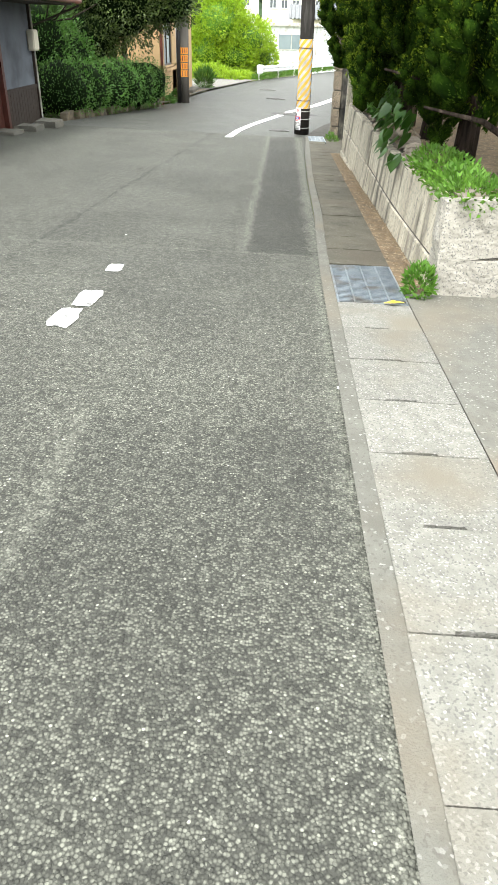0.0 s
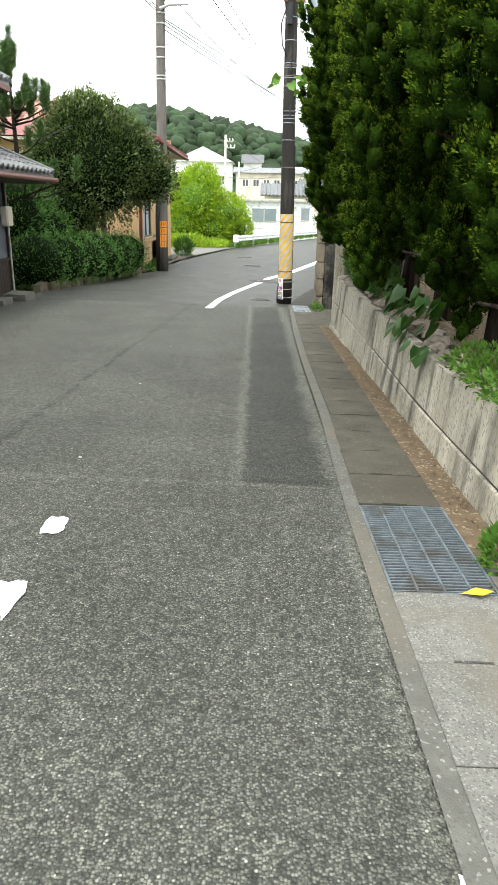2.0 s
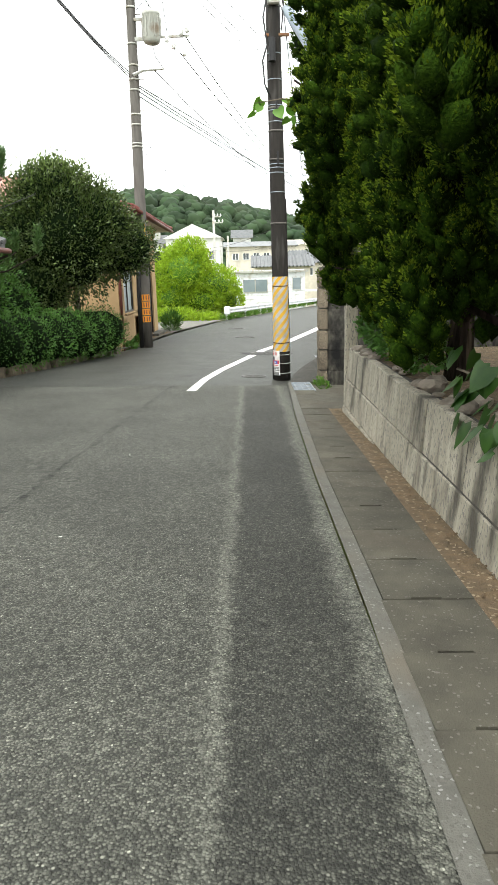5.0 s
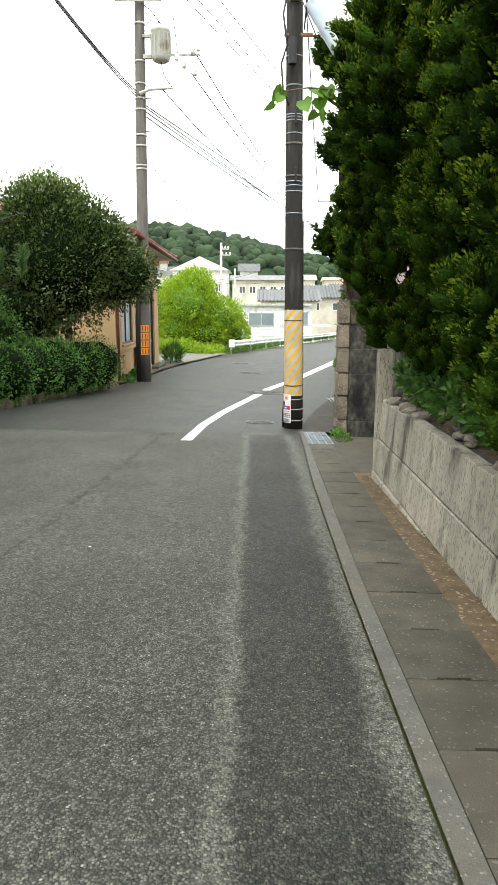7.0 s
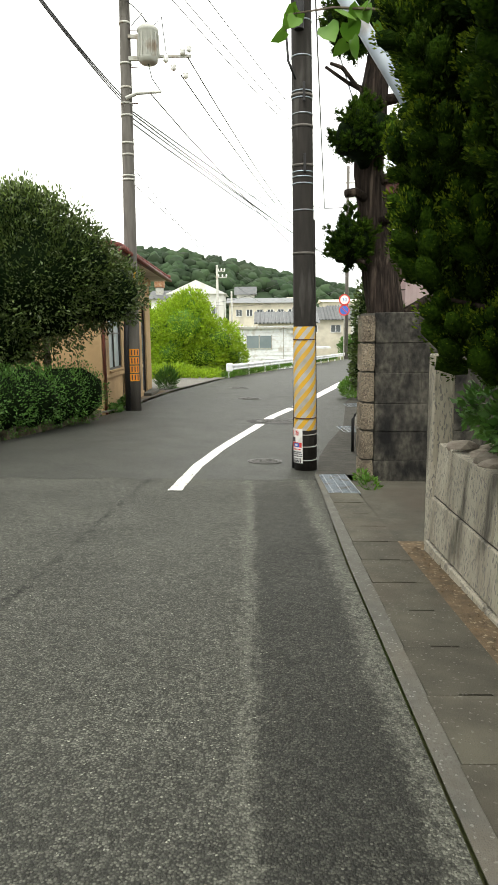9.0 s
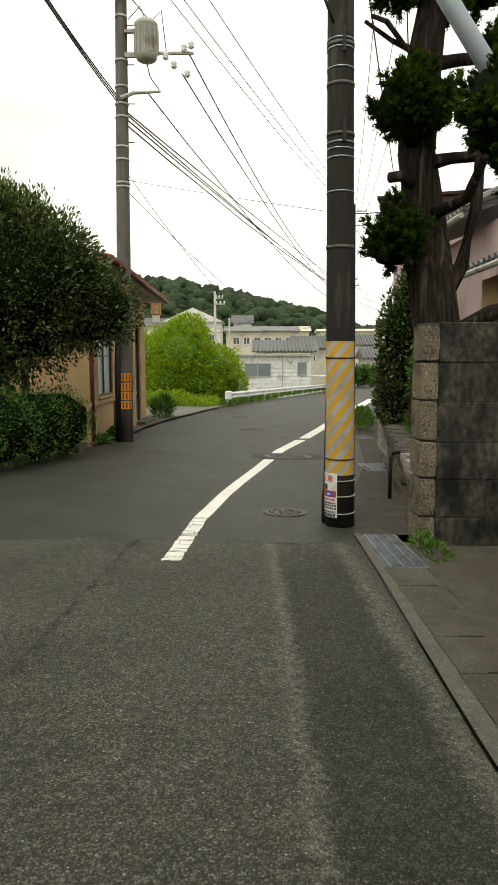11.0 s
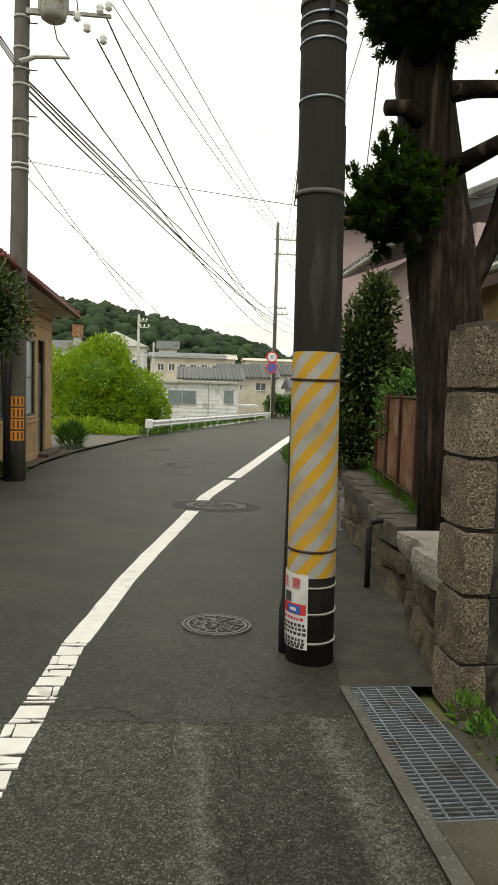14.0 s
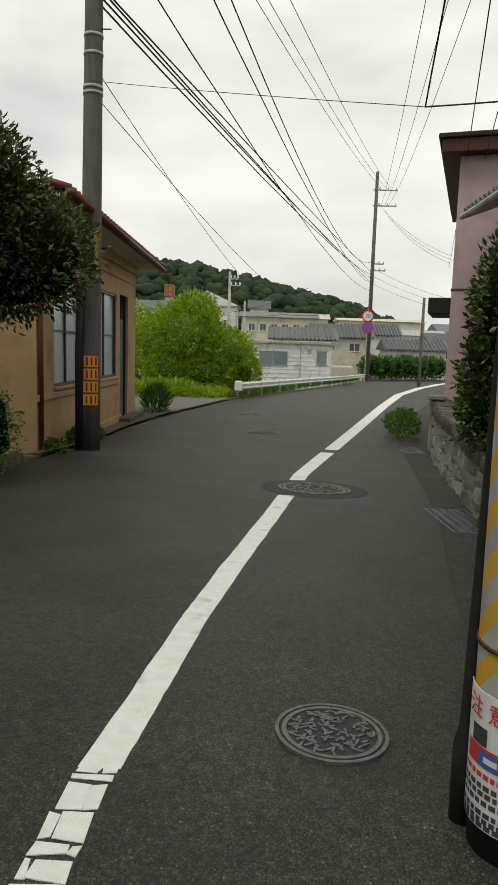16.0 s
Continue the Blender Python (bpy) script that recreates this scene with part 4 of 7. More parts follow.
def rusty_fence():
    t = thing("rusty_fence", "rusty sheet-metal fence panels on the terrace wall", "fence")
    ys = [17.35, 18.2, 19.05, 19.9]
    for k, y in enumerate(ys):
        x = terrace_line(y) + 0.28
        part("post", box(x - 0.02, x + 0.02, y - 0.02, y + 0.02, 0.46, 1.64), M["rust_dark"], t)
        if k < 3:
            y1 = ys[k + 1]
            x1 = terrace_line(y1) + 0.28
            for z in (0.66, 1.6):
                part("rail", tube([(x, y, z), (x1, y1, z)], 0.014, 6), M["rust_dark"], t)
            for j in range(3):
                a, b = j / 3 + 0.012, (j + 1) / 3 - 0.012
                bm = bmesh.new()
                v = [bm.verts.new((x + (x1 - x) * u + off, y + (y1 - y) * u, z)) for off in (0.012, 0.022) for u, z in ((a, 0.68), (b, 0.68), (b, 1.58), (a, 1.58))]
                for f in ((0, 1, 2, 3), (7, 6, 5, 4), (0, 4, 5, 1), (1, 5, 6, 2), (2, 6, 7, 3), (3, 7, 4, 0)):
                    bm.faces.new([v[i] for i in f])
                part("panel", bm, M["rust"], t)
    part("post", box(2.86, 2.91, 17.05, 17.10, 0.4, 1.66), M["rust_dark"], t)
    for z in (0.70, 0.95, 1.2, 1.45):
        part("rail", tube([(2.58, 17.3, z), (3.5, 17.05, z)], 0.006, 5), M["rust_dark"], t)
    for k in range(10):
        x = 2.6 + 0.09 * k
        part("wire", tube([(x, 17.3 - 0.25 * (x - 2.58) / 0.92, 0.66), (x, 17.3 - 0.25 * (x - 2.58) / 0.92, 1.5)], 0.004, 4), M["rust_dark"], t)


rusty_fence()


# ---- poles and cables ----
def striped_pole():
    t = thing("utility_pole", "dark concrete utility pole with yellow and grey striped guard", "utility pole", "utility poles", (0, 0, 0))
    cx, cy = 1.165, 15.21
    g = H(cx, cy) - 0.05
    rad = lambda z: 0.148 - 0.0045 * (z - g)
    lean = lambda z: cx - 0.012 * z
    bm = bmesh.new()
    prof = [g, 0.5, 1.9, 3.5, 5.2, 6.72, 6.80]
    tube([(lean(z), cy, z) for z in prof], [rad(z) * (0.75 if z == 6.80 else 1) for z in prof], 28, bm)
    part("shaft", bm, M["pole_dark"], t, "dark concrete shaft", True)
    # striped sheet: helical bands
    z0, z1, n, per = 0.515, 1.86, 28, 0.173
    for colour in range(2):
        bm = bmesh.new()
        bands = int((z1 - z0) / per) + 4
        for b in range(-7, bands):
            for k in range(n):
                u0, u1 = k / n, (k + 1) / n
                lo0, lo1 = z0 + (b + u0 * 6 + 0.5 * colour) * per, z0 + (b + u1 * 6 + 0.5 * colour) * per
                quad = [(u0, lo0), (u1, lo1), (u1, lo1 + per / 2), (u0, lo0 + per / 2)]
                quad = [(u, max(z0, min(z1, z))) for u, z in quad]
                if abs(quad[0][1] - quad[3][1]) + abs(quad[1][1] - quad[2][1]) < 1e-4:
                    continue
                vs = []
                for u, z in quad:
                    a = math.pi + 2 * math.pi * u
                    r = rad(z) + 0.004
                    vs.append(bm.verts.new((lean(z) + r * math.cos(a), cy + r * math.sin(a), z)))
                bm.faces.new(vs)
        bmesh.ops.remove_doubles(bm, verts=bm.verts, dist=1e-5)
        part("stripe_sheet", bm, M["grey_sheet" if colour else "yellow"], t, "grey stripes" if colour else "faded yellow stripes", True)
    def band(z, h=0.012, mat="steel", grow=0.006, tilt=0.0):
        bm = bmesh.new()
        r = rad(z) + grow
        lathe([(r - 0.003, -h / 2), (r, -h / 2), (r, h / 2), (r - 0.003, h / 2)], 28, (0, 0, 0), bm)
        bmesh.ops.transform(bm, matrix=Matrix.Translation((lean(z), cy, z)) @ Matrix.Rotation(tilt, 4, "X"), verts=bm.verts)
        part("band", bm, M[mat], t, smooth=True)
    for z in (0.12, 0.30, 0.46):
        band(z, 0.012, "trafo", 0.008, 0.03)
    for z, m in ((0.68, "rust_dark"), (1.70, "rust_dark")):
        band(z, 0.013, m, 0.010, 0.04)
    for z in (2.78, 3.84, 4.30, 4.66):
        band(z, 0.028, "pole_grey", 0.007, 0.03)
    for z in (3.30, 3.62, 3.70, 3.76, 4.44, 4.62, 4.7, 5.1, 5.5):
        band(z, 0.014, "steel", 0.005)
    for z in (3.84, 4.66):
        part("step_peg", box(lean(z) + 0.0, lean(z) + 0.03, cy - rad(z) - 0.03, cy - rad(z) - 0.004, z - 0.10, z + 0.12, 0.004), M["black"], t)
    part("conduit", tube([(1.31, 15.24, -0.05), (1.30, 15.24, 1.0), (1.27, 15.24, 3.2)], 0.012, 8), M["pole_dark"], t, smooth=True)
    guard = [(1.03, 15.33, g), (1.025, 15.33, 0.25), (1.025, 15.33, 0.33), (1.035, 15.32, 1.5), (1.04, 15.31, 2.4), (1.05, 15.29, 6.0)]
    part("cable_guard", tube(guard, [0.042, 0.040, 0.024, 0.018, 0.014, 0.012], 12), M["black"], t, "black rubber cable guard tube", True)
    # head: bracket, insulators, tail cables, street lamp arm
    part("bracket", box(1.0, 1.2, 15.02, 15.40, 6.2, 6.42, 0.02), M["trafo"], t)
    part("bracket", box(0.94, 1.36, 15.12, 15.17, 5.75, 5.8, 0.01), M["rust"], t)
    part("splice_case", tube([(1.06, 15.03, 5.35), (1.06, 15.03, 5.7)], 0.06, 12), M["black"], t)
    part("tail_cable", tube([(1.0, 15.05, 6.4), (0.92, 15.0, 6.0), (0.98, 15.02, 5.6), (0.9, 15.0, 5.35), (0.93, 15.02, 5.0), (1.02, 15.05, 4.8)], 0.014, 6), M["cable"], t, smooth=True)
    part("tail_cable", tube([(1.16, 15.05, 6.6), (1.26, 15.0, 6.2), (1.22, 15.02, 5.8)], 0.012, 6), M["cable"], t, smooth=True)
    part("strut", tube([(1.29, 15.04, 6.16), (2.43, 14.98, 4.42), (2.68, 14.97, 4.02)], 0.088, 16), M["strut"], t, "blue-grey steel bracing strut", True)
    return lean, rad, cy


LEAN, RAD, POLE_Y = striped_pole()


def poster():
    """Notice wrapped on the foot of the pole."""
    t = thing("notice_sign", "white warning notice with red and blue print strapped to a pole", "sign")
    def wrap(a0, a1, z0, z1, lift, mat, name, steps=6, parent=None):
        bm = bmesh.new()
        rows = []
        for k in range(steps + 1):
            a = radians(a0 + (a1 - a0) * k / steps - 14)
            rows.append([bm.verts.new((LEAN(z) + (RAD(z) + 0.011 + lift) * math.cos(a), POLE_Y + (RAD(z) + 0.011 + lift) * math.sin(a), z)) for z in (z0, z1)])
        for p, q in zip(rows, rows[1:]):
            bm.faces.new((p[0], q[0], q[1], p[1]))
        if not lift:
            r = bmesh.ops.extrude_face_region(bm, geom=list(bm.faces))
            for v in r["geom"]:
                if isinstance(v, bmesh.types.BMVert):
                    v.co += (Vector((LEAN(0.3), POLE_Y, v.co.z)) - v.co).normalized() * 0.003
        return part(name, bm, M[mat], parent or t)
    plate = wrap(175, 266, 0.08, 0.535, 0.0, "white", "plate", 10)
    wrap(200, 225, 0.36, 0.42, 0.002, "ink", "picture", parent=plate)
    wrap(192, 262, 0.29, 0.355, 0.0022, "red", "picture", parent=plate)
    wrap(214, 250, 0.295, 0.345, 0.0035, "blue", "picture", parent=plate)
    wrap(222, 240, 0.31, 0.33, 0.0045, "white", "picture", parent=plate)
    rng = random.Random(3)
    for z, m in ((0.262, "red"), (0.225, "ink"), (0.20, "ink"), (0.172, "ink"), (0.135, "ink"), (0.112, "ink"), (0.094, "ink")):
        a = 186
        while a < 256:
            wdt = rng.uniform(5, 9)
            wrap(a, a + wdt, z - 0.008, z + 0.010, 0.002, m, "print_bar", 2, plate)
            a += wdt + 2.5
    # the two large red characters of the heading, as curved text
    for ch, ang in (("注", 191), ("意", 224)):
        cu = bpy.data.curves.new("heading", "FONT")
        cu.body, cu.size, cu.align_x, cu.align_y = ch, 0.075, "CENTER", "CENTER"
        cu.extrude = 0.0006
        ob = new("heading", cu)
        cu.materials.append(M["red"])
        a = radians(ang)
        r = RAD(0.48) + 0.0135
        ob.matrix_world = Matrix.Translation((LEAN(0.48) + r * math.cos(a), POLE_Y + r * math.sin(a), 0.475)) @ Matrix.Rotation(a + math.pi / 2, 4, "Z") @ Matrix.Rotation(math.pi / 2, 4, "X")
        ob.parent = plate


poster()


def left_pole():
    t = thing("utility_pole", "tall grey concrete utility pole with transformer and orange reflectors", "utility pole", "utility poles")
    cx, cy = -2.93, 25.75
    g = H(cx, cy) - 0.05
    rad = lambda z: 0.20 - 0.0058 * (z - g)
    lean = lambda z: cx + 0.012 * z
    zs = [g, 1, 3, 5, 7, 9, 11, 13.2]
    part("shaft", tube([(lean(z), cy, z) for z in zs], [rad(z) for z in zs], 24), M["pole_grey"], t, "weathered grey concrete shaft", True)
    part("cable_guard", tube([(cx - 0.14, cy - 0.2, g), (cx - 0.14, cy - 0.2, 1.5), (lean(2.6) - 0.13, cy - 0.19, 2.6)], [0.075, 0.07, 0.06], 12), M["black"], t, "black lower cable guard", True)
    def band(z, h, grow=0.01, mat="trafo"):
        bm = lathe([(rad(z), -h / 2), (rad(z) + grow, -h / 2), (rad(z) + grow, h / 2), (rad(z), h / 2)], 24, (lean(z), cy, z))
        part("band", bm, M[mat], t, smooth=True)
    for z in (5.95, 6.05, 6.6, 6.9, 7.6, 7.9, 8.3, 8.9, 9.9, 11.0):
        band(z, 0.05, 0.012)
    for k in range(4):
        z = 0.47 + 0.235 * k
        bm = bmesh.new()
        n = 8
        for j in range(n):
            a0, a1 = radians(235 + 95 * j / n), radians(235 + 95 * (j + 1) / n)
            r = rad(z) + 0.012
            v = [bm.verts.new((lean(z) + r * math.cos(a), cy + r * math.sin(a), zz)) for a, zz in ((a0, z), (a1, z), (a1, z + 0.2), (a0, z + 0.2))]
            bm.faces.new(v)
        sheet = part("reflector", bm, M["orange"], t, "orange reflector plate", True)
        for j in range(4):
            bm = bmesh.new()
            a0, a1 = radians(241 + 23 * j), radians(250 + 23 * j)
            r = rad(z) + 0.017
            v = [bm.verts.new((lean(z) + r * math.cos(a), cy + r * math.sin(a), zz)) for a, zz in ((a0, z + 0.025), (a1, z + 0.025), (a1, z + 0.175), (a0, z + 0.175))]
            bm.faces.new(v)
            part("dark_bar", bm, M["ink"], sheet)
    part("yellow_tag", box(lean(2.8) + 0.10, lean(2.8) + 0.16, cy - 0.175, cy - 0.165, 2.75, 3.6), M["yellow"], t)
    # transformer
    tx = lean(9.3) + 0.62
    part("transformer", lathe([(0.18, 8.86), (0.24, 8.9), (0.265, 9.0), (0.265, 9.62), (0.28, 9.64), (0.28, 9.70), (0.2, 9.78), (0.1, 9.8)], 24, (tx, cy - 0.1, 0)), M["trafo"], t, "pale grey transformer drum", True)
    for k in range(14):
        a = 2 * math.pi * k / 14
        fin = box(-0.008, 0.008, 0.26, 0.30, 9.02, 9.58)
        bmesh.ops.transform(fin, matrix=Matrix.Translation((tx, cy - 0.1, 0)) @ Matrix.Rotation(a, 4, "Z"), verts=fin.verts)
        part("cooling_fin", fin, M["trafo"], t)
    part("hanger", box(lean(9) + 0.1, tx - 0.2, cy - 0.14, cy - 0.06, 8.95, 9.05), M["trafo"], t)
    part("hanger", box(lean(9) + 0.1, tx - 0.2, cy - 0.14, cy - 0.06, 9.5, 9.58), M["trafo"], t)
    part("bracket", tube([(lean(8.1), cy - 0.15, 8.0), (lean(8.1) + 0.3, cy - 0.15, 8.12), (lean(8.1) + 0.95, cy - 0.15, 8.15)], [0.06, 0.045, 0.03], 8), M["trafo"], t)
    part("bracket", box(lean(9) + 0.85, lean(9) + 1.75, cy - 0.04, cy + 0.02, 9.05, 9.11), M["trafo"], t)
    for x, z in ((1.1, 9.0), (1.55, 9.18), (1.72, 9.25), (1.3, 8.8), (1.62, 8.6)):
        part("insulator", lathe([(0.03, -0.1), (0.08, -0.06), (0.05, -0.02), (0.08, 0.02), (0.05, 0.06), (0.03, 0.12)], 10, (lean(9) + x - 0.02, cy - 0.08, z)), M["white"], t, smooth=True)
    for z in (10.4, 11.1, 12.3):
        part("crossarm", box(lean(z) - 0.65, lean(z) + 0.65, cy - 0.26, cy - 0.20, z, z + 0.07), M["trafo"], t)
        for x in (-0.6, -0.2, 0.3, 0.6):
            part("insulator", lathe([(0.02, 0), (0.05, 0.05), (0.03, 0.08), (0.05, 0.12), (0.02, 0.16)], 8, (lean(z) + x, cy - 0.23, z + 0.07)), M["white"], t)
    for k in range(5):
        rz = 7.0 + k * 0.9
        part("step_peg", tube([(lean(rz) + 0.1, cy - 0.05, rz), (lean(rz) + 0.32, cy - 0.05, rz)], 0.012, 5), M["rust_dark"], t)
    for pts in ([(0.2, 9.8), (0.5, 10.1), (0.62, 9.75)], [(0.1, 10.4), (0.35, 10.2), (0.7, 9.78)], [(0.75, 9.75), (1.0, 10.0), (1.1, 9.1)], [(0.62, 8.86), (0.7, 8.5), (0.95, 8.15)]):
        part("jumper_cable", tube([(lean(9) + x, cy - 0.12, z) for x, z in pts], 0.012, 5), M["cable"], t)


left_pole()


def cable(a, b, sag, r, label="black overhead cable with slight sag", wav=0.0):
    n = 20
    pts = []
    for k in range(n + 1):
        u = k / n
        p = Vector(a).lerp(Vector(b), u)
        p.z -= sag * 4 * u * (1 - u) + wav * math.sin(u * 40)
        pts.append(p)
    tagged(part("overhead_cable", tube(pts, r, 5), M["cable"]), label, "overhead cable", "overhead cables")


TOWER = (12.2, 88.0)
# thick bundle past the left pole, from behind on the left and on to the far pole
for k in range(3):
    dz = 0.07 * k
    cable((-2.95, 25.6, 7.95 + dz), (-3.0, -8.0, 7.6 + dz * 2), 1.0 + 0.08 * k, 0.015, "thick black cable bundle with sag")
for k, (dz, sag) in enumerate(((0, 0.25), (-0.12, 0.3), (-0.25, 0.55), (0.05, 0.15))):
    cable((-2.85, 25.6, 7.75 + dz), (11.6, 88, 9.2 + 0.35 * k), sag, 0.019, "thick black cable bundle with sag", 0.012 * (k == 2))
cable((-2.2, 25.6, 8.15), (11.8, 88, 8.2), 1.2, 0.016, wav=0.02)
cable((-1.35, 25.7, 8.6), (11.8, 88, 9.0), 1.2, 0.016, wav=0.015)
cable((-1.2, 25.7, 9.1), (12.0, 88, 11.6), 2.4, 0.016)
for k, x in enumerate((-0.6, -0.2, 0.6)):
    cable((-2.8 + x, 25.5, 12.4), (12.3 + 0.5 * k, 88, 18.8), 0.7, 0.014)
for k, x in enumerate((0.2, 1.0, 1.8)):
    cable((x - 1.2, -5, 11.2), (12.3 + 0.4 * k, 88, 17.2), 2.2, 0.012)
cable((1.7, 15.3, 6.1), (15.2, 69.5, 9.0), 0.9, 0.010)
cable((1.2, 15.3, 6.3), (15.0, 69.5, 8.6), 0.9, 0.010)
cable((-2.85, 25.55, 6.1), (2.05, 21.4, 4.4), 0.02, 0.005, "thin wire strung across the road")
cable((2.05, 21.4, 4.4), (1.25, 15.3, 6.4), 0.05, 0.010)
cable((2.05, 21.4, 4.4), (5.2, 20.0, 4.4), 0.05, 0.010)
cable((-2.9, 25.6, 6.0), (3.2, 60.0, 4.2), 0.5, 0.008)
cable((-2.9, 25.6, 6.5), (1.6, 60, 4.0), 0.7, 0.008)
cable((1.6, 60, 4.0), (12.0, 88, 7.5), 0.7, 0.014)
cable((1.6, 60, 4.0), (-9.5, 92, 7.0), 0.8, 0.014)
cable((3.2, 60, 5.8), (-3.0, 75, 4.8), 0.3, 0.014)
for k in range(3):
    cable((12.3 + 0.4 * k, 88, 17.0 - 0.5 * k), (15.3, 70, 9.6 - 0.3 * k), 0.6, 0.012)
    cable((12.0, 88, 10.5 - 0.8 * k), (26, 92, 7.5 - 0.5 * k), 0.8, 0.014)
cable((-5.9, 17.2, 2.9), (-4.4, 19.5, 3.9), 0.02, 0.010, "taut stay wire by the old house")


def plain_pole(x, y, z, r, arms=(), mat="pole_grey", foot=-3.0, sign=False, group="far utility poles"):
    t = thing("utility_pole", "distant grey utility pole with crossarms", "utility pole", group)
    part("shaft", tube([(x, y, foot), (x, y, z)], [r, r * 0.7], 12), M[mat], t, smooth=True)
    for az, wdt in arms:
        part("crossarm", box(x - wdt * 0.15, x + wdt, y - 0.06, y + 0.06, az, az + 0.12), M["trafo"], t)
        for q in (0.15, 0.55, 0.95):
            part("insulator", lathe([(0.05, 0), (0.09, 0.08), (0.05, 0.25)], 6, (x + wdt * q, y, az + 0.12)), M["white"], t)
    return t


plain_pole(11.75, 88, 20.5, 0.24, ((18.6, 2.2), (17.0, 2.2), (11.0, 1.2), (10.3, 1.4)), "pole_grey")
plain_pole(-3.0, 78, 8.7, 0.17, ((7.4, 1.0), (8.0, 0.8)), "trafo")
plain_pole(-1.6, 80, 6.2, 0.13, (), "trafo")
plain_pole(14.5, 75, 6.6, 0.17, (), "pole_grey")
tp = plain_pole(15.55, 69.0, 9.6, 0.22, ((9.0, 0.6),), "pole_dark")
part("stripe_sheet", lathe([(0.25, -0.6), (0.25, 1.0)], 14, (15.55, 69, 0)), M["yellow"], tp)


def road_signs():
    t = thing("road_signs", "round speed-limit and no-parking signs on a grey post", "road sign")
    x, y = 11.0, 84.5
    part("post", tube([(x, y, -2), (x, y, 6.2)], 0.05, 8), M["trafo"], t)
    for z, rim, face in ((5.35, "red", "white"), (4.2, "red", "blue")):
        for r, m, d in ((0.62, rim, 0.0), (0.48, face, -0.012)):
            bm = lathe([(r, 0), (r, 0.02)], 24)
            bmesh.ops.transform(bm, matrix=Matrix.Translation((x, y - 0.1 + d, z)) @ Matrix.Rotation(math.pi / 2, 4, "X"), verts=bm.verts)
            part("sign_disc", bm, M[m], t)
    bm = box(-0.4, 0.4, -0.008, 0.0, -0.05, 0.05)
    bmesh.ops.transform(bm, matrix=Matrix.Translation((x, y - 0.14, 4.2)) @ Matrix.Rotation(radians(45), 4, "Y"), verts=bm.verts)
    part("slash", bm, M["red"], t)
    cu = bpy.data.curves.new("number", "FONT")
    cu.body, cu.size, cu.align_x, cu.align_y = "30", 0.55, "CENTER", "CENTER"
    cu.materials.append(M["blue"])
    ob = new("number", cu)
    ob.matrix_world = Matrix.Translation((x, y - 0.15, 5.35)) @ Matrix.Rotation(math.pi / 2, 4, "X")
    ob.parent = t


road_signs()


def guard_rail():
    t = thing("guard_rail", "white steel guard rail along the curve", "guard rail")
    line = [(-0.72, 45.0), (0.42, 49), (1.8, 54), (3.25, 59), (5.2, 65.5), (8.0, 75), (10.9, 85), (14.7, 99)]
    prof = [(0.0, 0.42), (-0.05, 0.47), (0.02, 0.54), (-0.02, 0.60), (-0.06, 0.68), (0.0, 0.76), (0.05, 0.76), (0.05, 0.42)]
    bm = bmesh.new()
    rings = []
    for i, (x, y) in enumerate(line):
        z = H(x, y)
        rings.append([bm.verts.new((x - 0.1 - a, y, z + b)) for a, b in prof])
    for a, b in zip(rings, rings[1:]):
        for k in range(len(prof)):
            bm.faces.new((a[k], a[(k + 1) % len(prof)], b[(k + 1) % len(prof)], b[k]))
    bm.faces.new(rings[0])
    part("beam", bm, M["rail"], t)
    x, y = line[0]
    part("end_cap", box(x - 0.26, x + 0.1, y - 0.06, y + 0.5, H(x, y) + 0.36, H(x, y) + 0.82, 0.04), M["rail"], t)
    d = 45.3
    while d < 98:
        x = float(np.interp(d, [p[1] for p in line], [p[0] for p in line])) - 0.22
        part("post", tube([(x, d, H(x, d) - 0.2), (x, d, H(x, d) + 0.74)], 0.06, 10), M["rail"], t)
        d += 4.0


guard_rail()


# ---- left: ochre house ----
def wall_panel(name, x, thick, y0, y1, z0, z1, holes, mat, parent):
    """A wall along y with openings (y0, y1, z0, z1) through it; face at x, body towards -x."""
    bm = bmesh.new()
    ys = sorted({y0, y1, *[h[0] for h in holes], *[h[1] for h in holes]})
    zs = sorted({z0, z1, *[h[2] for h in holes], *[h[3] for h in holes]})
    for a, b in zip(ys, ys[1:]):
        for c, d in zip(zs, zs[1:]):
            if not any(h[0] <= a and h[1] >= b and h[2] <= c and h[3] >= d for h in holes):
                box(x - thick, x, a, b, c, d, 0, bm)
    bmesh.ops.remove_doubles(bm, verts=bm.verts, dist=1e-4)
    inner = [f for f in bm.faces if all(len(e.link_faces) > 2 for e in f.edges)]
    bmesh.ops.delete(bm, geom=inner, context="FACES_ONLY")
    return part(name, bm, M[mat], parent)


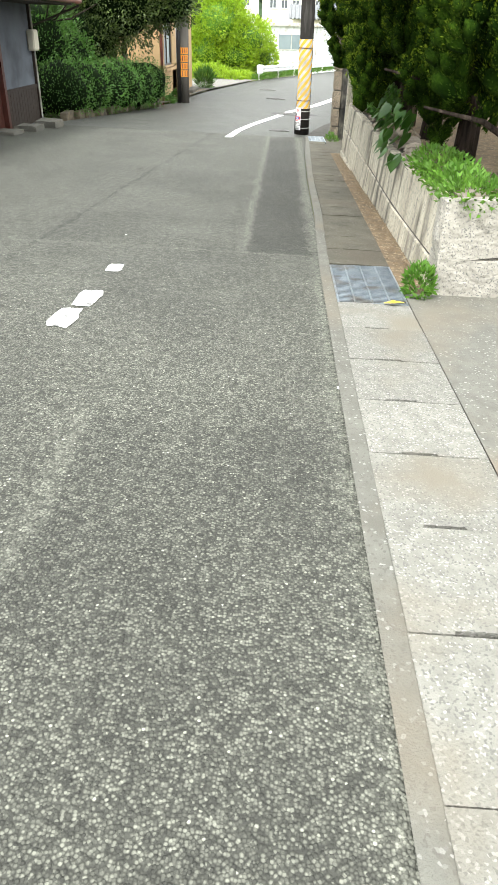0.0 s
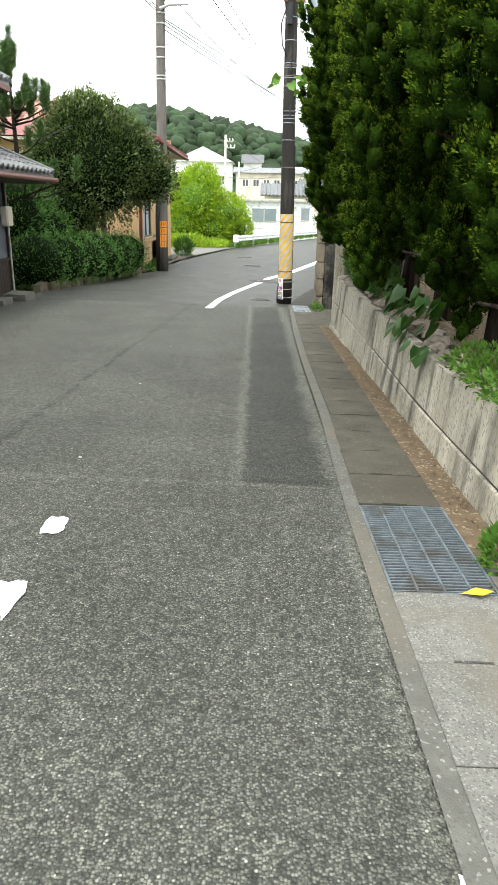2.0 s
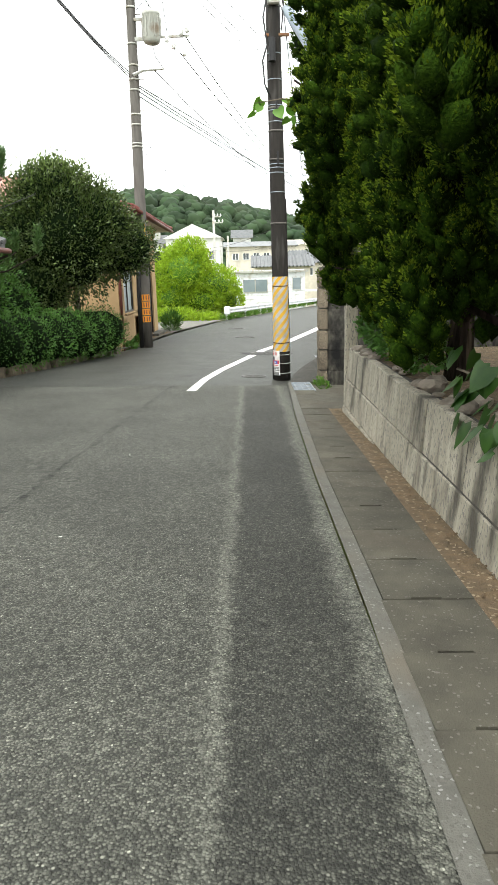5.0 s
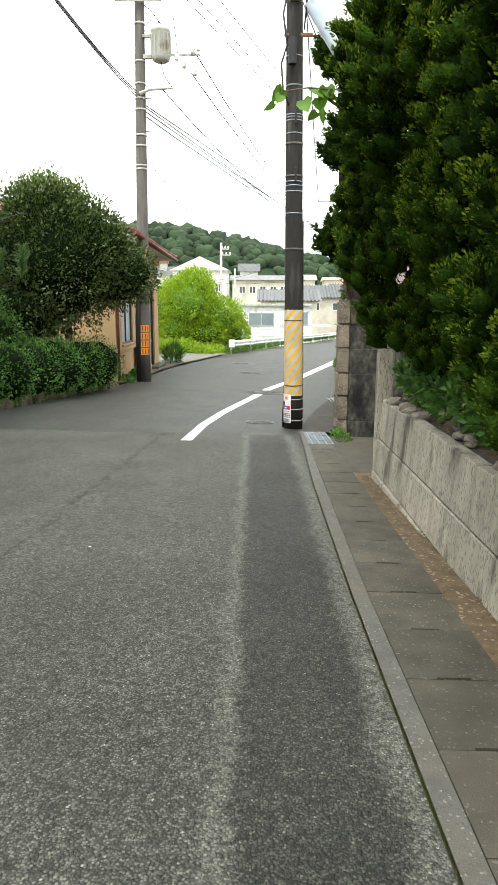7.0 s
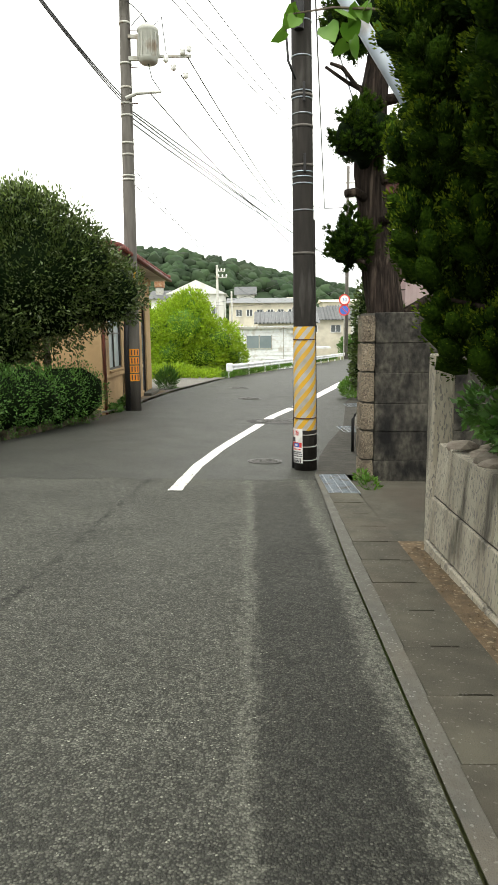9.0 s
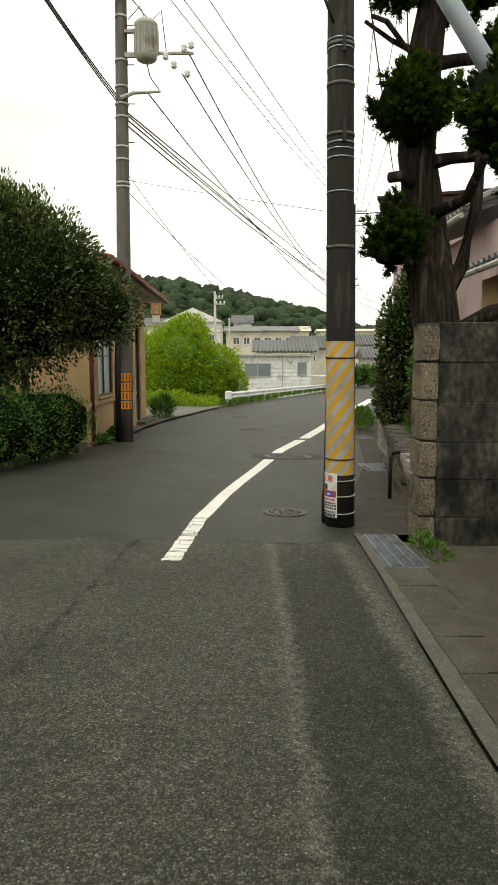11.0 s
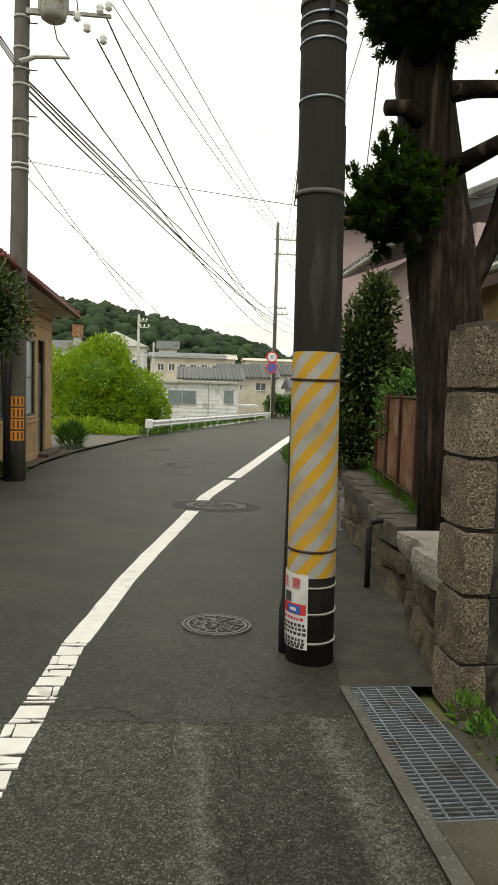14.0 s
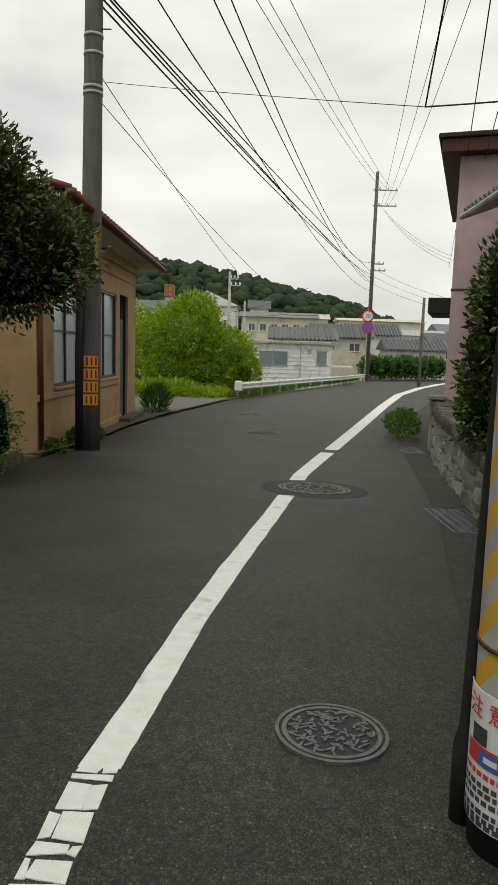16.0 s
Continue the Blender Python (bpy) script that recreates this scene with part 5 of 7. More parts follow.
def sash_window(parent, x, y0, y1, z0, z1, panes, mat="frosted"):
    win = part("window", box(x - 0.10, x - 0.09, y0, y1, z0, z1), M[mat], parent, "frosted glass sash window")
    for a, b, c, d in ((y0, y1, z0, z0 + 0.06), (y0, y1, z1 - 0.06, z1), (y0, y0 + 0.05, z0 + 0.06, z1 - 0.06), (y1 - 0.05, y1, z0 + 0.06, z1 - 0.06)):
        part("frame", box(x - 0.088, x - 0.03, a, b, c, d), M["alu"], win)
    for k in range(1, panes):
        y = y0 + (y1 - y0) * k / panes
        part("mullion", box(x - 0.088, x - 0.045, y - 0.025, y + 0.025, z0 + 0.06, z1 - 0.06), M["alu"], win)
    zm = (z0 + z1) / 2
    part("mullion", box(x - 0.088, x - 0.055, y0 + 0.05, y1 - 0.05, zm - 0.02, zm + 0.02), M["alu"], win)
    part("sill", box(x - 0.02, x + 0.06, y0 - 0.05, y1 + 0.05, z0 - 0.06, z0 - 0.002, 0.01), M["ochre"], win)
    return win


def ochre_house():
    t = thing("house", "ochre rendered house with red tiled eaves", "house")
    x, y0, y1 = -3.62, 24.85, 34.0
    holes = [(25.85, 27.75, 0.76, 2.88), (28.9, 31.3, 0.76, 2.9), (31.75, 32.85, -0.5, 2.95)]
    wall_panel("wall", x, 0.2, y0, y1, -0.75, 3.9, holes, "ochre", t)
    part("wall", box(-10, x - 0.2, y0, y0 + 0.2, -0.75, 3.9), M["ochre"], t)
    part("wall", box(-10, x - 0.2, y1 - 0.2, y1, -0.75, 3.9), M["ochre"], t)
    part("wall", box(-10.2, -10, y0, y1, -0.75, 3.9), M["ochre"], t)
    part("floor", box(-10, x - 0.2, y0 + 0.2, y1 - 0.2, -0.6, -0.45), M["wood_dark"], t)
    for a, b, c, d in holes[:2]:
        sash_window(t, x, a, b, c, d, 2)
    dr = part("door", box(x - 0.16, x - 0.11, 31.75, 32.85, -0.45, 2.3), M["glass"], t, "recessed entrance door")
    part("door_frame", box(x - 0.11, x - 0.05, 31.8, 31.88, -0.45, 2.95), M["wood_dark"], dr)
    part("door_frame", box(x - 0.11, x - 0.05, 32.72, 32.8, -0.45, 2.95), M["wood_dark"], dr)
    part("ledge", box(x + 0.002, x + 0.045, y0, 31.6, 0.56, 0.68, 0.008), M["ochre"], t)
    part("ledge", box(x + 0.002, x + 0.035, y0, y1, 3.35, 3.42, 0.006), M["ochre"], t)
    part("ledge", box(x + 0.002, x + 0.08, y0, y1, 3.66, 3.9, 0.01), M["ochre"], t)
    part("plinth", box(x + 0.002, x + 0.05, y0, 31.7, -0.75, -0.3, 0.01), M["ochre"], t)
    part("step", box(x, x + 0.35, 31.5, 33.6, -0.75, -0.38, 0.02), M["concrete"], t)
    part("downpipe", tube([(x + 0.06, y0 + 0.06, -0.5), (x + 0.06, y0 + 0.06, 3.7)], 0.045, 10), M["brown_metal"], t, "red-brown downpipe", True)
    # hipped roof with eaves
    ex, ey0, ey1, ez = x + 0.72, y0 - 0.6, y1 + 0.75, 4.02
    bm = bmesh.new()
    lo = [bm.verts.new(c) for c in ((ex, ey0, ez), (ex, ey1, ez), (-10.8, ey1, ez), (-10.8, ey0, ez))]
    ri = [bm.verts.new((-7, ey0 + 3.8, 4.95)), bm.verts.new((-7, ey1 - 3.8, 4.95))]
    for f in ((lo[0], lo[1], ri[1], ri[0]), (lo[1], lo[2], ri[1]), (lo[2], lo[3], ri[0], ri[1]), (lo[3], lo[0], ri[0])):
        bm.faces.new(f)
    bm.faces.new(lo[::-1])
    roof = part("roof", bm, M["red_tile"], t)
    part("soffit", box(-10.7, ex - 0.05, ey0 + 0.05, ey1 - 0.05, 3.90, 3.985), M["cream"], roof)
    part("fascia", box(ex - 0.04, ex + 0.01, ey0, ey1, 3.88, 4.04, 0.01), M["brown_metal"], roof)
    part("gutter", tube([(ex + 0.06, ey0, 3.97), (ex + 0.06, ey1, 3.93)], 0.06, 10), M["brown_metal"], roof, smooth=True)
    me = None
    k = 0
    y = ey0 + 0.15
    while y < ey1 - 0.1:
        if me is None:
            ob = part("eave_tile", lathe([(0.06, 0), (0.06, 0.5)], 8), M["red_tile"], roof, smooth=True)
            me = ob.data
        else:
            ob = link("eave_tile", me, None, roof)
        ob.matrix_basis = Matrix.Translation((ex + 0.02, y, 4.06)) @ Matrix.Rotation(radians(-75), 4, "Y")
        y += 0.27
    part("ridge_tile", tube([(ex + 0.03, ey1 - 0.03, 4.06), (-7, ey1 - 3.8, 5.0)], 0.09, 8), M["red_tile"], roof)


ochre_house()
strip("kerb_left", [(-3.6, 24), (-3.35, 26), (-3.3, 30), (-2.9, 34), (-1.05, 45)], [(-3.45, 24), (-3.2, 26), (-3.15, 30), (-2.75, 34), (-0.9, 45)], M["concrete"], 0.07, "low concrete kerb along the house", category="kerb", across=1)
strip("pavement_left", [(-8, 34.3), (-6, 45)], [(-2.9, 34.3), (-1.1, 45)], M["slab"], 0.02, "pale concrete forecourt behind the kerb", category="pavement")
strip("house_verge", [(-3.62, 24.3), (-3.62, 34.2)], [(-3.4, 24.3), (-3.0, 34.2)], M["dirt"], 0.03, "soil strip at the house foot", category="soil", kind="stuff")


# ---- left: old tiled house ----
def old_house():
    t = thing("house", "old dark timber house with grey tiled roofs", "house")
    x, y0, y1 = -4.85, 2.0, 15.1
    g = H(x, 13) - 0.3
    wall_panel("wall", x, 0.15, y0, 13.0, g, 2.75, [(12.05, 12.95, 0.1, 2.0), (6, 11.2, 0.2, 2.0)], "wood_dark", t)
    wall_panel("wall", x, 0.15, 13.0, y1, g, 2.75, [], "plaster_grey", t)
    part("wall", box(-9, x - 0.15, y1 - 0.15, y1, g, 5), M["plaster_grey"], t)
    part("wall", box(-9, x - 0.15, y0, y0 + 0.15, g, 5), M["plaster_grey"], t)
    part("back_wall", box(-9.2, -9, y0, y1, g, 5), M["plaster_grey"], t)
    for k in range(12):
        a = 13.12 + 0.165 * k
        part("wainscot_board", box(x + 0.002, x + 0.022, a, a + 0.155, 0.12, 0.80), M["wood_dark"], t)
    part("wainscot_rail", box(x + 0.002, x + 0.045, 13.02, y1, 0.80, 0.86), M["wood_dark"], t)
    part("corner_post", box(x - 0.08, x + 0.05, y1 - 0.1, y1 + 0.04, g, 2.7), M["wood_dark"], t)
    for yy in (11.95, 13.0):
        part("door_post", box(x - 0.05, x + 0.05, yy - 0.06, yy + 0.06, g, 2.4), M["wood_red"], t)
    dr = part("door", box(x - 0.09, x - 0.05, 12.02, 12.95, 0.1, 2.0), M["wood_red"], t, "red-brown sliding door")
    part("door_pane", box(x - 0.05, x - 0.043, 12.2, 12.75, 0.75, 1.8), M["dark_window"], dr)
    part("door_handle", box(x - 0.05, x - 0.02, 12.80, 12.84, 0.9, 1.2), M["white"], dr)
    part("shutter", box(x - 0.12, x - 0.06, 6, 11.2, 0.2, 2.0), M["wood_dark"], t)
    for k in range(30):
        a = 6.1 + 0.17 * k
        part("lattice_bar", box(x - 0.05, x - 0.01, a, a + 0.05, 0.2, 2.0), M["wood_dark"], t)
    part("meter_box", box(x + 0.002, x + 0.16, y1 - 0.32, y1 + 0.02, 1.5, 1.9, 0.03), M["cream"], t, "pale plastic meter box")
    part("conduit", tube([(x + 0.06, y1 - 0.05, g), (x + 0.06, y1 - 0.05, 2.5)], 0.02, 8), M["trafo"], t)
    # lower roof
    bm = bmesh.new()
    ez, ex, tz, tx = 2.55, -3.86, 3.30, -5.78
    v = [bm.verts.new(c) for c in ((ex, y0, ez), (ex, y1 + 0.35, ez), (tx, y1 + 0.35, tz), (tx, y0, tz), (ex, y0, ez - 0.08), (ex, y1 + 0.35, ez - 0.08), (tx, y1 + 0.35, tz - 0.1), (tx, y0, tz - 0.1))]
    for f in ((0, 1, 2, 3), (7, 6, 5, 4), (4, 5, 1, 0), (5, 6, 2, 1), (6, 7, 3, 2), (7, 4, 0, 3)):
        bm.faces.new([v[i] for i in f])
    lower = part("roof", bm, M["tile"], t, "lower pent roof of grey tiles")
    part("roof_soffit", box(-5.7, ex - 0.1, y0, y1 + 0.3, 2.36, 2.40), M["wood_dark"], lower)
    part("gutter", tube([(ex + 0.05, y0, 2.46), (ex + 0.05, y1 + 0.4, 2.44)], 0.05, 8), M["brown_metal"], lower, smooth=True)
    part("strut", tube([(x + 0.02, y1 - 0.02, 1.95), (ex + 0.05, y1 + 0.3, 2.36)], 0.025, 6), M["wood_dark"], t)
    # tile columns: each one a row of overlapped half-round tiles
    def tile_rows(parent, xa, za, xb, zb, ya, yb, rows):
        me = None
        y = ya
        ang = math.atan2(zb - za, xa - xb)
        ln = math.hypot(xa - xb, zb - za) / rows
        while y < yb:
            for r in range(rows):
                if me is None:
                    bm = bmesh.new()
                    n = 6
                    lo, hi = [], []
                    for k in range(n + 1):
                        u = k / n
                        zz = 0.055 * math.sin(math.pi * u) if u < 0.62 else 0.055 * math.sin(math.pi * u) * 0.6 - 0.012
                        lo.append(bm.verts.new((0, u * 0.27, 0.035 + zz)))
                        hi.append(bm.verts.new((-ln * 1.04, u * 0.27, 0.012 + zz)))
                    for k in range(n):
                        bm.faces.new((lo[k], lo[k + 1], hi[k + 1], hi[k]))
                    sk = [bm.verts.new((w.co.x, w.co.y, w.co.z - 0.05)) for w in lo]
                    for k in range(n):
                        bm.faces.new((sk[k], sk[k + 1], lo[k + 1], lo[k]))
                    ob = part("roof_tile", bm, M["tile"], parent)
                    me = ob.data
                else:
                    ob = link("roof_tile", me, None, parent)
                ob.matrix_basis = Matrix.Translation((xa - (xa - xb) * r / rows, y, za + (zb - za) * r / rows)) @ Matrix.Rotation(ang, 4, "Y")
            y += 0.265
    tile_rows(lower, ex + 0.04, ez, tx, tz, 10.0, y1 + 0.15, 6)
    part("ridge_tile", tube([(tx + 0.05, 8, tz + 0.06), (tx + 0.05, y1 + 0.4, tz + 0.06)], 0.09, 8), M["tile"], lower)
    part("verge_tile", tube([(ex, y1 + 0.36, ez + 0.05), (tx, y1 + 0.36, tz + 0.06)], 0.07, 8), M["tile"], lower)
    # upper storey
    wall_panel("wall", -5.8, 0.15, y0, y1 - 0.2, 2.7, 4.6, [(10, 13.6, 3.5, 4.3)], "plaster", t)
    part("window_recess", box(-5.93, -5.88, 10, 13.6, 3.5, 4.3), M["dark_window"], t)
    part("corner_post", box(-5.86, -5.74, y1 - 0.3, y1 - 0.18, 3.3, 4.5), M["wood_dark"], t)
    for k in range(5):
        a = 13.75 + 0.2 * k
        for s in (1, -1):
            bm = box(-0.01, 0.01, -0.02, 0.02, -0.27, 0.27)
            bmesh.ops.transform(bm, matrix=Matrix.Translation((-5.77, a + 0.08, 3.6)) @ Matrix.Rotation(radians(30 * s), 4, "X"), verts=bm.verts)
            part("lattice_bar", bm, M["white"], t)
    ez2, ex2, tz2, tx2 = 4.28, -4.62, 5.6, -7.3
    bm = bmesh.new()
    v = [bm.verts.new(c) for c in ((ex2, y0, ez2), (ex2, y1 + 0.3, ez2), (tx2, y1 + 0.3, tz2), (tx2, y0, tz2), (ex2, y0, ez2 - 0.1), (ex2, y1 + 0.3, ez2 - 0.1), (-9.6, y1 + 0.3, ez2 - 0.1), (-9.6, y0, ez2 - 0.1))]
    for f in ((0, 1, 2, 3), (4, 5, 1, 0), (3, 2, 6, 7), (5, 6, 2, 1), (7, 4, 0, 3), (7, 6, 5, 4)):
        bm.faces.new([v[i] for i in f])
    upper = part("roof", bm, M["tile"], t, "main roof of grey tiles")
    part("soffit", box(-5.9, ex2 - 0.08, y0, y1 + 0.25, 4.10, 4.17), M["wood_dark"], upper)
    part("fascia", box(ex2 - 0.03, ex2 + 0.012, y0, y1 + 0.3, 4.12, 4.22), M["brown_metal"], upper)
    tile_rows(upper, ex2 + 0.03, ez2, tx2, tz2, 11.0, y1 + 0.1, 8)
    part("verge_tile", tube([(ex2, y1 + 0.3, ez2 + 0.05), (tx2, y1 + 0.3, tz2 + 0.05)], 0.08, 8), M["tile"], upper)
    for k in range(3):
        xx = -4.5 + 0.12 * k
        rough_stone(xx - 0.2, xx + 0.25, 11.6 + 0.9 * k, 12.2 + 0.9 * k, H(-4.6, 12.5) - 0.1, H(-4.6, 12.5) + 0.08, k * 5, M["concrete"], t, "doorstep", 0.03)


old_house()


def simple_house(x0, x1, y0, y1, z0, zw, zr, wall, roof, label, ridge="x", wins=(), over=0.5, tiles=0.0, floors=1):
    """A distant house: walls, gabled roof with eaves, and windows (x, z, w, h) on the side that faces the road."""
    t = thing("house", label, "house", "far houses")
    part("wall", box(x0, x1, y0, y1, z0, zw), M[wall], t)
    bm = bmesh.new()
    a, b, c, d = x0 - over, x1 + over, y0 - over, y1 + over
    if ridge == "x":
        ends = [[(a, c, zw), (a, d, zw), (a, (c + d) / 2, zr)], [(b, c, zw), (b, d, zw), (b, (c + d) / 2, zr)]]
    else:
        ends = [[(a, c, zw), (b, c, zw), ((a + b) / 2, c, zr)], [(a, d, zw), (b, d, zw), ((a + b) / 2, d, zr)]]
    e = [[bm.verts.new(p) for p in q] for q in ends]
    bm.faces.new(e[0])
    bm.faces.new(e[1][::-1])
    for i in range(3):
        j = (i + 1) % 3
        bm.faces.new((e[0][i], e[1][i], e[1][j], e[0][j]))
    rf = part("roof", bm, M[roof], t)
    if tiles:
        bm = bmesh.new()
        n = int((b - a) / tiles) if ridge == "x" else int((d - c) / tiles)
        for k in range(n):
            if ridge == "x":
                q = a + tiles * (k + 0.5)
                tube([(q, c, zw + 0.03), (q, (c + d) / 2, zr + 0.03)], tiles * 0.28, 5, bm)
            else:
                q = c + tiles * (k + 0.5)
                tube([(a, q, zw + 0.03), ((a + b) / 2, q, zr + 0.03)], tiles * 0.28, 5, bm)
        part("roof_tiling", bm, M[roof], rf)["kind"] = "stuff"
    for wx, wz, ww, wh in wins:
        win = part("window", box(wx, wx + ww, y0 - 0.06, y0 - 0.02, wz, wz + wh), M["dark_window"], t)
        part("frame", box(wx - 0.08, wx, y0 - 0.10, y0 - 0.01, wz, wz + wh), M["rail"], win)
        part("frame", box(wx + ww, wx + ww + 0.08, y0 - 0.10, y0 - 0.01, wz, wz + wh), M["rail"], win)
        part("frame", box(wx + ww / 2 - 0.04, wx + ww / 2 + 0.04, y0 - 0.10, y0 - 0.01, wz, wz + wh), M["rail"], win)
        part("sill", box(wx - 0.08, wx + ww + 0.08, y0 - 0.12, y0 - 0.01, wz - 0.1, wz), M["rail"], win)
    return t


def red_roof_house():
    t = simple_house(-16, -7.0, 29, 37, -0.6, 4.0, 6.1, "cream", "red_tile_pale", "house behind with pale red tiled roof", "x", (), 0.6)
    roof = [c for c in t.children if c.name.startswith("roof")][0]
    me = None
    for r in range(11):
        for k in range(30):
            if me is None:
                ob = part("roof_tile", tube([(0, 0, 0), (0, 0.46, 0)], 0.13, 6), M["red_tile_pale"], roof)
                me = ob.data
            else:
                ob = link("roof_tile", me, None, roof)
            u = r / 11
            ob.matrix_basis = Matrix.Translation((-16.4 + 0.33 * k, 28.4 + 4.6 * u, 4.06 + 2.1 * u)) @ Matrix.Rotation(math.atan2(2.1, 4.6), 4, "X")


red_roof_house()


# ---- far side: shed, town, hill ----
def white_shed():
    t = thing("shed", "white corrugated metal shed beyond the guard rail", "shed")
    x0, x1, y0, y1 = -1.5, 6.1, 71, 77
    part("wall", box(x0, x1, y0, y1, -3.5, 2.15), M["rail"], t)
    part("roof", box(x0 - 0.2, x1 + 0.3, y0 - 0.3, y1, 2.16, 2.34), M["trafo"], t)
    for k in range(26):
        part("roof_rib", box(x0 - 0.1 + 0.3 * k, x0 + 0.02 + 0.3 * k, y0 - 0.32, y1, 2.345, 2.42), M["rail"], t)
    for z in (0.0, 0.35, 0.7, 1.05, 1.4, 1.75, -0.35, -0.7, -1.05):
        part("siding_lap", box(x0 + 0.05, x1 - 0.05, y0 - 0.03, y0 - 0.005, z, z + 0.03), M["far_concrete"], t)
    for wx, wz, ww, wh in ((0.05, 0.35, 1.1, 1.15), (1.25, 0.35, 1.1, 1.15), (4.9, 0.5, 0.75, 1.1)):
        win = part("window", box(wx, wx + ww, y0 - 0.07, y0 - 0.035, wz, wz + wh), M["glass"], t)
        part("frame", box(wx - 0.06, wx, y0 - 0.10, y0 - 0.02, wz - 0.06, wz + wh + 0.06), M["trafo"], win)
        part("frame", box(wx + ww, wx + ww + 0.06, y0 - 0.10, y0 - 0.02, wz - 0.06, wz + wh + 0.06), M["trafo"], win)
        part("frame", box(wx, wx + ww, y0 - 0.10, y0 - 0.02, wz - 0.06, wz), M["trafo"], win)
    part("downpipe", box(3.45, 3.52, y0 - 0.1, y0 - 0.03, -2, 2.15), M["trafo"], t)
    part("vent", lathe([(0.14, 0), (0.14, 0.2)], 12, (4.2, y0 - 0.15, 1.55)), M["trafo"], t)
    part("ramp_roof", box(6.15, 8.2, 73, 76, 0.2, 0.35), M["rail"], t)


white_shed()
simple_house(-14, -4.3, 128, 138, -4, 8.6, 11.0, "far_concrete", "far_concrete", "white apartment house with stepped roof", "y", [(-13 + 2.2 * k, z, 1.1, 1.3) for k in range(4) for z in (2, 5)])
simple_house(-26, -15, 132, 142, -4, 8.0, 9.8, "far_concrete", "tile_far", "distant pale house with low roof", "x", [(-24 + 2.5 * k, 5, 1.2, 1.2) for k in range(3)])
simple_house(-3.2, 8.6, 122, 130, -4, 6.7, 7.7, "cream", "tile_far", "long cream building with a row of windows", "x", [(-2.0 + 1.75 * k, 4.6, 0.9, 1.0) for k in range(6)] + [(-2.0 + 2.6 * k, 1.2, 1.4, 1.2) for k in range(4)])
simple_house(-2.5, 1.2, 150, 156, -4, 9.6, 11.4, "far_concrete", "tile_far", "small distant house with dark gabled roof", "x")
simple_house(1.5, 9.0, 98, 106, -4, 3.0, 4.6, "cream", "tile_far", "grey tiled single-storey house", "x", (), 0.6, 0.5)
simple_house(7.5, 15.5, 110, 118, -4, 3.6, 5.6, "cream", "tile_far", "grey tiled house with white gable", "x", [(9, 1.8, 1.4, 1.0), (12.5, 1.8, 1.4, 1.0)], 0.6, 0.5)
simple_house(14.5, 22.5, 126, 134, -4, 4.5, 6.4, "far_concrete", "tile_far", "white house with grey tiled roof", "x", [(16, 2.6, 1.5, 1.2), (19.5, 2.6, 1.5, 1.2)], 0.6, 0.5)
simple_house(23, 34, 140, 150, -4, 5.0, 6.2, "far_concrete", "trafo", "low white hall with shutters", "x", [(24.5, 1.2, 3.0, 2.6), (29.0, 1.2, 2.4, 2.6)])
simple_house(17, 24.5, 104, 111, -4, 2.1, 3.6, "far_concrete", "tile_far", "low house with grey tiled roof", "x", [(18.5, 0.3, 1.5, 1.2), (21.5, 0.3, 1.5, 1.2)], 0.6, 0.5)
simple_house(9, 14, 160, 166, -4, 8.4, 9.6, "cream", "cream", "distant cream block with water tank", "x", [(10, 5.5, 1.2, 1.2)])
simple_house(18, 38, 175, 185, -4, 9.0, 9.8, "cream", "cream", "long distant apartment block", "x", [(19.5 + 2.6 * k, 6.0, 1.4, 1.2) for k in range(7)])
simple_house(38, 52, 160, 172, -4, 6.4, 8.4, "far_concrete", "tile_far", "distant white house with tiled roof", "x", [(40, 3.5, 1.5, 1.2), (45, 3.5, 1.5, 1.2)], 0.6)
simple_house(26, 36, 118, 126, -4, 3.0, 5.0, "far_concrete", "tile_far", "distant house with tiled roof", "x", [(28, 1, 1.5, 1.2)], 0.6)
simple_house(-40, -28, 140, 150, -4, 7.0, 9.4, "cream", "tile_far", "distant house beyond the trees", "x", (), 0.6)
tank = thing("water_tank", "rusty water tank on a distant roof", "water tank")
part("drum", box(-17.3, -15.6, 134, 136, 10.2, 12.4, 0.1), M["rust"], tank)
part("stand", box(-17.1, -15.8, 134.2, 135.8, 8.5, 10.2), M["trafo"], tank)


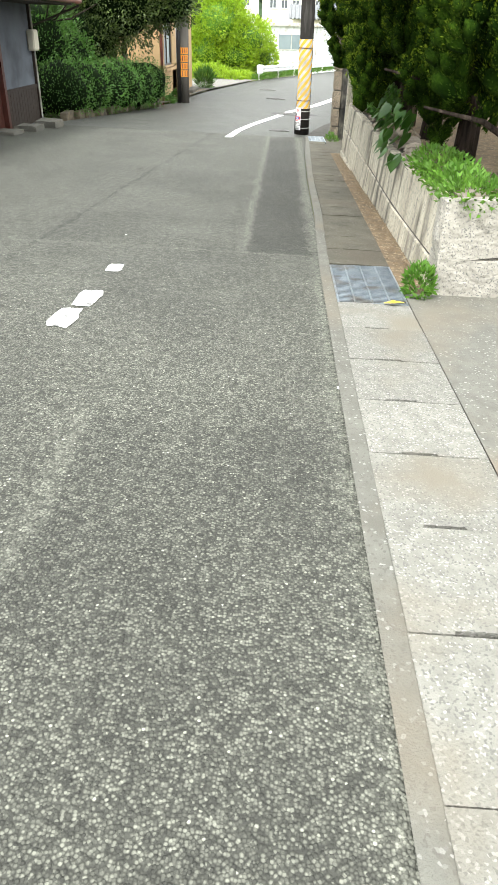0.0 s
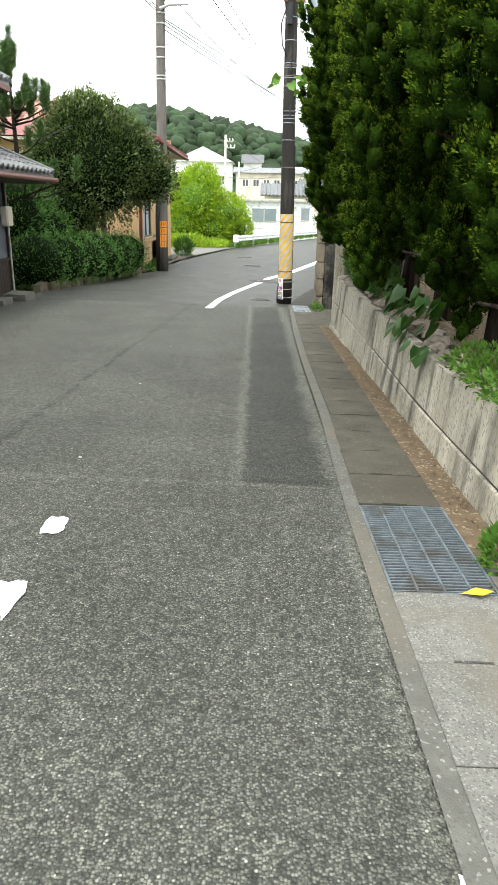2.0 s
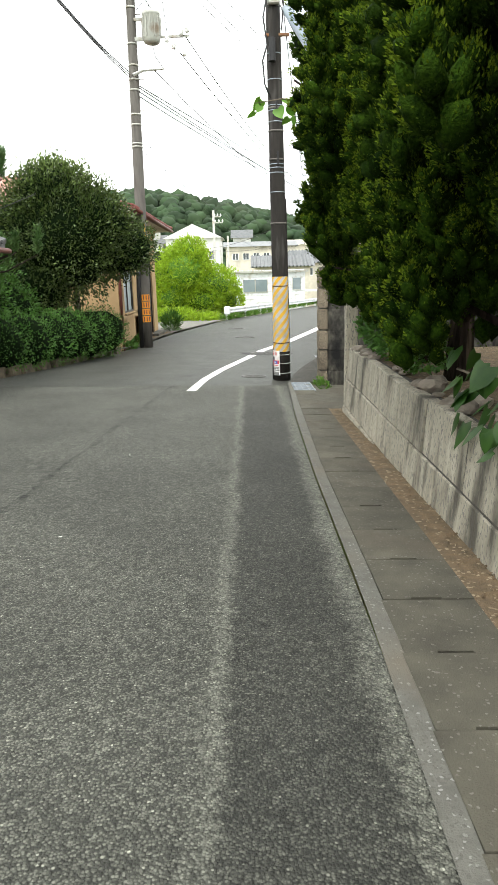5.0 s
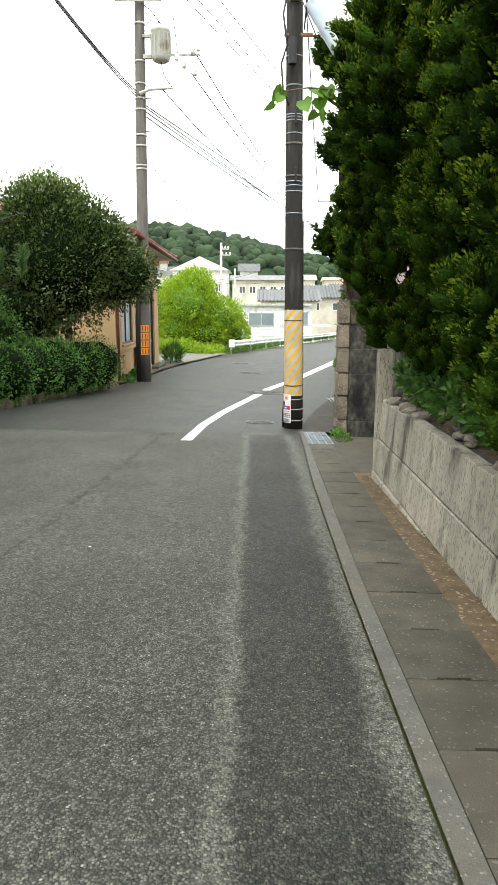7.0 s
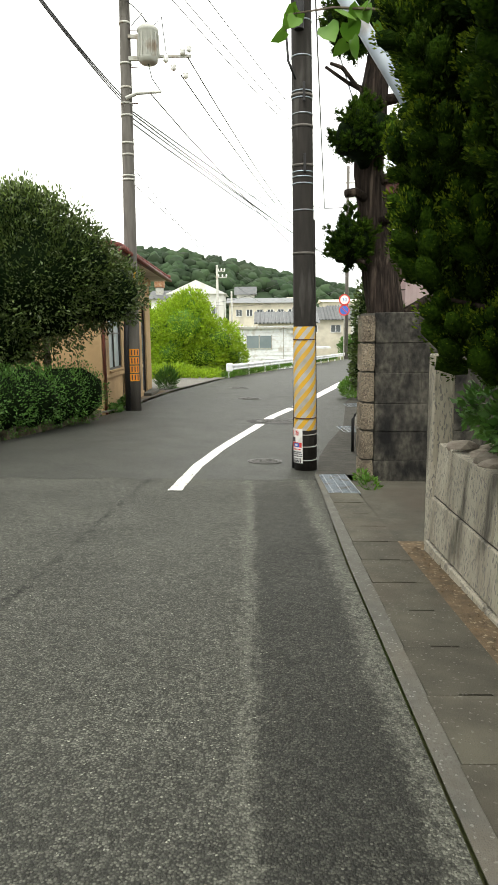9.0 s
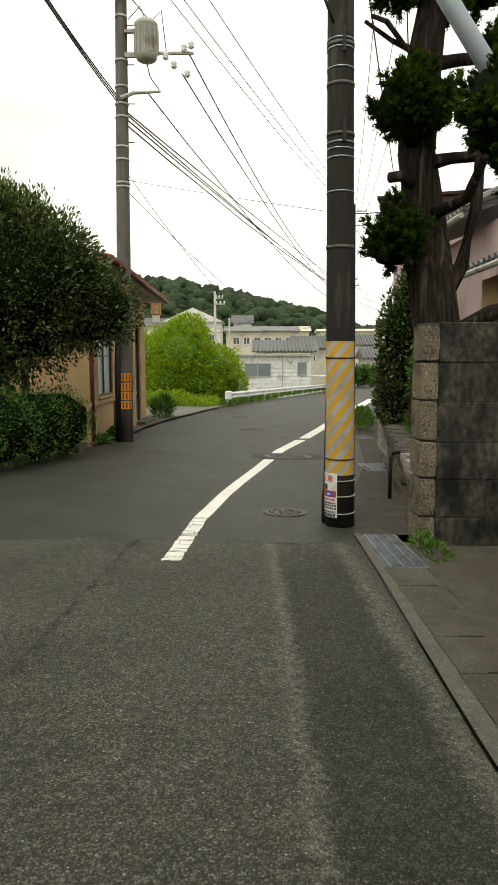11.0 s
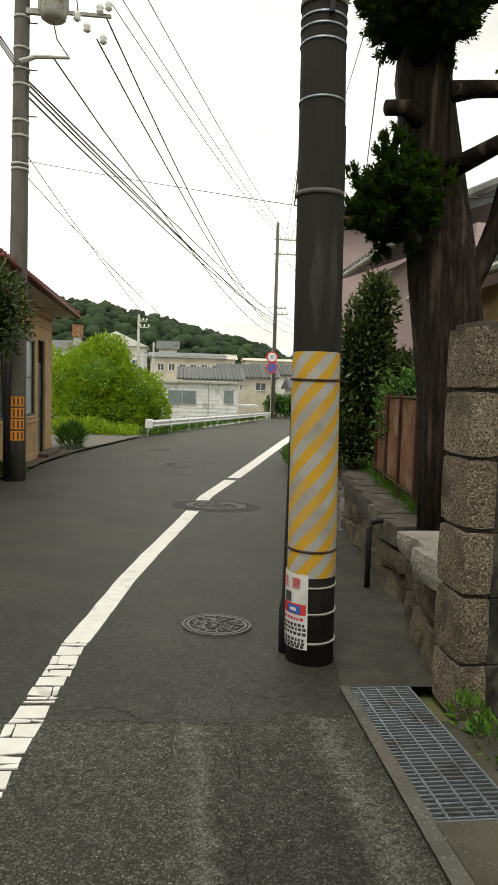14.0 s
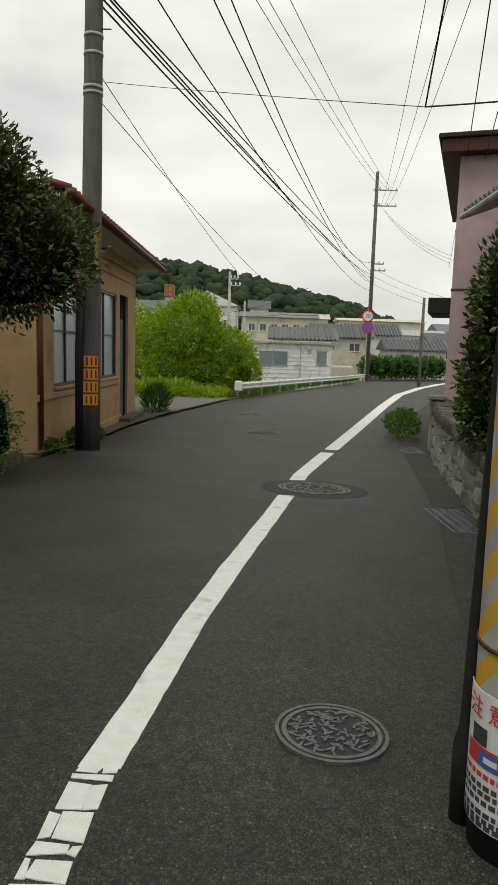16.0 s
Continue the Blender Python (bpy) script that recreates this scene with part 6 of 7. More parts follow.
def hill():
    """Wooded ridge: one sheet of ground and many lumpy crowns."""
    rng = np.random.default_rng(7)
    prof_x = [-260, -150, -95, -60, -45, -29, -5, 20, 36, 50, 75, 160]
    prof_z = [20, 34, 40, 42, 43, 42, 36, 29.5, 25.5, 19, 9, -2]
    bm = bmesh.new()
    cols = []
    for x in np.linspace(-260, 160, 43):
        z = float(np.interp(x, prof_x, prof_z))
        col = []
        for u in np.linspace(0, 1, 9):
            col.append(bm.verts.new((x * (1 + 0.15 * u), 250 + 100 * u, -6 + (z + 3) * math.sin(u * math.pi / 2) - 1)))
        cols.append(col)
    for a, b in zip(cols, cols[1:]):
        for k in range(8):
            bm.faces.new((a[k], b[k], b[k + 1], a[k + 1]))
    h = part("hill", bm, M["wood_far"])
    tagged(h, "wooded hill behind the town", "hill", kind="structure")
    # crowns
    ico = bmesh.new()
    bmesh.ops.create_icosphere(ico, subdivisions=2, radius=1)
    base = np.array([v.co[:] for v in ico.verts])
    faces = np.array([[v.index for v in f.verts] for f in ico.faces])
    ico.free()
    Vs, Fs = [], []
    n = 1900
    for k in range(n):
        x, u = rng.uniform(-240, 150), rng.random() ** 0.6
        z = -6 + (float(np.interp(x, prof_x, prof_z)) + 3) * math.sin(u * math.pi / 2) - 1
        r = rng.uniform(2.0, 4.2)
        j = base * (1 + rng.normal(0, 0.16, (len(base), 1))) * np.array([r, r, r * rng.uniform(0.7, 1.05)])
        Vs.append(j + np.array([x * (1 + 0.15 * u), 250 + 100 * u, z + r * 0.2]))
        Fs.append(faces + k * len(base))
    me = np_mesh("wood", np.concatenate(Vs), np.concatenate(Fs))
    tagged(link("wood", me, M["wood_far"]), "mixed broadleaf wood on the hill", "wood", kind="stuff")


hill()


# ---- right background: pink house, tiled house ----
def pink_house():
    t = thing("house", "pink rendered two-storey house with dark eaves", "house", at=(4.8, 30.0, 0))
    t.rotation_euler = (0, 0, radians(-17))
    part("wall", box(0, 6.5, 0, 8, -0.8, 6.25), M["pink"], t)
    part("roof", box(-0.5, 7.1, -0.5, 8.6, 6.55, 6.66, 0.02), M["wood_dark"], t, "thin dark roof slab")
    part("soffit", box(-0.42, 7.0, -0.42, 8.4, 6.26, 6.54), M["wood_red"], t)
    part("band", box(-0.02, 6.52, -0.02, 8.02, 3.15, 3.19), M["mortar"], t)
    part("awning", box(-0.55, -0.01, 0.3, 2.3, 2.6, 3.0, 0.02), M["wood_dark"], t)
    part("plinth", box(-0.05, 6.55, -0.05, 8.05, -0.8, -0.25), M["concrete"], t)
    gp = thing("gate_post", "square stone gate post at the terrace end", "gate post")
    part("post", box(4.25, 4.5, 28.9, 29.15, H(4.3, 29) - 0.1, 0.55, 0.02), M["stone"], gp)
    part("cap", box(4.19, 4.56, 28.84, 29.21, 0.552, 0.66, 0.02), M["stone"], gp)


pink_house()


def tiled_house():
    t = thing("house", "old pink-walled house with grey tiled roofs", "house")
    part("wall", box(5.4, 12, 22.5, 28.5, 0.4, 4.6), M["pink"], t)
    part("wall", box(5.0, 12, 19.2, 22.4, 0.4, 3.3), M["ochre"], t)
    for (xa, za, xb, zb, ya, yb) in ((4.35, 3.35, 8.0, 5.0, 18.6, 22.6), (4.7, 4.75, 8.6, 6.5, 22.8, 29.0)):
        bm = bmesh.new()
        v = [bm.verts.new(c) for c in ((xa, ya, za), (xa, yb, za), (xb, yb, zb), (xb, ya, zb), (xa, ya, za - 0.12), (xa, yb, za - 0.12), (xb, yb, zb - 0.4), (xb, ya, zb - 0.4))]
        for f in ((3, 2, 1, 0), (4, 5, 6, 7), (0, 1, 5, 4), (1, 2, 6, 5), (2, 3, 7, 6), (3, 0, 4, 7)):
            bm.faces.new([v[i] for i in f])
        rf = part("roof", bm, M["tile"], t)
        q = ya + 0.1
        me = None
        while q < yb:
            if me is None:
                ob = part("roll_tile", tube([(xa - 0.03, 0, za + 0.03), (xb, 0, zb + 0.03)], 0.075, 6), M["tile"], rf)
                me = ob.data
            else:
                ob = link("roll_tile", me, None, rf)
            ob.location = (0, q, 0)
            q += 0.27
        part("gutter", tube([(xa - 0.05, ya, za - 0.08), (xa - 0.05, yb, za - 0.08)], 0.06, 8), M["trafo"], rf)
        part("ridge_tile", tube([(xa, ya, za + 0.08), (xb, ya, zb + 0.08)], 0.11, 8), M["tile"], rf)
        part("ridge_tile", tube([(xb, ya, zb + 0.1), (xb, yb, zb + 0.1)], 0.13, 8), M["tile"], rf)
    part("beam", box(4.85, 5.0, 19.2, 22.4, 2.4, 2.55), M["wood_dark"], t)
    part("timber_wall", box(4.9, 4.99, 19.3, 22.3, 0.4, 2.0), M["wood_dark"], t)


tiled_house()
wg = part("wall_yard", box(4.6, 4.8, 3.05, 13.9, 0.1, 3.2), M["stained"])
tagged(wg, "grey yard wall behind the junipers", "wall", kind="structure")


# ---- plants ----
ICO = bmesh.new()
bmesh.ops.create_icosphere(ICO, subdivisions=1, radius=1)
ICO_V = np.array([v.co[:] for v in ICO.verts])
ICO_F = np.array([[v.index for v in f.verts] for f in ICO.faces])
ICO.free()


def clumps(tufts, rng, per_knob=100):
    """Flame-shaped tufts of rounded knobs: (base, axis, length, radius) each. Gives the knob mesh data and the leaves on it."""
    V, F, P, D, Y = [], [], [], [], []
    count = 0
    for c, axis, ln, rad in tufts:
        e1 = np.cross(axis, [0.31, 0.77, 0.12])
        e1 /= np.linalg.norm(e1)
        e2 = np.cross(axis, e1)
        n = max(5, int(11 * ln / 0.42))
        turn = rng.uniform(0, 6.28)
        shade = rng.normal() * 0.12
        for k in range(n):
            u = (k + 0.5) / n
            a = turn + k * 2.4
            fat = math.sin(math.pi * min(1, u * 0.8 + 0.2)) ** 0.7
            r = rad * (0.38 + 0.20 * rng.random()) * (1.1 - 0.45 * u)
            p = c + axis * ln * u + (e1 * math.cos(a) + e2 * math.sin(a)) * rad * fat * 0.62
            out = axis * 0.9 + (e1 * math.cos(a) + e2 * math.sin(a)) * 0.5
            out /= np.linalg.norm(out)
            body = ICO_V * (1 + rng.normal(0, 0.16, (len(ICO_V), 1)))
            body = body + np.outer(body @ out, out) * 0.75
            V.append(p + body * r * 0.88)
            F.append(ICO_F + count)
            count += len(ICO_V)
            d = on_sphere(rng, per_knob)
            q = d + np.outer(d @ out, out) * 0.75
            P.append(p + q * r * rng.uniform(0.78, 1.06, (per_knob, 1)))
            D.append(d * 0.45 + out * 0.95 + rng.normal(0, 0.25, (per_knob, 3)))
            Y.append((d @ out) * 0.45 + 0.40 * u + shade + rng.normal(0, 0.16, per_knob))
    return np.concatenate(V), np.concatenate(F), np.concatenate(P), np.concatenate(D), np.concatenate(Y)


def juniper(x, y, rx, ry, z0, z1, seed):
    """A clipped juniper: leaning trunk, core coloured near-black as inner shade, many flame-shaped tufts."""
    rng = np.random.default_rng(seed)
    t = thing("juniper_tree", "dense dark green juniper with twisting tufts", "tree", "junipers along the wall")
    g = wall_top(y) - 0.25
    tr = tube([(x + 0.25, y, g), (x + 0.3, y + 0.05, 1.6), (x + 0.2, y, 3), (x, y, z1 - 0.6)], [0.13, 0.10, 0.07, 0.02], 9, None, 0.3)
    for k in range(7):
        a = rng.uniform(0, 6.28)
        zz = rng.uniform(1.2, 2.6)
        tube([(x + 0.25, y, zz), (x + 0.25 + 0.5 * math.cos(a), y + 0.5 * math.sin(a), zz + 0.25), (x + 0.2 + 0.95 * math.cos(a), y + 0.95 * math.sin(a), zz + 0.35)], [0.035, 0.022, 0.01], 6, tr, 0.3)
    part("trunk", tr, M["bark"], t, smooth=True)
    zc, rz = (z0 + z1) / 2, (z1 - z0) / 2
    part("crown_core", blob((x + 0.12, y, zc + 0.1), (rx * 0.62, ry * 0.72, rz * 0.82), seed, 0.3, 3), M["shade_core"], t, smooth=True)
    tufts, kept = [], []
    for q in on_sphere(rng, 1500):
        if q[0] > 0.4:
            continue
        k = 0.90 + 0.40 * noise.noise(Vector(q) * 2.6 + Vector((seed * 1.3, 0, 0))) + 0.06 * rng.normal()
        taper = 1.0 - 0.35 * max(0, q[2]) ** 2
        c = np.array([x + q[0] * rx * k * taper, y + q[1] * ry * k * taper, zc + q[2] * rz * k])
        if any(np.sum(((c - o) * [1, 1, 0.75]) ** 2) < 0.042 for o in kept):
            continue
        kept.append(c)
        axis = np.array([q[0] * 0.55 + 0.12 * rng.normal(), q[1] * 0.55 + 0.12 * rng.normal(), 0.85 + 0.2 * q[2]])
        axis /= np.linalg.norm(axis)
        ln = rng.uniform(0.30, 0.52)
        tufts.append((c - axis * ln * 0.4, axis, ln, rng.uniform(0.10, 0.155)))
    V, F, P, D, Y = clumps(tufts, rng)
    me = np_mesh("crown", V, F)
    me.polygons.foreach_set("use_smooth", [True] * len(me.polygons))
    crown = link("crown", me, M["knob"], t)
    # outer upper leaves take the bright colour: young growth plus painted lit tops
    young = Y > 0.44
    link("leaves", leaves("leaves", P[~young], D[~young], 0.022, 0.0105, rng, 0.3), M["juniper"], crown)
    link("young_growth", leaves("young_growth", P[young], D[young], 0.022, 0.010, rng, 0.3), M["juniper_tip"], crown, "young tips, brightened as lit tops")


juniper(2.45, 4.0, 0.95, 1.0, 1.55, 5.6, 1)
juniper(2.30, 5.6, 1.0, 1.1, 1.62, 5.9, 2)
juniper(2.25, 7.2, 1.0, 1.1, 1.56, 5.9, 3)
juniper(2.18, 8.6, 1.0, 1.1, 1.42, 5.8, 4)
juniper(2.22, 9.95, 0.95, 1.05, 1.34, 5.5, 5)


def leaf_bush(name, label, category, blobs, n, length, width, mat, seed, core=0.82, core_mat="shade_core", trunk=None, up=0.25, young=0, group="", kind=""):
    """A bush or crown of many single leaves over a lumpy core, near-black by default as painted shade."""
    rng = np.random.default_rng(seed)
    t = thing(name, label, category, group, kind=kind)
    if trunk:
        bm = bmesh.new()
        for pts, rad in trunk:
            tube(pts, rad, 8, bm, 0.25)
        part("trunk", bm, M["bark_pale"], t, smooth=True)
    vol = np.array([b[1][0] * b[1][1] + b[1][0] * b[1][2] for b in blobs])
    cnt = (n * vol / vol.sum()).astype(int)
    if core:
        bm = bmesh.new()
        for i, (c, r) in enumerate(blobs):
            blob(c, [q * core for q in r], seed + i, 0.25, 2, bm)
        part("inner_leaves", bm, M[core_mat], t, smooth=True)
    Ps, Ds = [], []
    for (c, r), m in zip(blobs, cnt):
        d = on_sphere(rng, m)
        # grouped into sprays
        spray = np.array([noise.noise(Vector(q) * 5 + Vector((seed, c[0], c[1]))) for q in d])
        rad = rng.uniform(0.78, 1.04, m) + 0.30 * spray
        P = np.array(c) + d * np.array(r) * rad[:, None]
        Ps.append(P)
        Ds.append(d + rng.normal(0, 0.5, (m, 3)) + np.array([0, 0, up]))
    P, D = np.concatenate(Ps), np.concatenate(Ds)
    link("crown" if trunk else "leaves", leaves("leaves", P, D, length, width, rng), M[mat], t)
    if young:
        top = np.argsort(-P[:, 2] + rng.normal(0, 0.25, len(P)))[:young]
        Q = P[top] + rng.normal(0, 0.05, (young, 3)) + np.array([0, 0, 0.06])
        link("young_growth", leaves("young_growth", Q, rng.normal(0, 0.4, (young, 3)) + np.array([0, 0, 1]), length * 1.15, width, rng), M["privet_young"], t, "pale young shoots")
    return t


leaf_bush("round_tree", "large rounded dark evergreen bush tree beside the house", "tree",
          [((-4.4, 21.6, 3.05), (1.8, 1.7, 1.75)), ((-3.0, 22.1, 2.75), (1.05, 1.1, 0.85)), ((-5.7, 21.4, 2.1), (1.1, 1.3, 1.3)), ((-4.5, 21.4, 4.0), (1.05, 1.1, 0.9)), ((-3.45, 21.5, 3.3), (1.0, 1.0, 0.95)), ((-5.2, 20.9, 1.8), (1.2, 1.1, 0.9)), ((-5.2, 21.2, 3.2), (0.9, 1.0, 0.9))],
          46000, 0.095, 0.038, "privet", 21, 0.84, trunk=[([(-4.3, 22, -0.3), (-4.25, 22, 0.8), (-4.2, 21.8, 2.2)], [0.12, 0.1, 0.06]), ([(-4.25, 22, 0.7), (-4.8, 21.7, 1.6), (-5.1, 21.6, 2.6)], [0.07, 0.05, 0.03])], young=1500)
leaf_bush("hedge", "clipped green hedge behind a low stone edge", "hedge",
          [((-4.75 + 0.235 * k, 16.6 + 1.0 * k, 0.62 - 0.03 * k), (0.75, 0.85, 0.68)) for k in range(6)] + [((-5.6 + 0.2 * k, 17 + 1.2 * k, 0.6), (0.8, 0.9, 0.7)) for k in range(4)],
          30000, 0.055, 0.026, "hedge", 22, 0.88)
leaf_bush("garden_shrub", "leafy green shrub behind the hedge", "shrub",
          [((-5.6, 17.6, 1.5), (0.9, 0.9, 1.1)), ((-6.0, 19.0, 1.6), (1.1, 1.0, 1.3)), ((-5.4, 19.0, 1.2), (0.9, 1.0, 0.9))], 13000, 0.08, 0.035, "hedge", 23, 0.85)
leaf_bush("lime_tree", "bright lime-green broadleaf tree by the bend", "tree",
          [((-3.6, 49.0, 2.2), (1.9, 1.8, 1.9)), ((-1.9, 49.2, 1.3), (1.7, 1.6, 1.35)), ((-5.2, 50.0, 1.6), (1.6, 1.6, 1.7)), ((-3.3, 49.5, 3.4), (1.1, 1.2, 1.1)), ((-0.9, 49.6, 0.35), (1.1, 1.2, 0.9)), ((-4.3, 48.6, 0.6), (1.6, 1.3, 1.2)), ((-2.6, 48.4, 0.4), (1.4, 1.2, 1.0))],
          34000, 0.16, 0.08, "lime", 24, 0.66, "weed", trunk=[([(-3.5, 49.5, -1.2), (-3.4, 49.4, 0.5), (-3.4, 49.2, 2.5)], [0.16, 0.13, 0.07])])
leaf_bush("lime_tree", "bright lime-green tree farther back", "tree",
          [((-7.5, 54, 1.6), (2.2, 2.0, 2.2)), ((-5.0, 55, 2.0), (2.0, 2.0, 1.9))], 12000, 0.18, 0.09, "lime", 25, 0.66, "weed", trunk=[([(-6.3, 54.5, -1.2), (-6.3, 54.5, 1.5)], [0.15, 0.1])])
leaf_bush("spiky_shrub", "dark strap-leaved shrub at the house corner", "shrub", [((-3.15, 35.2, -0.25), (0.3, 0.35, 0.4))], 500, 0.42, 0.035, "hedge", 26, 0, up=1.2)
leaf_bush("shrub_tree", "slender dark leafy shrub on the terrace", "shrub",
          [((3.05, 20.9, 2.2), (0.42, 0.45, 0.75)), ((3.15, 21.2, 1.4), (0.5, 0.6, 0.7)), ((3.2, 20.8, 2.9), (0.28, 0.3, 0.45)), ((2.95, 21.0, 0.95), (0.35, 0.5, 0.45)), ((3.7, 21.3, 1.7), (0.5, 0.5, 0.6))],
          9000, 0.09, 0.04, "privet", 27, 0.75, trunk=[([(3.1, 21, 0.4), (3.1, 21, 2.6)], [0.05, 0.03])])
leaf_bush("shrub_tree", "green shrub behind the rusty fence", "shrub", [((3.4, 19.2, 1.35), (0.55, 0.9, 0.6)), ((3.3, 18.3, 0.9), (0.4, 0.6, 0.45))], 5000, 0.08, 0.035, "hedge", 28, 0.8)
leaf_bush("roadside_weeds", "bright weeds at the foot of the wall", "weeds", [((4.1, 31.2, -0.25), (0.35, 0.8, 0.35)), ((4.2, 32.4, -0.35), (0.35, 0.6, 0.25))], 1600, 0.14, 0.03, "weed", 29, 0, up=1.0, kind="stuff")
leaf_bush("weed_clump", "small green weed clump beside the drain grating", "weeds", [((1.80, 13.95, 0.03), (0.10, 0.28, 0.08)), ((1.76, 14.25, 0.05), (0.07, 0.12, 0.08))], 380, 0.055, 0.018, "weed", 30, 0, up=0.8)
leaf_bush("weed_clump", "small green weed clump at the stone wall corner", "weeds", [((1.70, 2.72, 0.58), (0.09, 0.10, 0.13))], 420, 0.05, 0.020, "weed", 31, 0, up=0.8)
leaf_bush("terrace_grass", "bright grass along the terrace coping", "grass", [((terrace_line(y) + 0.42, y, 0.52), (0.18, 0.5, 0.10)) for y in (17.2, 18.0, 18.8, 19.6, 20.4)], 2600, 0.10, 0.014, "weed", 32, 0, up=1.4, kind="stuff")
leaf_bush("verge_grass", "rough grass below the guard rail", "grass", [((float(np.interp(y, [45, 59, 85], [-1.2, 2.8, 10.4])), y, H(0, y) + 0.1), (0.35, 1.2, 0.12)) for y in range(46, 84, 2)], 6500, 0.20, 0.035, "weed", 33, 0, up=1.4, kind="stuff")
leaf_bush("verge_plants", "low green plants around the forecourt", "plants", [((-2.6 + 0.2 * k, 44.5 + 0.8 * k, H(0, 45) + 0.1), (0.8, 0.8, 0.3)) for k in range(4)] + [((-5.5 + 0.5 * k, 43 + 0.5 * k, H(0, 45) + 0.2), (0.9, 0.9, 0.6)) for k in range(5)], 6000, 0.18, 0.07, "lime", 34, 0, up=0.9, kind="stuff")
leaf_bush("bend_shrubs", "green shrubs at the far end of the bend", "shrub", [((12.8 + 1.5 * k, 92 + 1.0 * k, 0.0), (1.4, 1.4, 1.2)) for k in range(7)], 7000, 0.3, 0.15, "hedge", 35, 0.8)
leaf_bush("wall_plants", "trailing green plants on top of the block wall", "plants",
          [((2.02, 2.95 + 0.33 * k, wall_top(3) + 0.05), (0.22, 0.25, 0.11)) for k in range(5)], 2600, 0.045, 0.022, "weed", 36, 0, up=0.6, kind="stuff")
leaf_bush("wall_plants", "broad dark ivy on top of the block wall", "plants",
          [((2.10, 8.6 + 0.45 * k, 1.20 + 0.06 * (k % 2)), (0.20, 0.32, 0.17)) for k in range(6)], 2200, 0.07, 0.042, "hedge", 38, 0, up=0.3, kind="stuff")
leaf_bush("fence_plants", "small plants at the pole foot and house foot", "plants", [((-3.3, 26.6, -0.3), (0.2, 0.4, 0.22)), ((-3.35, 25.0, -0.3), (0.15, 0.2, 0.15)), ((-3.3, 27.6, -0.35), (0.15, 0.3, 0.12))], 900, 0.12, 0.05, "hedge", 37, 0, up=0.6, kind="stuff")


def vine():
    """Broad heart-shaped leaves hanging over the wall."""
    t = thing("vine", "broad-leaved green vine hanging over the wall", "vine")
    rng = random.Random(6)
    outline = [(0, 0), (0.35, -0.12), (0.5, 0.15), (0.38, 0.55), (0, 1.0), (-0.38, 0.55), (-0.5, 0.15), (-0.35, -0.12)]
    me = None
    for k in range(46):
        y = rng.uniform(4.9, 6.7)
        if me is None:
            bm = bmesh.new()
            mid = bm.verts.new((0, 0.35, -0.06))
            ring = [bm.verts.new((a, b, 0.12 * abs(a))) for a, b in outline]
            for i in range(8):
                bm.faces.new((mid, ring[i], ring[(i + 1) % 8]))
            ob = part("leaf", bm, M["vine"], t, smooth=True)
            me = ob.data
        else:
            ob = link("leaf", me, None, t)
        s = rng.uniform(0.10, 0.17)
        z = wall_top(y) + rng.uniform(0.03, 0.45)
        x = 1.88 - rng.uniform(0.02, 0.18) + max(0, z - 1.15) * 0.3
        ob.matrix_basis = Matrix.Translation((x, y, z)) @ Euler((radians(rng.uniform(-140, -100)), radians(rng.uniform(-30, 30)), radians(rng.uniform(-150, -40)))).to_matrix().to_4x4() @ Matrix.Scale(s, 4)
    bm = tube([(1.95, 4.8, 1.25), (1.85, 5.2, 1.35), (1.88, 5.9, 1.3), (1.85, 6.7, 1.3)], 0.008, 5)
    part("stem", bm, M["bark_pale"], t)
    # a loose sprig of large leaves reaching towards the pole
    t2 = thing("leafy_branch", "thin branch with pale green leaves above the road", "branch")
    part("twig", tube([(1.7, 11.0, 3.6), (1.35, 11.0, 3.82), (1.0, 11.0, 3.84), (0.7, 11.0, 3.8)], [0.018, 0.012, 0.008, 0.004], 5), M["bark_pale"], t2)
    for k in range(13):
        ob = link("leaf", me, None, t2)
        u = rng.random()
        ob.matrix_basis = Matrix.Translation((0.68 + 0.6 * u, 11.0 + rng.uniform(-.06, .06), 3.78 + rng.uniform(-0.16, 0.08))) @ Euler((radians(rng.uniform(-150, -30)), radians(rng.uniform(-40, 40)), radians(rng.uniform(0, 360)))).to_matrix().to_4x4() @ Matrix.Scale(rng.uniform(0.1, 0.16), 4)
        ob.material_slots[0].link = "OBJECT"
        ob.material_slots[0].material = M["weed"]


vine()


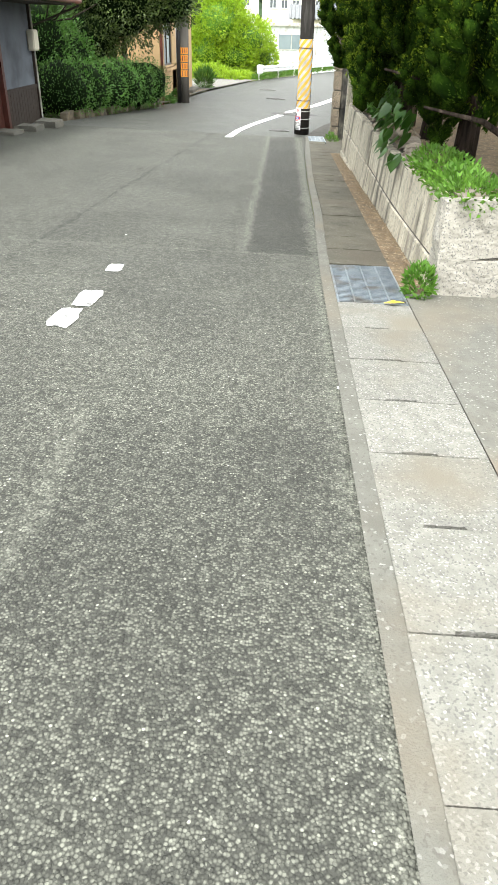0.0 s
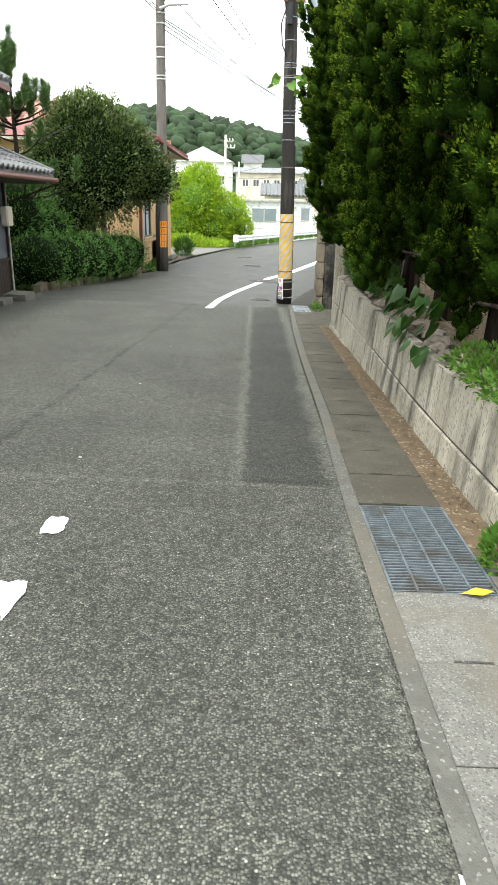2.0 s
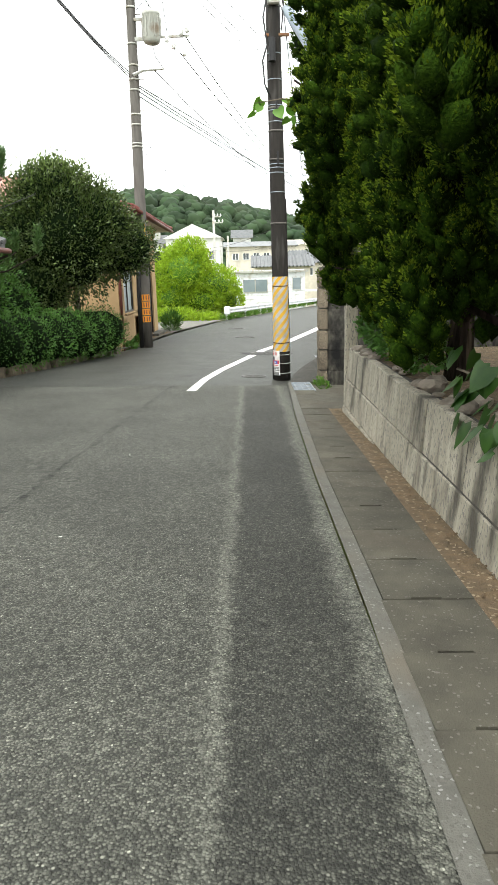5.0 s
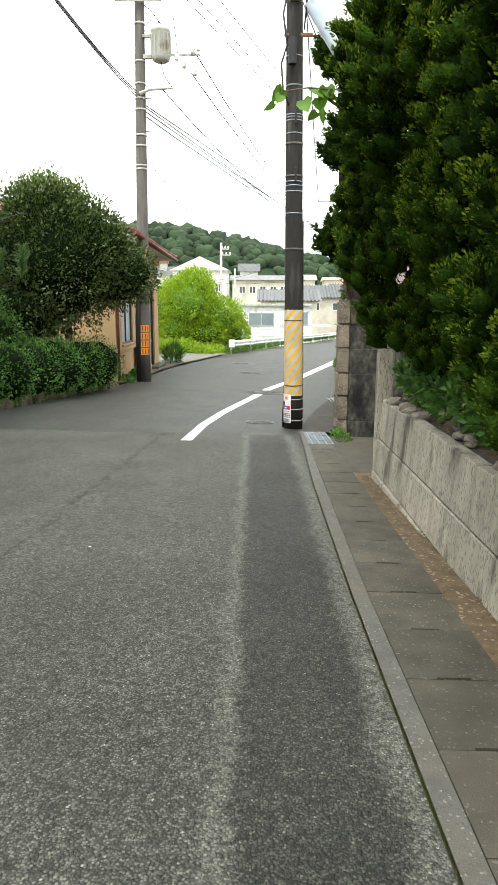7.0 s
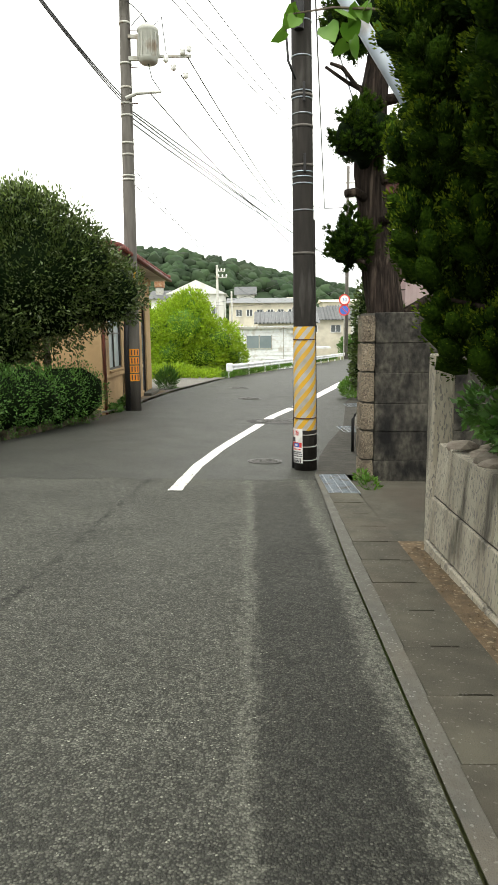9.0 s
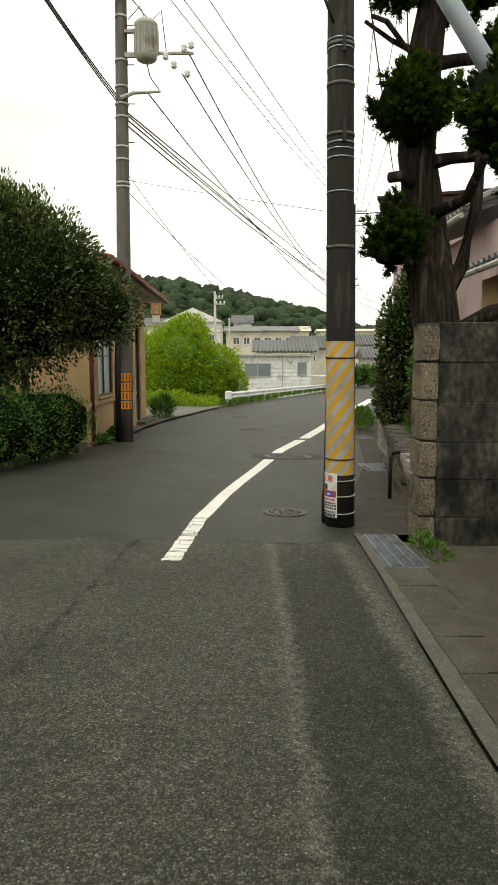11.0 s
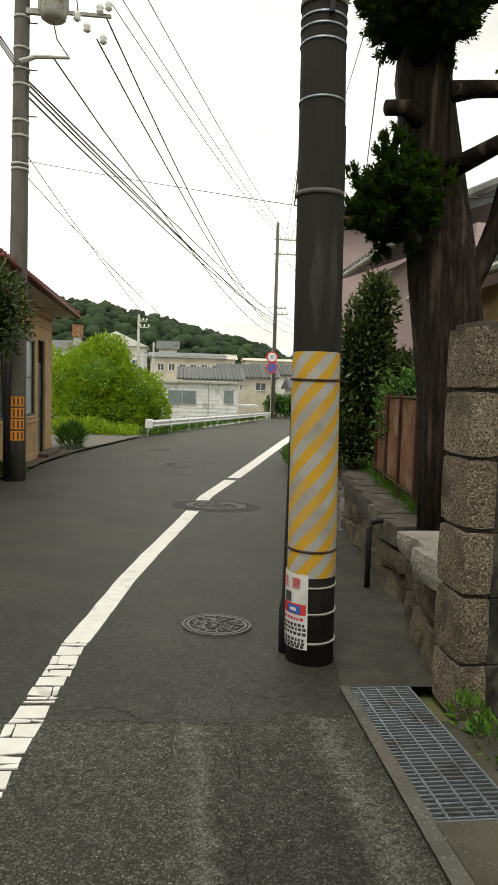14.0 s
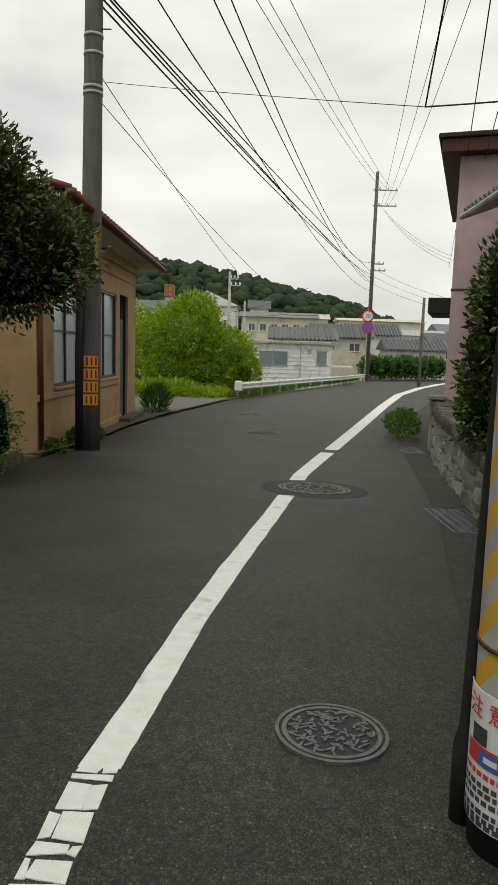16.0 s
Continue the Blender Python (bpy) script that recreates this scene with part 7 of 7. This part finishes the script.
def cloud_pruned_tree():
    """Old juniper with a thick bare trunk, sawn limbs and clipped foliage pads."""
    rng = np.random.default_rng(12)
    t = thing("pruned_juniper", "old cloud-pruned juniper with shaggy bare trunk", "tree")
    Y = 16.2
    bm = tube([(2.55, Y, 0.35), (2.50, Y, 1.2), (2.38, Y, 1.9), (2.28, Y, 2.6), (2.20, Y + 0.1, 3.3), (2.12, Y + 0.1, 4.0), (2.16, Y, 4.8), (2.25, Y, 5.6), (2.2, Y, 6.6)], [0.34, 0.30, 0.27, 0.25, 0.22, 0.20, 0.19, 0.14, 0.08], 18, None, 0.45)
    part("trunk", bm, M["bark"], t, smooth=True)
    limbs = [([(2.32, Y, 2.2), (2.62, Y - 0.05, 2.75), (2.75, Y - 0.1, 3.35), (2.78, Y - 0.1, 3.9), (2.95, Y, 4.2)], [0.13, 0.085, 0.07, 0.06, 0.04]),
             ([(2.15, Y, 3.85), (2.5, Y, 3.92), (3.0, Y, 3.95), (3.5, Y, 4.15)], [0.09, 0.06, 0.055, 0.04]),
             ([(2.15, Y, 4.45), (2.6, Y, 4.6), (3.2, Y, 4.7)], [0.08, 0.07, 0.05]),
             ([(2.12, Y, 3.6), (1.92, Y - 0.1, 3.70), (1.78, Y - 0.15, 3.66)], [0.07, 0.06, 0.055]),
             ([(2.15, Y, 5.0), (1.8, Y, 5.15), (1.5, Y, 5.35)], [0.05, 0.03, 0.02]),
             ([(2.3, Y, 2.7), (2.0, Y - 0.2, 2.75), (1.75, Y - 0.2, 2.92)], [0.08, 0.05, 0.035]),
             ([(2.12, Y, 4.95), (1.95, Y - 0.05, 5.05), (1.72, Y - 0.1, 5.3), (1.55, Y - 0.1, 5.36)], [0.035, 0.028, 0.03, 0.022]),
             ([(2.15, Y, 4.9), (2.55, Y, 4.95), (3.1, Y, 5.0)], [0.08, 0.07, 0.06]),
             ([(2.5, Y, 1.9), (3.0, Y, 2.2), (3.6, Y, 2.35)], [0.12, 0.09, 0.07])]
    for pts, r in limbs:
        part("limb", tube(pts, r, 9, None, 0.4), M["bark"], t, smooth=True)
    part("limb", tube([(2.3, Y, 3.3), (2.5, 15.6, 3.35), (2.46, 14.95, 3.6)], [0.08, 0.06, 0.04], 9, None, 0.4), M["bark"], t, smooth=True)
    pads = [((2.47, 14.92, 3.98), (0.25, 0.24, 0.42)), ((1.86, Y - 0.1, 3.02), (0.32, 0.36, 0.36)), ((2.02, Y - 0.15, 4.42), (0.42, 0.42, 0.42)), ((3.0, Y - 0.05, 4.3), (0.22, 0.25, 0.28)), ((3.1, Y, 5.0), (0.36, 0.35, 0.3)), ((2.6, Y, 5.75), (0.5, 0.45, 0.3)), ((3.3, Y, 3.85), (0.35, 0.35, 0.3)), ((1.95, Y, 5.9), (0.5, 0.5, 0.4)), ((3.7, Y, 2.9), (0.4, 0.4, 0.4))]
    for i, (c, r) in enumerate(pads):
        # near-black pad core paints the shade seen between its tufts
        core = part("foliage_pad", blob(c, [q * 0.84 for q in r], 50 + i, 0.35, 3), M["shade_core"], t, smooth=True)
        tufts = []
        for q in on_sphere(rng, int(70 * r[0] * r[2] / 0.16)):
            base = np.array(c) + q * np.array(r) * rng.uniform(0.6, 0.85)
            axis = q + np.array([0, 0, 0.7]) + rng.normal(0, 0.2, 3)
            axis /= np.linalg.norm(axis)
            tufts.append((base, axis, rng.uniform(0.12, 0.24), rng.uniform(0.06, 0.10)))
        V, F, P, D, Y = clumps(tufts, rng, 26)
        me = np_mesh("tuft", V, F)
        me.polygons.foreach_set("use_smooth", [True] * len(me.polygons))
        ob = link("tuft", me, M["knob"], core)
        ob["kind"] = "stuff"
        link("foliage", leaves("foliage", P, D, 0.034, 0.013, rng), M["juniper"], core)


cloud_pruned_tree()


def pine():
    rng = np.random.default_rng(14)
    t = thing("pine_tree", "young pine with upright candle shoots", "tree")
    x, y = -5.3, 17.6
    bm = tube([(x, y, 0), (x, y, 2.5), (x - 0.05, y, 5.2)], [0.09, 0.07, 0.02], 8, None, 0.2)
    tips = []
    for k in range(26):
        z = 1.6 + 3.3 * rng.random()
        a = rng.uniform(0, 6.28)
        L = (5.3 - z) * 0.34 + 0.25
        p = (x + L * math.cos(a), y + L * math.sin(a), z + 0.25 * L)
        tube([(x, y, z - 0.1), ((x + p[0]) / 2, (y + p[1]) / 2, z), p], [0.03, 0.02, 0.012], 5, bm)
        tips += [p, ((x + p[0]) / 2, (y + p[1]) / 2, z + 0.08)]
    tips += [(x, y, 5.2), (x + 0.08, y, 4.9), (x - 0.06, y, 4.6)]
    part("trunk", bm, M["bark"], t, smooth=True)
    Ps, Ds = [], []
    for p in tips:
        L = rng.uniform(0.3, 0.6)
        m = 420
        u = rng.random(m)
        P = np.array(p) + np.outer(u * L, [0.1, 0, 1]) + rng.normal(0, 0.012, (m, 3))
        Ps.append(P)
        e = on_sphere(rng, m)
        e[:, 2] = np.abs(e[:, 2]) + 0.35
        Ds.append(e)
    link("needles", leaves("needles", np.concatenate(Ps), np.concatenate(Ds), 0.16, 0.013, rng), M["pine"], t)


pine()


# ---- small stones and litter ----
def stones():
    rng = random.Random(17)
    for k in range(46):
        y = rng.uniform(2.9, 11.1)
        x = 1.93 + rng.uniform(0, 0.25)
        s = rng.uniform(0.03, 0.085)
        bm = bmesh.new()
        bmesh.ops.create_icosphere(bm, subdivisions=2, radius=1)
        for v in bm.verts:
            q = 1 + 0.35 * noise.noise(v.co * 1.6 + Vector((k, 0, 0)))
            v.co = Vector((v.co.x * s * q * 1.3, v.co.y * s * q * 1.5, v.co.z * s * q * 0.7))
        ob = part("garden_stone", bm, M["pebble"], None)
        ob.matrix_basis = pose(x, y, wall_top(y) - 0.02 + s * 0.4, 0, 0, rng.uniform(0, 360))
        tagged(ob, "small rough brown stone on the wall bed", "stone", "bed stones")
    soil = strip("bed_soil", [(1.87, 2.9), (1.9, 11.28)], [(4.6, 2.9), (4.6, 11.28)], M["dirt"], 0, "brown garden soil level with the wall top", category="soil", step=1, across=6)
    for v in soil.data.vertices:
        v.co.z = wall_top(v.co.y) - 0.035 + 0.03 * noise.noise(v.co * 3)
    # fallen yellow leaf and litter by the grating
    bm = bmesh.new()
    v = [bm.verts.new(c) for c in ((0, 0, 0.008), (0.07, 0.03, 0.022), (0.15, 0.02, 0.012), (0.08, -0.04, 0.026))]
    bm.faces.new((v[0], v[3], v[1]))
    bm.faces.new((v[1], v[3], v[2]))
    ob = part("fallen_leaf", bm, M["yellow_leaf"])
    ob.location = (1.42, 2.44, H(1.45, 2.45) + 0.026)
    tagged(ob, "yellow fallen leaf beside the drain grating", "leaf")
    bm = bmesh.new()
    for k in range(420):
        y = rng.uniform(2.8, 11.3)
        x = 1.60 + 0.2 * rng.random() ** 0.6
        s = rng.uniform(0.004, 0.014)
        z = H(x, y) + 0.026
        q = [bm.verts.new((x + s * math.cos(a), y + s * math.sin(a) * 1.5, z + (s * 0.5 if i == 0 else 0))) for i, a in enumerate((0, 2.1, 4.2))]
        tip = bm.verts.new((x, y, z + s * 0.8))
        for i in range(3):
            bm.faces.new((q[i], q[(i + 1) % 3], tip))
    tagged(part("leaf_litter", bm, M["dirt"]), "brown leaf litter along the wall foot", "litter", kind="stuff")
    # low stone edge below the hedge
    t = thing("hedge_edge", "low stone edging below the hedge", "edging", kind="structure")
    y = 15.6
    while y < 23.5:
        x = float(np.interp(y, [15.4, 18.5, 22.3, 24], [-4.45, -3.95, -3.35, -3.5]))
        ln = rng.uniform(0.5, 0.8)
        rough_stone(x - 0.15, x + 0.02, y, y + ln - 0.02, H(x, y) - 0.1, H(x, y) + 0.16, y, M["stone_dark"], t, "stone", 0.03)
        y += ln
    sb = thing("sign_board", "small red sign board beyond the lime tree", "sign")
    part("board", box(-4.9, -4.3, 52.0, 52.05, 1.2, 1.7, 0.01), M["red"], sb)
    part("post", box(-4.6, -4.53, 52.06, 52.12, -1.2, 1.7), M["trafo"], sb)


stones()
